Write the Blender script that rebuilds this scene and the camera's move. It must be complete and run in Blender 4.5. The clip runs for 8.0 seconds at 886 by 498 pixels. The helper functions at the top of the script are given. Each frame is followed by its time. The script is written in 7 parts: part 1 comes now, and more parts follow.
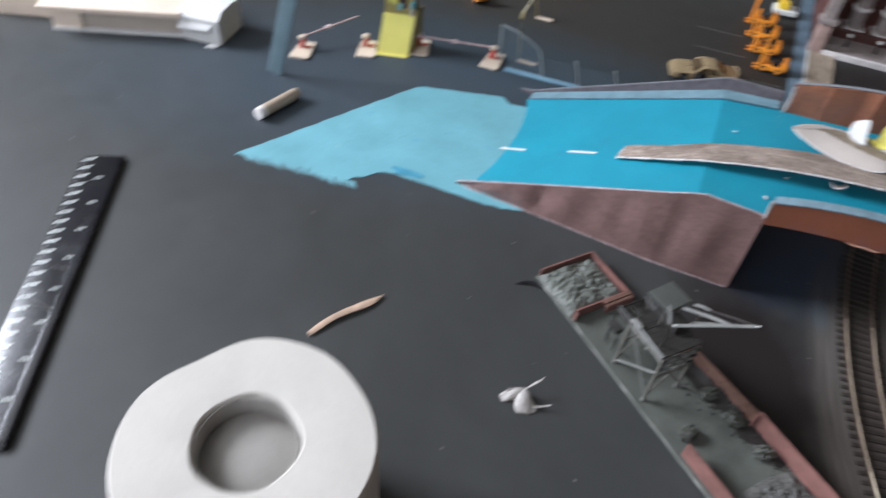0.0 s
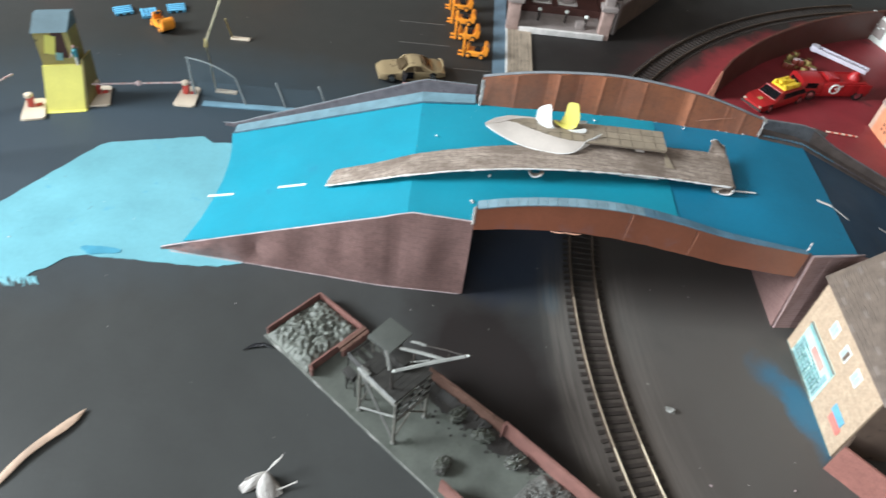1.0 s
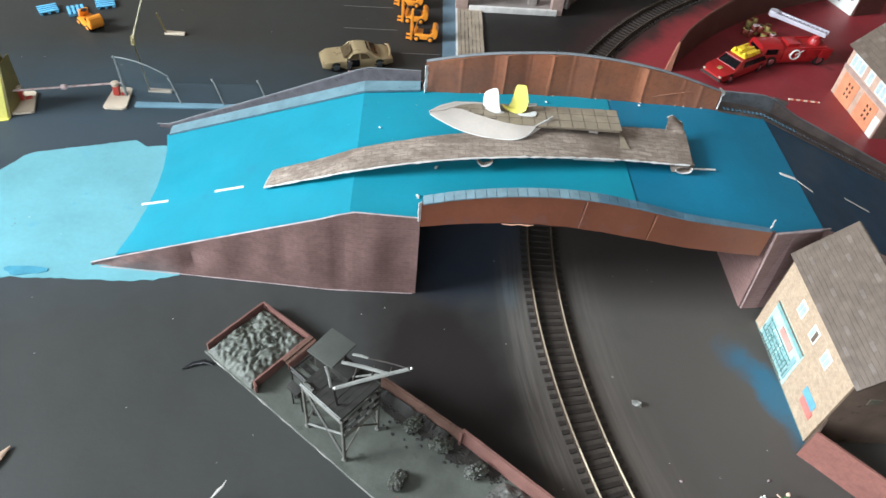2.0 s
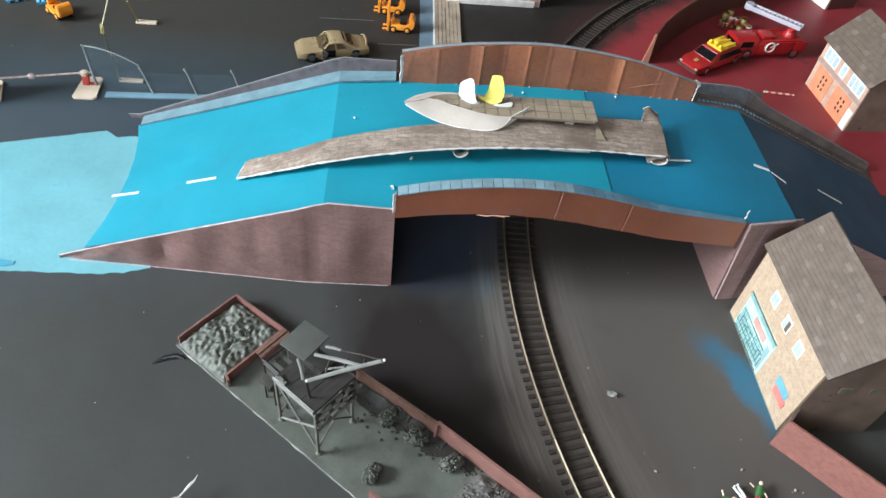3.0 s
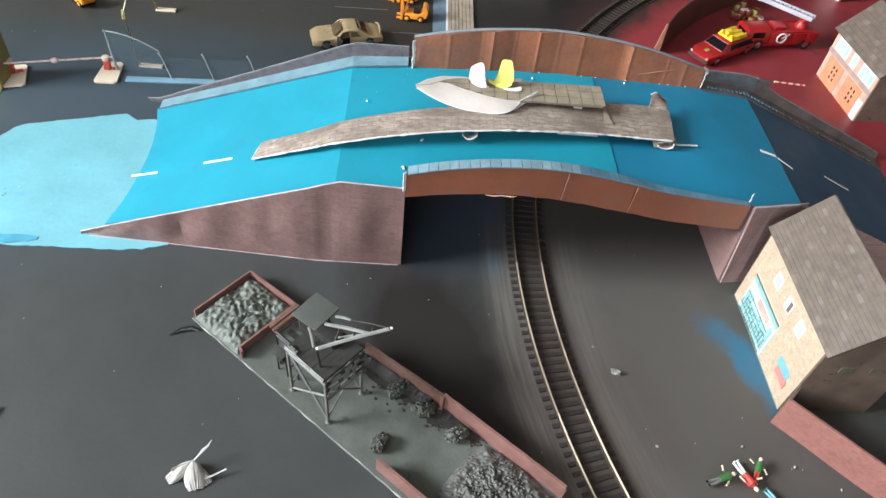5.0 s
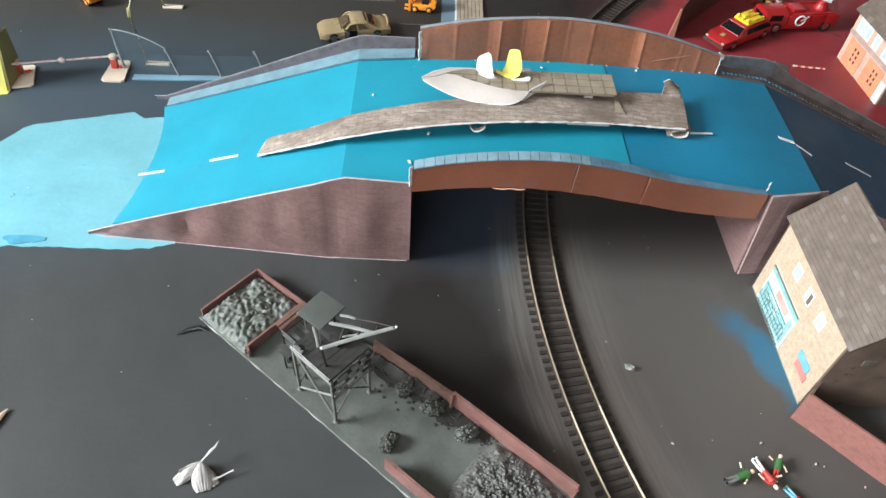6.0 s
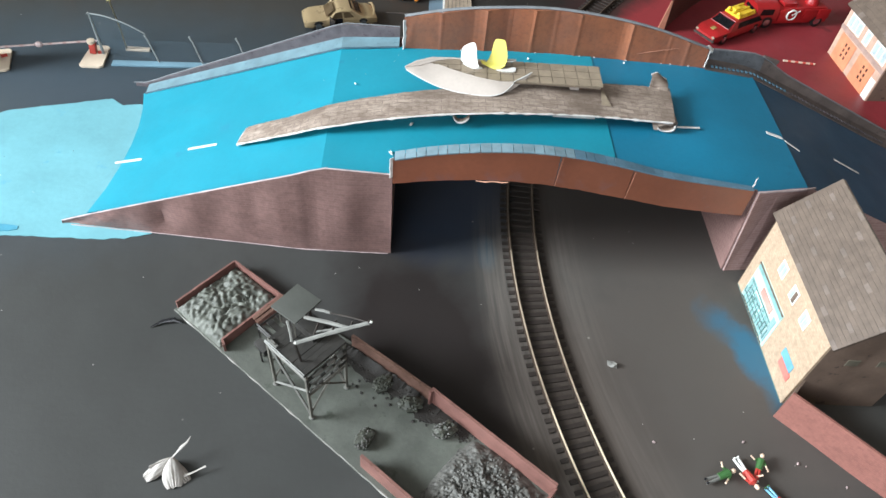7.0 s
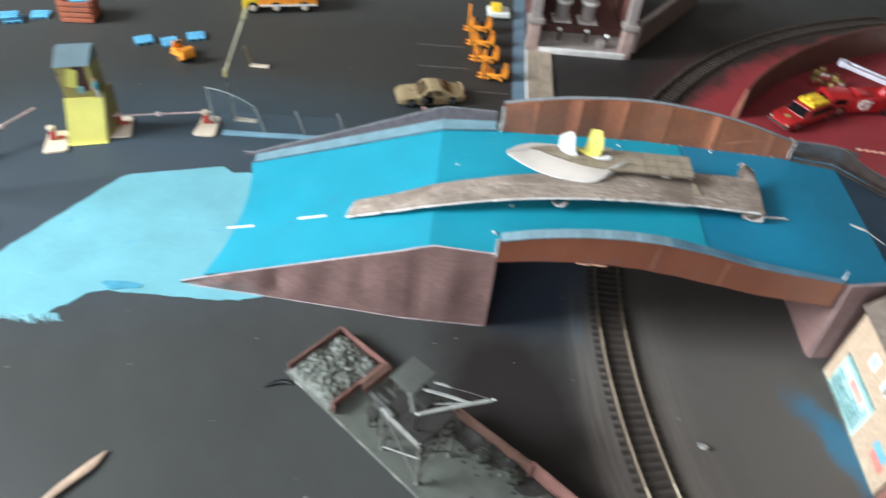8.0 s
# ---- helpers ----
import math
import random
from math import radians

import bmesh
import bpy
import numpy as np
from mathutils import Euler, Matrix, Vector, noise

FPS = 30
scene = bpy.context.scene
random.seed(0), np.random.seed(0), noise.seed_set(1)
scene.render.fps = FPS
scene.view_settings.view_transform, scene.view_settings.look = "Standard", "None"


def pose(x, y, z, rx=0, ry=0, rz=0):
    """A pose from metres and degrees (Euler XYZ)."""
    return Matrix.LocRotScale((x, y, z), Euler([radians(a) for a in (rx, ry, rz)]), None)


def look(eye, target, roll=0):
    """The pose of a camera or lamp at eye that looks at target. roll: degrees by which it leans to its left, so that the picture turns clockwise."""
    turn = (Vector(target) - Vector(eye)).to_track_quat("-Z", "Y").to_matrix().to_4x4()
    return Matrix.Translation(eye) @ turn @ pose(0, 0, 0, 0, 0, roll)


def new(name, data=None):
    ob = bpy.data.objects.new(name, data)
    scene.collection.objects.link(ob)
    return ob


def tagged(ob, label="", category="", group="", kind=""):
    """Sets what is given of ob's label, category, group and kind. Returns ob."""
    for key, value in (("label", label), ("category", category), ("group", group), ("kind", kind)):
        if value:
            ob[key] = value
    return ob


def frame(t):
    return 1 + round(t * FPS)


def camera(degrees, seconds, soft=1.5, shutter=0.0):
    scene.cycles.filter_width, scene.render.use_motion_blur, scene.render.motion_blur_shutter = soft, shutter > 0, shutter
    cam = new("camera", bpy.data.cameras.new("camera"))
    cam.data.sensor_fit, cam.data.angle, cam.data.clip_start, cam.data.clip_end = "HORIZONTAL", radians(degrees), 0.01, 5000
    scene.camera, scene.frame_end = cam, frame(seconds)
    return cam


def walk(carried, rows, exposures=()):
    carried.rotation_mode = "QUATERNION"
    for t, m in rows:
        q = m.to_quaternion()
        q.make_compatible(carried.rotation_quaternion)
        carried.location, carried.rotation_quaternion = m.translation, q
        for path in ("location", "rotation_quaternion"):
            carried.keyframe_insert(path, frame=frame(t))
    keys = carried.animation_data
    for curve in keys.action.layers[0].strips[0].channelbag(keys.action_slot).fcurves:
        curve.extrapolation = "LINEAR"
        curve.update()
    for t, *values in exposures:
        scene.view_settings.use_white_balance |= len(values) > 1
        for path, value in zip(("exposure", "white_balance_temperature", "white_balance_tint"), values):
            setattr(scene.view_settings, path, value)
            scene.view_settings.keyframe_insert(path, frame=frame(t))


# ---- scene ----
cam = camera(65.1, 8.0, shutter=0.5)
PATH = [
    (0, (-0.082, -0.397, 0.368), (-0.542, 0.917, -1.068), 5.9),
    (0.3, (-0.074, -0.37, 0.379), (-0.345, 1.012, -1.037), 5.9),
    (0.5, (-0.065, -0.358, 0.377), (-0.215, 1.049, -1.036), 7.0),
    (1, (-0.031, -0.331, 0.377), (0.026, 1.078, -1.042), 7.7),
    (1.5, (-0.01, -0.314, 0.37), (0.075, 1.088, -1.055), 7.6),
    (1.7, (-0.011, -0.31, 0.369), (0.077, 1.072, -1.074), 6.5),
    (2.8, (-0.006, -0.298, 0.362), (0.169, 1.066, -1.091), 7.5),
    (3, (-0.006, -0.304, 0.364), (0.165, 1.056, -1.093), 7.7),
    (3.5, (-0.007, -0.307, 0.362), (0.121, 1.052, -1.1), 6.3),
    (4, (-0.015, -0.315, 0.362), (0.1, 1.04, -1.105), 7.5),
    (4.5, (-0.007, -0.318, 0.362), (0.13, 1.032, -1.107), 7.7),
    (4.7, (-0.005, -0.32, 0.364), (0.134, 1.036, -1.1), 7.6),
    (6, (0.004, -0.313, 0.36), (0.083, 1.025, -1.124), 4.7),
    (6.5, (0.009, -0.305, 0.352), (0.093, 1.007, -1.155), 5.6),
    (7, (0.011, -0.307, 0.355), (0.114, 1.014, -1.143), 6.1),
    (7.5, (0.007, -0.31, 0.357), (0.104, 1.027, -1.126), 5.9),
    (7.7, (-0.002, -0.309, 0.368), (0.071, 1.052, -1.095), 5.3),
    (7.8, (-0.01, -0.311, 0.372), (0.045, 1.085, -1.059), 5.1),
    (8, (-0.034, -0.315, 0.381), (-0.037, 1.112, -1.02), 5.3),
]
walk(cam, [(t, look(eye, target, roll)) for t, eye, target, roll in PATH], [(0, -0.71, 6060, 17), (0.5, -0.69, 6050, 10), (1, -0.23, 6230, 9), (1.5, -0.23, 6150, 8), (3, -0.27, 6190, 9), (3.5, -0.1, 6200, 9), (4.5, -0.09, 6260, 10), (7.5, -0.09, 6300, 10), (8, -0.17, 6180, 9)])

# ---- world and light: soft daylight from a window in the west wall and a dimmer one in the south wall ----
world = bpy.data.worlds.new("world")
scene.world = world
world.use_nodes = True
wn = world.node_tree.nodes
sky = wn.new("ShaderNodeTexSky")
sky.sky_type, sky.sun_disc = "NISHITA", False
sky.sun_elevation, sky.sun_rotation = radians(35), radians(-90)
wn["Background"].inputs["Strength"].default_value = 0.12
world.node_tree.links.new(sky.outputs[0], wn["Background"].inputs[0])


def window_light(name, wide, high, watts, eye, target):
    lamp = bpy.data.lights.new(name, "AREA")
    lamp.shape, lamp.size, lamp.size_y, lamp.energy = "RECTANGLE", wide, high, watts
    lamp.color = (0.92, 0.98, 1.0)
    ob = new(name, lamp)
    ob.matrix_world = look(eye, target)


window_light("west_window_light", 0.8, 0.72, 178.0, (-2.095, -0.27, 1.07), (0.0, -0.27, 0.96))
window_light("south_window_light", 1.34, 1.08, 38.0, (-0.85, -1.695, 0.95), (-0.85, 0.0, 0.80))


# ---- helpers: all lengths below are millimetres ----
def srgb(r, g, b):
    return tuple((c / 255 / 12.92) if c / 255 <= 0.04045 else ((c / 255 + 0.055) / 1.055) ** 2.4 for c in (r, g, b))


def thing(name, x, y, z=0, rz=0, label="", category="", group="", kind="", rx=0, ry=0):
    ob = new(name)
    ob.empty_display_size = 0.01
    ob.matrix_basis = pose(x / 1000, y / 1000, z / 1000, rx, ry, rz)
    return tagged(ob, label, category, group, kind)


def mesh_of(name, bm, material, smooth=35):
    bmesh.ops.recalc_face_normals(bm, faces=bm.faces)
    bmesh.ops.scale(bm, vec=(0.001, 0.001, 0.001), verts=bm.verts)
    me = bpy.data.meshes.new(name)
    bm.to_mesh(me)
    bm.free()
    for m in material if isinstance(material, (list, tuple)) else [material]:
        me.materials.append(m)
    if smooth:
        me.shade_smooth()
        me.set_sharp_from_angle(angle=radians(smooth))
    return me


def part(name, bm, material, parent, label="", smooth=35):
    ob = new(name, mesh_of(name, bm, material, smooth))
    ob.parent = parent
    if label:
        ob["label"] = label
    return ob


def solo(name, bm, material, label, category, kind="", group="", smooth=35, at=None):
    ob = new(name, mesh_of(name, bm, material, smooth))
    if at is not None:
        ob.matrix_basis = at
    return tagged(ob, label, category, group, kind)


def place(x, y, z=0, rz=0, rx=0, ry=0):
    return pose(x / 1000, y / 1000, z / 1000, rx, ry, rz)


def box(bm, cx, cy, cz, sx, sy, sz, rx=0, ry=0, rz=0, bevel=0.0, mi=0):
    """A box round its centre."""
    m = Matrix.LocRotScale((cx, cy, cz), Euler([radians(a) for a in (rx, ry, rz)]), (sx, sy, sz))
    vs = bmesh.ops.create_cube(bm, size=1, matrix=m)["verts"]
    fs = {f for v in vs for f in v.link_faces}
    for f in fs:
        f.material_index = mi
    if bevel:
        es = {e for v in vs for e in v.link_edges}
        bmesh.ops.bevel(bm, geom=list(es), offset=bevel, segments=2, profile=0.7, affect="EDGES", material=mi)
    return bm


def bx(*a, **k):
    return box(bmesh.new(), *a, **k)


def prism(bm, pts, z0, z1, mi=0):
    lo = [bm.verts.new((p[0], p[1], z0)) for p in pts]
    hi = [bm.verts.new((p[0], p[1], z1)) for p in pts]
    n = len(pts)
    fs = [bm.faces.new(lo[::-1]), bm.faces.new(hi)]
    fs += [bm.faces.new((lo[i], lo[(i + 1) % n], hi[(i + 1) % n], hi[i])) for i in range(n)]
    for f in fs:
        f.material_index = mi
    return bm


def upright(bm, pts, y0, y1):
    """A prism whose outline stands in the x-z plane."""
    lo = [bm.verts.new((p[0], y0, p[1])) for p in pts]
    hi = [bm.verts.new((p[0], y1, p[1])) for p in pts]
    n = len(pts)
    bm.faces.new(lo), bm.faces.new(hi[::-1])
    for i in range(n):
        bm.faces.new((lo[i], hi[i], hi[(i + 1) % n], lo[(i + 1) % n]))
    return bm


def sheet(bm, rows, t):
    """A card bent through a grid of points, t thick."""
    vs = [[bm.verts.new(p) for p in r] for r in rows]
    fs = []
    for a, b in zip(vs, vs[1:]):
        for i in range(len(a) - 1):
            fs.append(bm.faces.new((a[i], a[i + 1], b[i + 1], b[i])))
    bmesh.ops.recalc_face_normals(bm, faces=fs)
    bmesh.ops.solidify(bm, geom=fs, thickness=t)
    return bm


def tube(bm, pts, r, n=8, mi=0, flat=1.0):
    """A round bar along points; r is one radius or one for each point."""
    rs = r if isinstance(r, (list, tuple)) else [r] * len(pts)
    pts = [Vector(p) for p in pts]
    rings = []
    for i, p in enumerate(pts):
        d = (pts[min(i + 1, len(pts) - 1)] - pts[max(i - 1, 0)]).normalized()
        a = d.cross(Vector((0, 0, 1)))
        a = a.normalized() if a.length > 1e-4 else Vector((1, 0, 0))
        b = d.cross(a).normalized()
        rings.append([bm.verts.new(p + (a * math.cos(k * math.tau / n) + b * flat * math.sin(k * math.tau / n)) * rs[i]) for k in range(n)])
    fs = []
    for u, v in zip(rings, rings[1:]):
        fs += [bm.faces.new((u[k], u[(k + 1) % n], v[(k + 1) % n], v[k])) for k in range(n)]
    fs += [bm.faces.new(rings[0][::-1]), bm.faces.new(rings[-1])]
    for f in fs:
        f.material_index = mi
    return bm


def tb(*a, **k):
    return tube(bmesh.new(), *a, **k)


def lathe(bm, prof, n=32, c=(0, 0, 0), mi=0):
    """Turns (radius, height) pairs round the upright axis at c."""
    rings = []
    for r, z in prof:
        rings.append([bm.verts.new((c[0] + r * math.cos(k * math.tau / n), c[1] + r * math.sin(k * math.tau / n), c[2] + z)) for k in range(n)])
    fs = []
    for u, v in zip(rings, rings[1:]):
        fs += [bm.faces.new((u[k], u[(k + 1) % n], v[(k + 1) % n], v[k])) for k in range(n)]
    fs += [bm.faces.new(rings[0][::-1]), bm.faces.new(rings[-1])]
    for f in fs:
        f.material_index = mi
    return bm


def blob(bm, c, s, seed=0, amp=0.2, freq=1.0, sub=2, mi=0):
    """A lumpy rounded piece."""
    m = Matrix.LocRotScale(c, None, s)
    vs = bmesh.ops.create_icosphere(bm, subdivisions=sub, radius=1)["verts"]
    for v in vs:
        d = v.co.normalized()
        v.co = m @ (d * (1 + amp * noise.noise(d * freq * 2 + Vector((seed * 7.3, seed * 3.1, seed)))))
    for f in {f for v in vs for f in v.link_faces}:
        f.material_index = mi
    return bm


def along_x(bm, pts, x0, x1):
    """A prism whose outline stands in the y-z plane."""
    lo = [bm.verts.new((x0, p[0], p[1])) for p in pts]
    hi = [bm.verts.new((x1, p[0], p[1])) for p in pts]
    n = len(pts)
    bm.faces.new(lo), bm.faces.new(hi[::-1])
    for i in range(n):
        bm.faces.new((lo[i], hi[i], hi[(i + 1) % n], lo[(i + 1) % n]))
    return bm


def slab8(bm, top, t):
    """A flat piece under four top corners, t thick."""
    hi = [bm.verts.new(p) for p in top]
    lo = [bm.verts.new((p[0], p[1], p[2] - t)) for p in top]
    bm.faces.new(hi), bm.faces.new(lo[::-1])
    for i in range(4):
        bm.faces.new((hi[i], lo[i], lo[(i + 1) % 4], hi[(i + 1) % 4]))
    return bm


def lerp(pairs, x):
    """A line through (x, value) pairs."""
    if x <= pairs[0][0]:
        return pairs[0][1]
    for (a, u), (b, v) in zip(pairs, pairs[1:]):
        if x <= b:
            return u + (v - u) * (x - a) / (b - a)
    return pairs[-1][1]


def soft(pairs, x):
    """A smooth curve through (x, value) pairs."""
    for i, ((a, u), (b, v)) in enumerate(zip(pairs, pairs[1:])):
        if x <= b or i == len(pairs) - 2:
            p = pairs[max(i - 1, 0)]
            q = pairs[min(i + 2, len(pairs) - 1)]
            m0 = (v - p[1]) / (b - p[0])
            m1 = (q[1] - u) / (q[0] - a)
            t, h = (x - a) / (b - a), b - a
            return (2 * t**3 - 3 * t**2 + 1) * u + (t**3 - 2 * t**2 + t) * h * m0 + (3 * t**2 - 2 * t**3) * v + (t**3 - t**2) * h * m1


def steps(a, b, n):
    return [a + (b - a) * i / n for i in range(n + 1)]


# ---- materials ----
def base(name):
    m = bpy.data.materials.new(name)
    m.use_nodes = True
    nt = m.node_tree
    return m, nt, nt.nodes["Principled BSDF"], nt.nodes.new, nt.links.new


def mixer(nt, fac, a, b, how="MIX"):
    n = nt.nodes.new("ShaderNodeMix")
    n.data_type, n.blend_type = "RGBA", how
    for sock, val in ((n.inputs[0], fac), (n.inputs[6], a), (n.inputs[7], b)):
        if hasattr(val, "is_output"):
            nt.links.new(val, sock)
        else:
            sock.default_value = val if not isinstance(val, tuple) else (*val[:3], 1)
    return n.outputs[2]


def math_node(nt, op, a, b=0.0, c=0.0, clamp=False):
    n = nt.nodes.new("ShaderNodeMath")
    n.operation, n.use_clamp = op, clamp
    for i, val in enumerate((a, b, c)):
        if hasattr(val, "is_output"):
            nt.links.new(val, n.inputs[i])
        else:
            n.inputs[i].default_value = val
    return n.outputs[0]


def noise_at(nt, vec, scale, detail=4, rough=0.55):
    n = nt.nodes.new("ShaderNodeTexNoise")
    n.inputs["Scale"].default_value, n.inputs["Detail"].default_value, n.inputs["Roughness"].default_value = scale, detail, rough
    nt.links.new(vec, n.inputs["Vector"])
    return n.outputs["Fac"]


def ramp(nt, fac, lo, hi):
    n = nt.nodes.new("ShaderNodeMapRange")
    n.inputs["From Min"].default_value, n.inputs["From Max"].default_value = lo, hi
    nt.links.new(fac, n.inputs["Value"])
    return n.outputs["Result"]


def finish(nt, b, colour, vec, rough, bump, fine, rvar=0.12):
    """Fine relief and uneven gloss."""
    f = noise_at(nt, vec, fine, 5, 0.6)
    bn = nt.nodes.new("ShaderNodeBump")
    bn.inputs["Strength"].default_value, bn.inputs["Distance"].default_value = bump, 0.0004
    nt.links.new(f, bn.inputs["Height"])
    nt.links.new(bn.outputs[0], b.inputs["Normal"])
    g = noise_at(nt, vec, fine * 0.12, 3)
    r = math_node(nt, "MULTIPLY_ADD", g, rvar * 2, rough - rvar)
    nt.links.new(r, b.inputs["Roughness"])
    if hasattr(colour, "is_output"):
        nt.links.new(colour, b.inputs["Base Color"])
    return f


def mat(name, colour, rough=0.6, metal=0.0, var=0.18, big=40, fine=500, bump=0.25, worn=None, wear=0.62, spread=0.0):
    """Colour with blotches, grain, relief; worn: a second colour in patches; spread: how far alike pieces differ."""
    m, nt, b, nd, ln = base(name)
    tc = nd("ShaderNodeTexCoord").outputs["Object"]
    n1, n2 = noise_at(nt, tc, big), noise_at(nt, tc, fine, 3)
    lo = tuple(c * (1 - var) for c in colour)
    hi = tuple(min(1, c * (1 + var)) for c in colour)
    c = mixer(nt, ramp(nt, n1, 0.3, 0.7), lo, hi)
    c = mixer(nt, math_node(nt, "MULTIPLY", ramp(nt, n2, 0.35, 0.75), 0.5 * var + 0.05), c, tuple(x * 0.4 for x in colour))
    if worn:
        c = mixer(nt, ramp(nt, noise_at(nt, tc, big * 2.3, 6, 0.65), wear, wear + 0.06), c, worn)
    if spread:
        oi = nd("ShaderNodeObjectInfo").outputs["Random"]
        h = nd("ShaderNodeHueSaturation")
        ln(math_node(nt, "MULTIPLY_ADD", oi, 2 * spread, 1 - spread), h.inputs["Value"])
        ln(c, h.inputs["Color"])
        c = h.outputs[0]
    finish(nt, b, c, tc, rough, bump, fine)
    b.inputs["Metallic"].default_value = metal
    return m


def printed(name, c1, c2, joint, w, h, axes="xz", rough=0.6, gap=0.12, var=0.3, speck=0.0):
    """Brick or stone courses printed on card; w and h of one piece in millimetres."""
    m, nt, b, nd, ln = base(name)
    tc = nd("ShaderNodeTexCoord").outputs["Object"]
    sp = nd("ShaderNodeSeparateXYZ")
    ln(tc, sp.inputs[0])
    cb = nd("ShaderNodeCombineXYZ")
    ln(sp.outputs["XYZ".index(axes[0].upper())], cb.inputs[0])
    ln(sp.outputs["XYZ".index(axes[1].upper())], cb.inputs[1])
    br = nd("ShaderNodeTexBrick")
    nv = nd("ShaderNodeTexNoise")
    nv.inputs["Scale"].default_value = 160
    ln(tc, nv.inputs["Vector"])
    wob = nd("ShaderNodeVectorMath")
    wob.operation = "MULTIPLY_ADD"
    ln(nv.outputs["Color"], wob.inputs[0])
    wob.inputs[1].default_value = (0.0022 * h / 3, 0.0016 * h / 3, 0)
    ln(cb.outputs[0], wob.inputs[2])
    ln(wob.outputs[0], br.inputs["Vector"])
    br.inputs["Scale"].default_value = 1000.0 / w
    br.inputs["Brick Width"].default_value, br.inputs["Row Height"].default_value = 1.0, h / w
    br.inputs["Mortar Size"].default_value, br.inputs["Mortar Smooth"].default_value = gap * h / w, 0.3
    br.inputs["Color1"].default_value, br.inputs["Color2"].default_value, br.inputs["Mortar"].default_value = (*c1, 1), (*c2, 1), (*joint, 1)
    n1 = noise_at(nt, tc, 45)
    c = mixer(nt, math_node(nt, "MULTIPLY", ramp(nt, n1, 0.3, 0.7), var), br.outputs["Color"], tuple(x * 0.45 for x in c1))
    if speck:
        c = mixer(nt, math_node(nt, "MULTIPLY", ramp(nt, noise_at(nt, tc, 330, 4, 0.7), 0.46, 0.62), speck), c, tuple(x * 0.35 for x in c1))
        c = mixer(nt, math_node(nt, "MULTIPLY", ramp(nt, noise_at(nt, tc, 120, 5, 0.7), 0.55, 0.7), speck), c, tuple(min(1, x * 1.5) for x in c1))
    finish(nt, b, c, tc, rough, 0.12, 420)
    return m


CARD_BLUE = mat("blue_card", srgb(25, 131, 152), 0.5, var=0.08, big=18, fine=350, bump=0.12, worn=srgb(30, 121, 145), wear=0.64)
# darker copies of the blue card: shade of the eastward slope as colour
SHADED_BLUE = mat("shaded_blue_card", srgb(22, 108, 138), 0.5, var=0.09, big=18, fine=350, bump=0.12, worn=srgb(28, 101, 130), wear=0.64)
SHADED_RAMP = mat("shaded_ramp_card", srgb(36, 72, 98), 0.55, var=0.12, big=18, fine=350, bump=0.14, worn=srgb(44, 72, 92), wear=0.6)
CYAN_PAINT = mat("cyan_paint", srgb(106, 163, 174), 0.55, var=0.12, big=22, fine=260, bump=0.35, worn=srgb(94, 156, 176), wear=0.64)
BRICK_WALL = printed("printed_brick", srgb(141, 111, 106), srgb(128, 100, 96), srgb(146, 119, 114), 7, 2.1, "xz", 0.42, 0.1, 0.45, 0.26)
BRICK_SIDE = printed("printed_brick_side", srgb(144, 112, 107), srgb(130, 98, 95), srgb(152, 126, 120), 7, 2.1, "yz", 0.5, 0.12, 0.3, 0.1)
# same brick print, lightened in colour so the pier front looks lit
PIER_BRICK_LIT = printed("printed_brick_pier_lit", srgb(166, 136, 131), srgb(152, 120, 116), srgb(172, 146, 140), 7, 2.1, "xz", 0.5, 0.12, 0.3, 0.1)
KERB = mat("kerb_print", srgb(112, 136, 146), 0.6, var=0.2, big=80, fine=500, spread=0.1)
KERB_FADED = mat("faded_kerb_print", srgb(84, 116, 134), 0.6, var=0.2, big=70, fine=500, spread=0.1)
PAVEMENT = mat("pavement_print", srgb(100, 128, 138), 0.6, var=0.22, big=70, fine=450, worn=srgb(84, 112, 124), wear=0.58)
KERB_JOINT = mat("kerb_joint", srgb(58, 80, 96), 0.7)
PARAPET = mat("parapet_print", srgb(94, 87, 91), 0.55, var=0.3, big=110, fine=450, worn=srgb(72, 63, 68), wear=0.58)


def cardboard():
    """Brown card with soft upright bands, smudges and a little gloss."""
    m, nt, b, nd, ln = base("brown_cardboard")
    tc = nd("ShaderNodeTexCoord").outputs["Object"]
    mp = nd("ShaderNodeMapping")
    mp.inputs["Scale"].default_value = (1, 0.2, 0.09)
    ln(tc, mp.inputs[0])
    band = noise_at(nt, mp.outputs[0], 62, 2, 0.5)
    c = mixer(nt, ramp(nt, band, 0.3, 0.74), srgb(132, 80, 57), srgb(157, 100, 71))
    fine_band = noise_at(nt, mp.outputs[0], 420, 3, 0.6)
    c = mixer(nt, math_node(nt, "MULTIPLY", ramp(nt, fine_band, 0.54, 0.72), 0.07), c, srgb(96, 58, 46))
    smudge = noise_at(nt, tc, 30, 5, 0.6)
    c = mixer(nt, math_node(nt, "MULTIPLY", ramp(nt, smudge, 0.46, 0.7), 0.5), c, srgb(100, 76, 66))
    speck = noise_at(nt, tc, 340, 4, 0.7)
    c = mixer(nt, math_node(nt, "MULTIPLY", ramp(nt, speck, 0.46, 0.66), 0.32), c, srgb(84, 56, 46))
    finish(nt, b, c, tc, 0.44, 0.2, 380)
    return m


CARDBOARD = cardboard()
FASCIA = mat("arch_card", srgb(124, 75, 56), 0.38, var=0.2, big=16, fine=380, bump=0.15, worn=srgb(118, 78, 69), wear=0.58)
CARD_EDGE = mat("card_edge", srgb(174, 156, 156), 0.7, var=0.25, big=120)
SHADOW_BLUE = mat("dark_blue_shadow", srgb(40, 74, 88), 0.7, var=0.2, big=90)
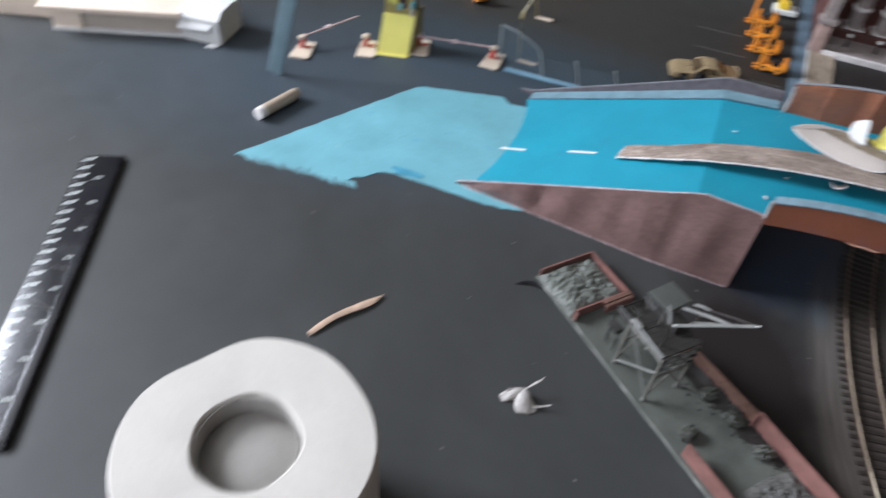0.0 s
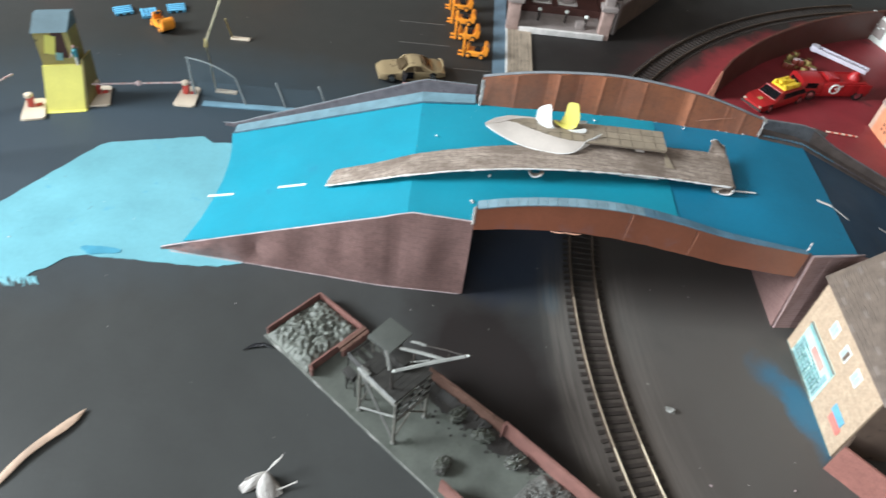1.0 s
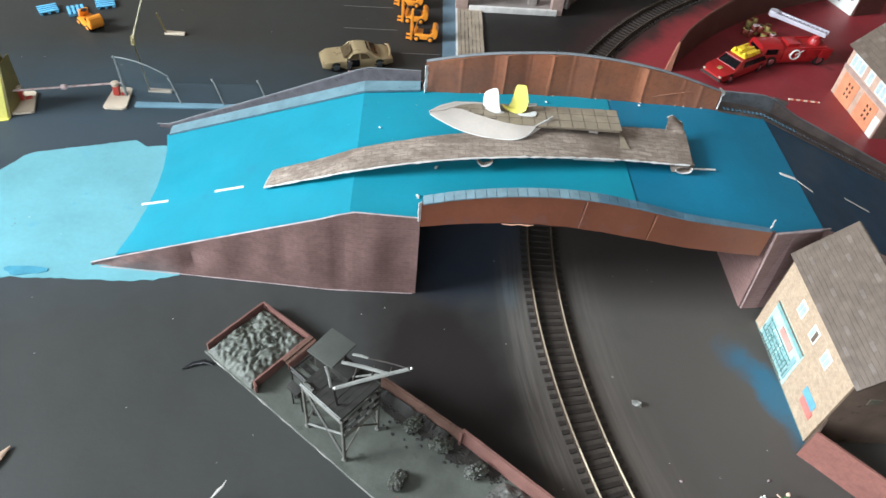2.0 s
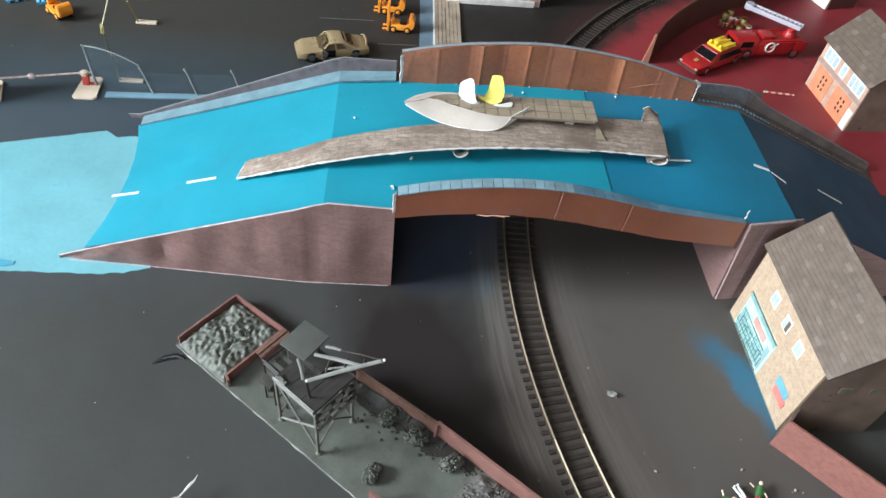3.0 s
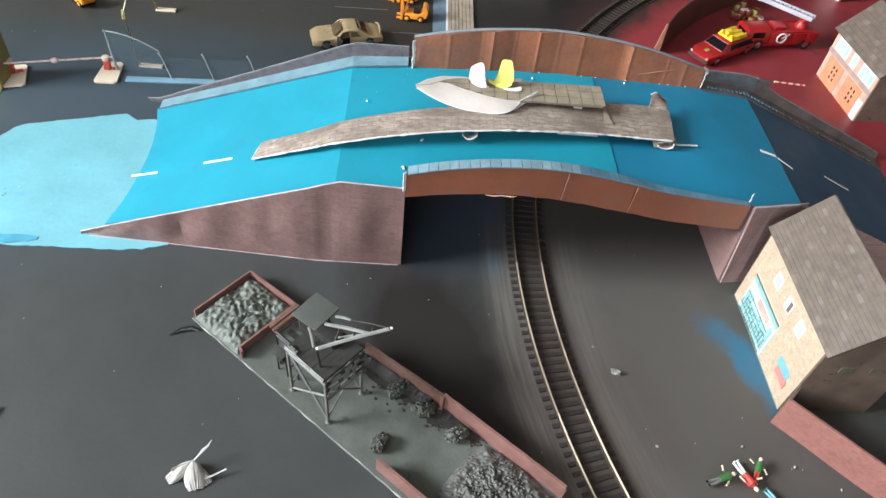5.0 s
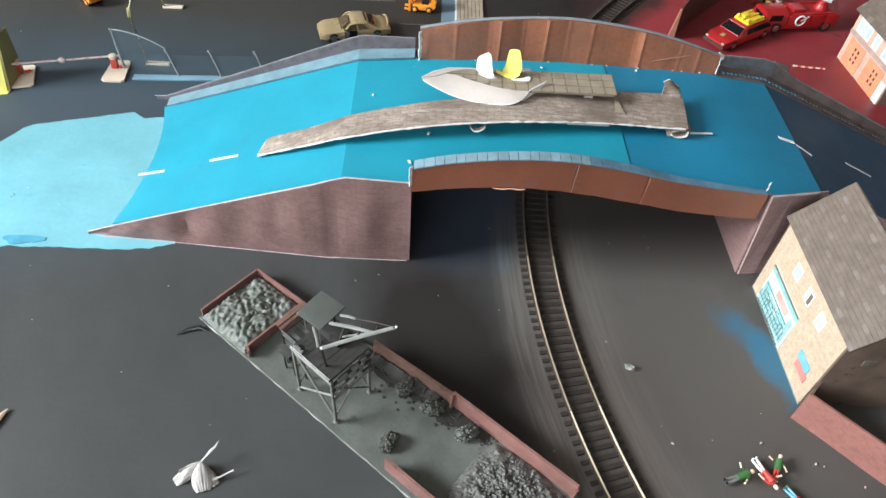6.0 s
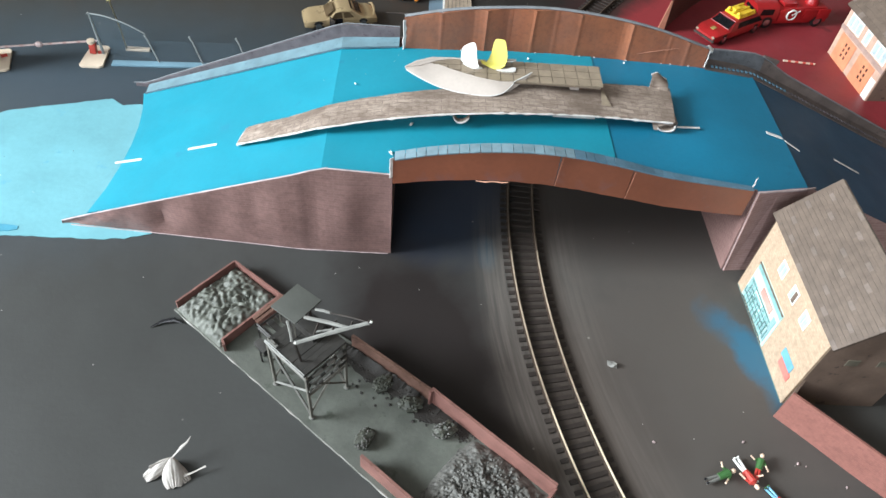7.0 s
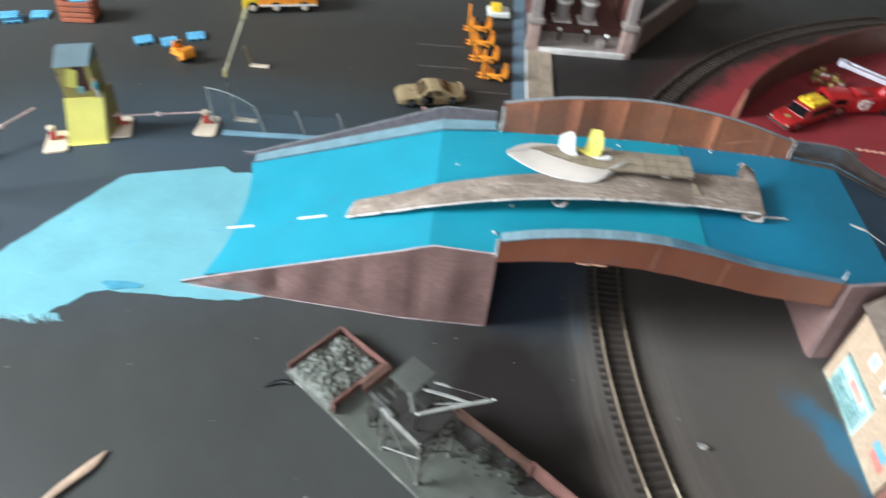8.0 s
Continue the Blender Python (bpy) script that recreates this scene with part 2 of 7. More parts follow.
GREY_EDGE = mat("grey_edge", srgb(118, 122, 126), 0.6, var=0.2, big=90)


def strip_stone():
    """Stone blocks printed on card, rubbed along its length and stained."""
    m, nt, b, nd, ln = base("rubbed_stone_print")
    tc = nd("ShaderNodeTexCoord").outputs["Object"]
    br = nd("ShaderNodeTexBrick")
    ln(tc, br.inputs["Vector"])
    br.inputs["Scale"].default_value = 1000 / 9.5
    br.inputs["Brick Width"].default_value, br.inputs["Row Height"].default_value = 1.0, 0.42
    br.inputs["Mortar Size"].default_value, br.inputs["Mortar Smooth"].default_value = 0.03, 0.6
    br.inputs["Color1"].default_value, br.inputs["Color2"].default_value, br.inputs["Mortar"].default_value = (*srgb(164, 149, 137), 1), (*srgb(141, 127, 116), 1), (*srgb(117, 103, 94), 1)
    mp = nd("ShaderNodeMapping")
    mp.inputs["Scale"].default_value = (0.4, 1, 1)
    ln(tc, mp.inputs[0])
    g1 = noise_at(nt, mp.outputs[0], 420, 5, 0.7)
    g2 = noise_at(nt, mp.outputs[0], 110, 5, 0.65)
    c = mixer(nt, math_node(nt, "MULTIPLY", ramp(nt, g1, 0.44, 0.62), 0.62), br.outputs["Color"], srgb(96, 82, 72))
    c = mixer(nt, math_node(nt, "MULTIPLY", ramp(nt, g2, 0.48, 0.66), 0.55), c, srgb(112, 97, 86))
    c = mixer(nt, math_node(nt, "MULTIPLY", ramp(nt, noise_at(nt, mp.outputs[0], 200, 4, 0.7), 0.56, 0.7), 0.5), c, srgb(180, 167, 155))
    c = mixer(nt, math_node(nt, "MULTIPLY", ramp(nt, noise_at(nt, tc, 28, 4), 0.44, 0.64), 0.6), c, srgb(90, 76, 66))
    finish(nt, b, c, tc, 0.6, 0.3, 420)
    return m


STRIP_STONE = strip_stone()
PAPER = mat("white_paper", srgb(206, 205, 202), 0.7, var=0.05, big=60, fine=600, bump=0.12)
TORN = mat("torn_paper", srgb(205, 200, 196), 0.8, var=0.15, big=120, bump=0.5)
HULL = mat("grey_board", srgb(178, 168, 160), 0.65, var=0.08, big=50, bump=0.15)
SLAB = mat("slab_print", srgb(136, 123, 106), 0.6, var=0.2, big=80, fine=600, spread=0.08)
SLAB_JOINT = mat("slab_joint", srgb(112, 100, 87), 0.7)
YELLOW = mat("yellow_card", srgb(224, 214, 108), 0.5, var=0.08, big=40)
MUSTARD = mat("mustard_paint", srgb(158, 142, 84), 0.45, var=0.2, big=60, worn=srgb(112, 98, 60))
ASH_STRIP = mat("pale_grey_yellow_plastic", srgb(166, 158, 132), 0.45, var=0.25, big=60, worn=srgb(122, 112, 84))
PALE_STRIP = mat("pale_yellow_plastic", srgb(168, 152, 102), 0.45, var=0.2, big=60, worn=srgb(126, 112, 76))
# one rail steel in three tones: glint, half shade and shade as colour
STEEL = mat("rail_steel", srgb(244, 226, 198), 0.36, 0.45, var=0.12, big=70, fine=700, bump=0.1)
SHADED_STEEL = mat("shaded_rail_steel", srgb(112, 98, 85), 0.5, 0.4, var=0.3, big=70, fine=700, bump=0.2)
HALF_SHADED_STEEL = mat("half_shaded_rail_steel", srgb(182, 165, 144), 0.42, 0.42, var=0.2, big=70, fine=700, bump=0.15)
RAIL_SIDE = mat("rail_side", srgb(70, 57, 48), 0.5, 0.3, var=0.3)
SLEEPER = mat("sleeper_plastic", srgb(44, 37, 33), 0.6, var=0.25, big=120, spread=0.2)
RED_BRICK = printed("red_brick", srgb(142, 95, 86), srgb(134, 88, 80), srgb(146, 101, 92), 4, 1.4, "xz", 0.5, 0.12, 0.3, 0.25)
RED_WOOD = mat("red_brown_board", srgb(120, 85, 78), 0.5, var=0.2, big=80, worn=srgb(100, 70, 62), wear=0.6)
YARD_BASE = mat("yard_base", srgb(85, 88, 82), 0.6, var=0.28, big=45, fine=520, bump=0.4, worn=srgb(68, 73, 65), wear=0.6)
CHIPPED = mat("chipped_plaster", srgb(138, 137, 132), 0.6, var=0.3, big=120)
COAL_DUST = mat("coal_dust", srgb(39, 36, 33), 0.7, var=0.35, big=140, fine=700, bump=0.7)
RUBBLE = mat("rubble_plaster", srgb(92, 95, 88), 0.58, var=0.35, big=160, fine=600, bump=0.5, worn=srgb(62, 64, 58), wear=0.58)
COAL = mat("grey_coal", srgb(90, 89, 85), 0.6, var=0.35, big=260, fine=800, bump=0.6, worn=srgb(48, 48, 46), wear=0.55)
TIMBER = mat("weathered_timber", srgb(94, 92, 85), 0.6, var=0.3, big=150, fine=600, bump=0.4)
PALE_GREY = mat("pale_grey_plastic", srgb(110, 110, 106), 0.5, var=0.2, big=160)
SOOTY = mat("sooty_timber", srgb(42, 40, 37), 0.6, var=0.35, big=150, fine=600, bump=0.5, worn=srgb(58, 56, 52), wear=0.64)
DARK_PLASTIC = mat("dark_plastic", srgb(52, 46, 42), 0.5, var=0.3, big=120)
ROOF_GREY = mat("roof_felt", srgb(78, 80, 76), 0.6, var=0.12, big=90, bump=0.3)
STUCCO = printed("stucco_print", srgb(185, 164, 140), srgb(176, 153, 130), srgb(174, 149, 126), 2.6, 2.0, "yz", 0.6, 0.1, 0.15, 0.3)
TILE = mat("roof_tile_print", srgb(95, 82, 72), 0.56, var=0.2, big=170, fine=700, spread=0.05)
TILE_PALE = mat("pale_roof_tile_print", srgb(107, 95, 87), 0.56, var=0.2, big=170, fine=700, spread=0.06)
TILE_BACK = mat("roof_backing", srgb(84, 72, 64), 0.6)
PARAPET_GREY = mat("cool_grey_brick_print", srgb(88, 90, 94), 0.5, var=0.35, big=110, fine=450, worn=srgb(66, 66, 70), wear=0.56)
PARAPET_E = mat("dark_brick_print", srgb(92, 82, 78), 0.55, var=0.3, big=80, fine=450, worn=srgb(62, 56, 54), wear=0.58)
CLAY = mat("dark_lump", srgb(66, 68, 60), 0.55, var=0.35, big=200, fine=700, bump=0.6)
STRIPE = mat("dusty_pink", srgb(184, 146, 142), 0.45)
DARK_TIMBER = mat("dark_brown_timber", srgb(112, 84, 73), 0.55, var=0.25, big=90, worn=srgb(84, 62, 52), wear=0.56)
LINE_GREY = mat("faint_line", srgb(104, 100, 96), 0.6)
STUB_WOOD = mat("grey_beige_wood", srgb(162, 146, 128), 0.55, var=0.2, big=120)
GABLE = mat("gable_card", srgb(106, 89, 78), 0.55, var=0.25, big=60, worn=srgb(72, 60, 53))
WHITE_PRINT = mat("white_print", srgb(212, 216, 210), 0.5, var=0.06, big=140)
TEAL_PALE = mat("pale_teal_print", srgb(178, 204, 198), 0.5, var=0.1, big=160)
TEAL_PRINT = mat("teal_print", srgb(126, 166, 164), 0.5, var=0.2, big=180)
TEAL_DARK = mat("dark_teal_print", srgb(84, 116, 114), 0.5, var=0.2, big=180)
PANE = mat("blue_grey_pane", srgb(168, 184, 192), 0.3, var=0.2, big=150, bump=0.05)
PANE_DULL = mat("dull_pane_print", srgb(96, 92, 80), 0.5, var=0.25, big=150)
POSTER_PINK = mat("rose_print", srgb(204, 118, 108), 0.5, var=0.2, big=140)
PINK_PRINT = mat("pink_print", srgb(208, 150, 140), 0.5, var=0.16, big=140)
SKY_PRINT = mat("sky_print", srgb(106, 160, 184), 0.5, var=0.14, big=140)
DOOR_ORANGE = mat("orange_print", srgb(204, 134, 100), 0.5, var=0.14, big=90)
STATION_PINK = mat("pink_brick_print", srgb(184, 154, 136), 0.5, var=0.2, big=120)
DARK_PRINT = mat("dark_print", srgb(70, 40, 34), 0.5)
RED_YARD = mat("red_yard_paint", srgb(128, 42, 48), 0.5, var=0.22, big=14, fine=320, bump=0.3, worn=srgb(96, 34, 38), wear=0.62)
BROWN_CARD = mat("brown_card_wall", srgb(86, 52, 44), 0.5, var=0.2, big=30, worn=srgb(72, 42, 36), wear=0.62)
WORN_BROWN = mat("worn_brown_edge", srgb(126, 84, 70), 0.6, var=0.3, big=60)
FOLD = mat("rubbed_fold", srgb(176, 124, 102), 0.6, var=0.2, big=90)
TAN_EDGE = mat("tan_edge", srgb(206, 156, 132), 0.6, var=0.12)
TOY_RED = mat("toy_red", srgb(152, 28, 30), 0.38, var=0.12, big=60, bump=0.05)
TOY_YELLOW = mat("toy_yellow", srgb(232, 196, 54), 0.3, var=0.1, bump=0.05)
TOY_ORANGE = mat("toy_orange", srgb(232, 146, 48), 0.35, var=0.14, big=120, bump=0.08)
TOY_GOLD = mat("toy_gold", srgb(166, 146, 112), 0.3, 0.35, var=0.08, bump=0.04)
TOY_BLUE = mat("toy_blue", srgb(104, 178, 216), 0.35, var=0.1, bump=0.05)
BARREL_BROWN = mat("barrel_red_brown", srgb(120, 52, 40), 0.4, var=0.2, big=120)
TOY_BROWN = mat("toy_brown", srgb(168, 96, 70), 0.5, var=0.15)
GLOSS_BLACK = mat("gloss_black", srgb(26, 26, 30), 0.25, var=0.2, bump=0.03)
TAN_GLASS = mat("tan_glass", srgb(104, 88, 66), 0.2, var=0.1, bump=0.03)
BROWN_GLASS = mat("brown_glass", srgb(70, 54, 42), 0.2, var=0.1, bump=0.03)
TYRE = mat("tyre_black", srgb(24, 24, 24), 0.6, var=0.2)
CHROME = mat("chrome", srgb(200, 204, 206), 0.2, 1.0, var=0.06, bump=0.03)
SILVER = mat("silver_plastic", srgb(190, 186, 196), 0.32, 0.3, var=0.1, bump=0.06)
BARRIER_BASE = mat("cream_plastic", srgb(206, 190, 170), 0.45, var=0.1)
BARRIER_RED = mat("red_plastic", srgb(180, 62, 54), 0.4, var=0.14)
ARM = mat("pale_pink_arm", srgb(200, 176, 174), 0.45, var=0.15, big=200)
SLATE_BLUE = mat("slate_blue", srgb(96, 116, 124), 0.5, var=0.15)
FENCE_GREY = mat("fence_grey", srgb(132, 138, 138), 0.45, var=0.15)
FENCE_BLUE = mat("fence_blue", srgb(104, 136, 152), 0.5, var=0.15)
PATH_SLAB = mat("path_slab", srgb(154, 139, 122), 0.6, var=0.25, big=70, fine=400, worn=srgb(122, 110, 97), spread=0.1)
PATH_BLUE = mat("path_blue", srgb(92, 112, 126), 0.6, var=0.2, big=60)
STN_STONE = mat("grey_stone_print", srgb(140, 130, 126), 0.55, var=0.2, big=80)
STN_PINK = mat("pink_stone_print", srgb(160, 136, 127), 0.55, var=0.2, big=80)
STN_BROWN = mat("brown_interior", srgb(84, 52, 46), 0.55, var=0.3, big=60)
WOOD = mat("pale_wood", srgb(180, 153, 132), 0.6, var=0.2, big=90, fine=420, bump=0.4)
TISSUE = mat("tissue_paper", srgb(192, 187, 179), 0.85, var=0.04, big=40, fine=380, bump=0.4)
TUBE_CARD = mat("grey_tube_card", srgb(152, 148, 142), 0.75, var=0.08)
BEIGE = mat("beige_card", srgb(222, 204, 186), 0.6, var=0.06, big=30)
BEIGE_WALL = mat("beige_wall", srgb(168, 158, 146), 0.6, var=0.1, big=30)
GARLIC = mat("garlic_skin", srgb(178, 173, 168), 0.55, var=0.16, big=220, fine=500, worn=srgb(150, 138, 136), wear=0.6)
GREEN_TOY = mat("toy_green", srgb(58, 98, 54), 0.4, var=0.25, big=300)
SKIN = mat("toy_cream", srgb(214, 188, 166), 0.45, var=0.1)
TEAL = mat("toy_teal", srgb(70, 140, 150), 0.4)
WALL_PAINT = mat("wall_paint", srgb(122, 110, 100), 0.8, var=0.05, big=4, fine=120)
CEILING_PAINT = mat("ceiling_paint", srgb(150, 146, 140), 0.85, var=0.04, big=4, fine=120)
FRAME_WHITE = mat("window_white", srgb(228, 228, 226), 0.4, var=0.04)


def clear_plastic():
    m, nt, b, nd, ln = base("clear_plastic")
    b.inputs["Base Color"].default_value = (*srgb(110, 132, 146), 1)
    b.inputs["Roughness"].default_value = 0.22
    b.inputs["Specular IOR Level"].default_value = 0.25
    b.inputs["Alpha"].default_value = 0.045
    return m


CLEAR = clear_plastic()


def board_material():
    """Charcoal board paint with brush drags, scuffs, stray blue and brown colour, and painted-in light and shade."""
    m, nt, b, nd, ln = base("charcoal_board")
    tc = nd("ShaderNodeTexCoord").outputs["Object"]
    sp = nd("ShaderNodeSeparateXYZ")
    ln(tc, sp.inputs[0])
    X, Y = sp.outputs[0], sp.outputs[1]
    n1, n2 = noise_at(nt, tc, 5, 5), noise_at(nt, tc, 38, 6, 0.6)
    c = mixer(nt, ramp(nt, n1, 0.35, 0.68), srgb(53, 54, 53), srgb(65, 66, 65))
    c = mixer(nt, math_node(nt, "MULTIPLY", ramp(nt, n2, 0.45, 0.75), 0.3), c, srgb(46, 45, 44))

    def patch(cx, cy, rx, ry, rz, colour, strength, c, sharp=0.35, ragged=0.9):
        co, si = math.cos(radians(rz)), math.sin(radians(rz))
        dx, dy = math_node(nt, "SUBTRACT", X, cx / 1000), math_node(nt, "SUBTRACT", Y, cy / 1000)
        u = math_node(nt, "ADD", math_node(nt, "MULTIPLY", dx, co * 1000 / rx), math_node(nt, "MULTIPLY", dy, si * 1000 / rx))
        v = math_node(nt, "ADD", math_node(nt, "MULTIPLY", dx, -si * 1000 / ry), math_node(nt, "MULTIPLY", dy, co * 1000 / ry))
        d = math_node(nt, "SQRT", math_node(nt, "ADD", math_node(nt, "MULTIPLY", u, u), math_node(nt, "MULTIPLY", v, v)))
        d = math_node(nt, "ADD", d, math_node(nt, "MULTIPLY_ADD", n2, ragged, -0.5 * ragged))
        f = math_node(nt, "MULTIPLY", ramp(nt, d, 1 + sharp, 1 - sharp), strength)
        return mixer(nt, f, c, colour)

    # far board: its dimness behind the bridge is coloured in
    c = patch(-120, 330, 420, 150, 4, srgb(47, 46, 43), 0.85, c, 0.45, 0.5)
    # teal tint beside the fence
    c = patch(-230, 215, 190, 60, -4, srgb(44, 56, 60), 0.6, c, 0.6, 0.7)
    # colour in place of light: dim far right, bluish window sheen at left
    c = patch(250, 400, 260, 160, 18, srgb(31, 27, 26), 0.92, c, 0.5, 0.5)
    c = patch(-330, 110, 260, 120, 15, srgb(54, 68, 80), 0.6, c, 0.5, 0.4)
    # pale pool of light between track and house, put into the colour
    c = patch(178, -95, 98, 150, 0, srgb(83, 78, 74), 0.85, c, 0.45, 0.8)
    # soft shadow of the bridge arch, laid on as a darker tone
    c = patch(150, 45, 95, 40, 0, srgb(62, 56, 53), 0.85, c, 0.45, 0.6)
    # browner and near-black tones between the coal yard and the track
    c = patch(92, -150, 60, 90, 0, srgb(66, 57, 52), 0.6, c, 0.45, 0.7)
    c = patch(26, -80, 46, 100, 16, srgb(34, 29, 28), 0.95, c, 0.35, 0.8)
    # navy, blue and red paint marks on the board
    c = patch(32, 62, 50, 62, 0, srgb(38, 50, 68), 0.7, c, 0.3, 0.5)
    c = patch(66, 4, 5, 14, 4, srgb(48, 88, 106), 0.3, c, 0.5, 1.6)
    c = patch(231, -74, 9, 28, 20, srgb(44, 102, 130), 0.78, c, 0.5, 3.0)
    c = patch(216, -46, 9, 13, 12, srgb(50, 92, 116), 0.6, c, 0.7, 3.2)
    c = patch(236, -98, 8, 14, 20, srgb(48, 98, 124), 0.6, c, 0.6, 2.6)
    c = patch(240, 330, 60, 90, -35, srgb(96, 44, 46), 0.45, c, 0.5, 1.2)
    # brown and grey paint dragged along the curve of the rails
    ex, ey = math_node(nt, "SUBTRACT", X, 0.655), math_node(nt, "SUBTRACT", Y, 0.020)
    rad = math_node(nt, "SQRT", math_node(nt, "ADD", math_node(nt, "MULTIPLY", ex, ex), math_node(nt, "MULTIPLY", ey, ey)))
    swirl = nd("ShaderNodeCombineXYZ")
    ln(math_node(nt, "MULTIPLY", rad, 330), swirl.inputs[0])
    ln(math_node(nt, "MULTIPLY", Y, 14), swirl.inputs[1])
    streak = ramp(nt, noise_at(nt, swirl.outputs[0], 1.0, 4, 0.6), 0.38, 0.66)
    off = math_node(nt, "SUBTRACT", rad, 0.5645)
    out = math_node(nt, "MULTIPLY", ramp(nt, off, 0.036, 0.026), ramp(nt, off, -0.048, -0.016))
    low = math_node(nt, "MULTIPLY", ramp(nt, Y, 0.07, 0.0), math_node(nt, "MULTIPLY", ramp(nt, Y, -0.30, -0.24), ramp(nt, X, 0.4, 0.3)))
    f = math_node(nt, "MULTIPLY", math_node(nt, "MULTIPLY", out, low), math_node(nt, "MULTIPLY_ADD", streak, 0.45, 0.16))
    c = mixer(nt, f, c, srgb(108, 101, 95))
    # dark brown band between the rails and along their east side
    bed = math_node(nt, "ADD", off, math_node(nt, "MULTIPLY_ADD", n2, 0.008, -0.004))
    f = math_node(nt, "MULTIPLY", ramp(nt, bed, 0.010, 0.005), ramp(nt, bed, -0.026, -0.014))
    f = math_node(nt, "MULTIPLY", f, math_node(nt, "MULTIPLY", ramp(nt, X, 0.66, 0.63), ramp(nt, Y, -0.27, -0.25)))
    c = mixer(nt, math_node(nt, "MULTIPLY", f, 0.6), c, srgb(52, 44, 39))
    # pale specks
    vo = nd("ShaderNodeTexVoronoi")
    vo.inputs["Scale"].default_value = 34
    ln(tc, vo.inputs["Vector"])
    c = mixer(nt, math_node(nt, "MULTIPLY", ramp(nt, vo.outputs["Distance"], 0.035, 0.02), 0.5), c, srgb(150, 146, 140))
    # dull red paint brushed out along the outer side of the yard wall
    rn = noise_at(nt, swirl.outputs[0], 0.5, 5, 0.6)
    far = noise_at(nt, tc, 26, 4, 0.6)
    edge = math_node(nt, "ADD", rad, math_node(nt, "MULTIPLY_ADD", far, 0.05, -0.025))
    f = math_node(nt, "MULTIPLY", ramp(nt, edge, 0.546, 0.524), math_node(nt, "MULTIPLY", ramp(nt, Y, 0.17, 0.20), ramp(nt, X, 0.62, 0.56)))
    f = math_node(nt, "MULTIPLY", f, math_node(nt, "MULTIPLY", ramp(nt, rad, 0.44, 0.45), math_node(nt, "MULTIPLY_ADD", rn, 0.8, 0.62), 0.0, True))
    c = mixer(nt, math_node(nt, "MULTIPLY", f, 1.0, 0.0, True), c, srgb(138, 50, 54))
    b.inputs["Specular IOR Level"].default_value = 0.32
    finish(nt, b, c, tc, 0.56, 0.22, 300, 0.08)
    return m


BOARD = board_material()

# ---- the room, closed round the layout ----
X0, X1, Y0, Y1, ZT = -2100, 1900, -1700, 1900, 1700
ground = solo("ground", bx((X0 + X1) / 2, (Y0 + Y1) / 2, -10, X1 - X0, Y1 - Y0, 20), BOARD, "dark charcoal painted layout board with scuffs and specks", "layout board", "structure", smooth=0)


def wall(name, length, x, y, rz, opening=None):
    """A wall along its own x, 100 thick outwards; opening: (from, to, bottom, top)."""
    bm = bmesh.new()
    if opening:
        a, b, lo, hi = opening
        for u0, u1, z0, z1 in ((0, a, 0, ZT), (b, length, 0, ZT), (a, b, 0, lo), (a, b, hi, ZT)):
            box(bm, (u0 + u1) / 2, 50, (z0 + z1) / 2, u1 - u0, 100, z1 - z0)
    else:
        box(bm, length / 2, 50, ZT / 2, length, 100, ZT)
    return solo(name, bm, WALL_PAINT, "plain pale painted room wall", "wall", "structure", smooth=0, at=place(x, y, 0, rz))


def window(name, w, h, x, y, z, rz):
    win = thing(name, x, y, z, rz, "white framed window that lets in soft daylight", "window", "", "structure")
    for cx, cz, sx, sz in ((-w / 2 + 20, h / 2, 40, h), (w / 2 - 20, h / 2, 40, h), (0, 20, w - 80, 40), (0, h - 20, w - 80, 40), (0, h / 2, 30, h - 80)):
        part("window_frame", bx(cx, 0, cz, sx, 50, sz, bevel=3), FRAME_WHITE, win)


W, D = X1 - X0, Y1 - Y0
wall("wall_north", W, X0, Y1, 0)
wall("wall_east", D, X1, Y1, -90)
wall("wall_south", W, X1, Y0, 180, (X1 + 850 - 700, X1 + 850 + 700, 390, 1510))
wall("wall_west", D, X0, Y0, 90, (-270 - 590 - Y0, -270 + 590 - Y0, 490, 1390))
solo("ceiling", bx((X0 + X1) / 2, (Y0 + Y1) / 2, ZT + 30, W + 200, D + 200, 60), CEILING_PAINT, "plain grey painted ceiling", "ceiling", "structure", smooth=0)
window("window_1", 980, 900, X0 - 50, -270, 620, 90)
window("window_2", 1400, 1120, -850, Y0 - 50, 390, 180)

# ---- painted areas on the board ----
TEAL_SPLOT = mat("teal_splotch", srgb(66, 138, 162), 0.55, var=0.25, big=60)


def painted(name, pts, material, label, z=0.5, ragged=0.0, seed=1):
    out = []
    n = len(pts)
    for i, (a, b) in enumerate(zip(pts, pts[1:] + pts[:1])):
        k = max(1, int(math.hypot(b[0] - a[0], b[1] - a[1]) / 4))
        rough = a[2] if len(a) > 2 else ragged
        d = Vector((b[0] - a[0], b[1] - a[1], 0)).normalized()
        for j in range(k):
            t = j / k
            p = Vector((a[0] + (b[0] - a[0]) * t, a[1] + (b[1] - a[1]) * t, 0))
            w = noise.noise(Vector((p.x * 0.16, p.y * 0.16, seed))) * rough + (random.Random(int(p.x * 31 + p.y * 17)).random() - 0.5) * rough * 0.5
            out.append((p.x + d.y * w, p.y - d.x * w))
    bm = bmesh.new()
    vs = [bm.verts.new((x, y, z)) for x, y in out]
    top = bm.faces.new(vs)
    bmesh.ops.triangulate(bm, faces=[top])
    r = bmesh.ops.extrude_face_region(bm, geom=bm.faces[:])
    for v in r["geom"]:
        if isinstance(v, bmesh.types.BMVert):
            v.co.z = 0.02
    return solo(name, bm, material, label, "painted area", "structure", smooth=0)


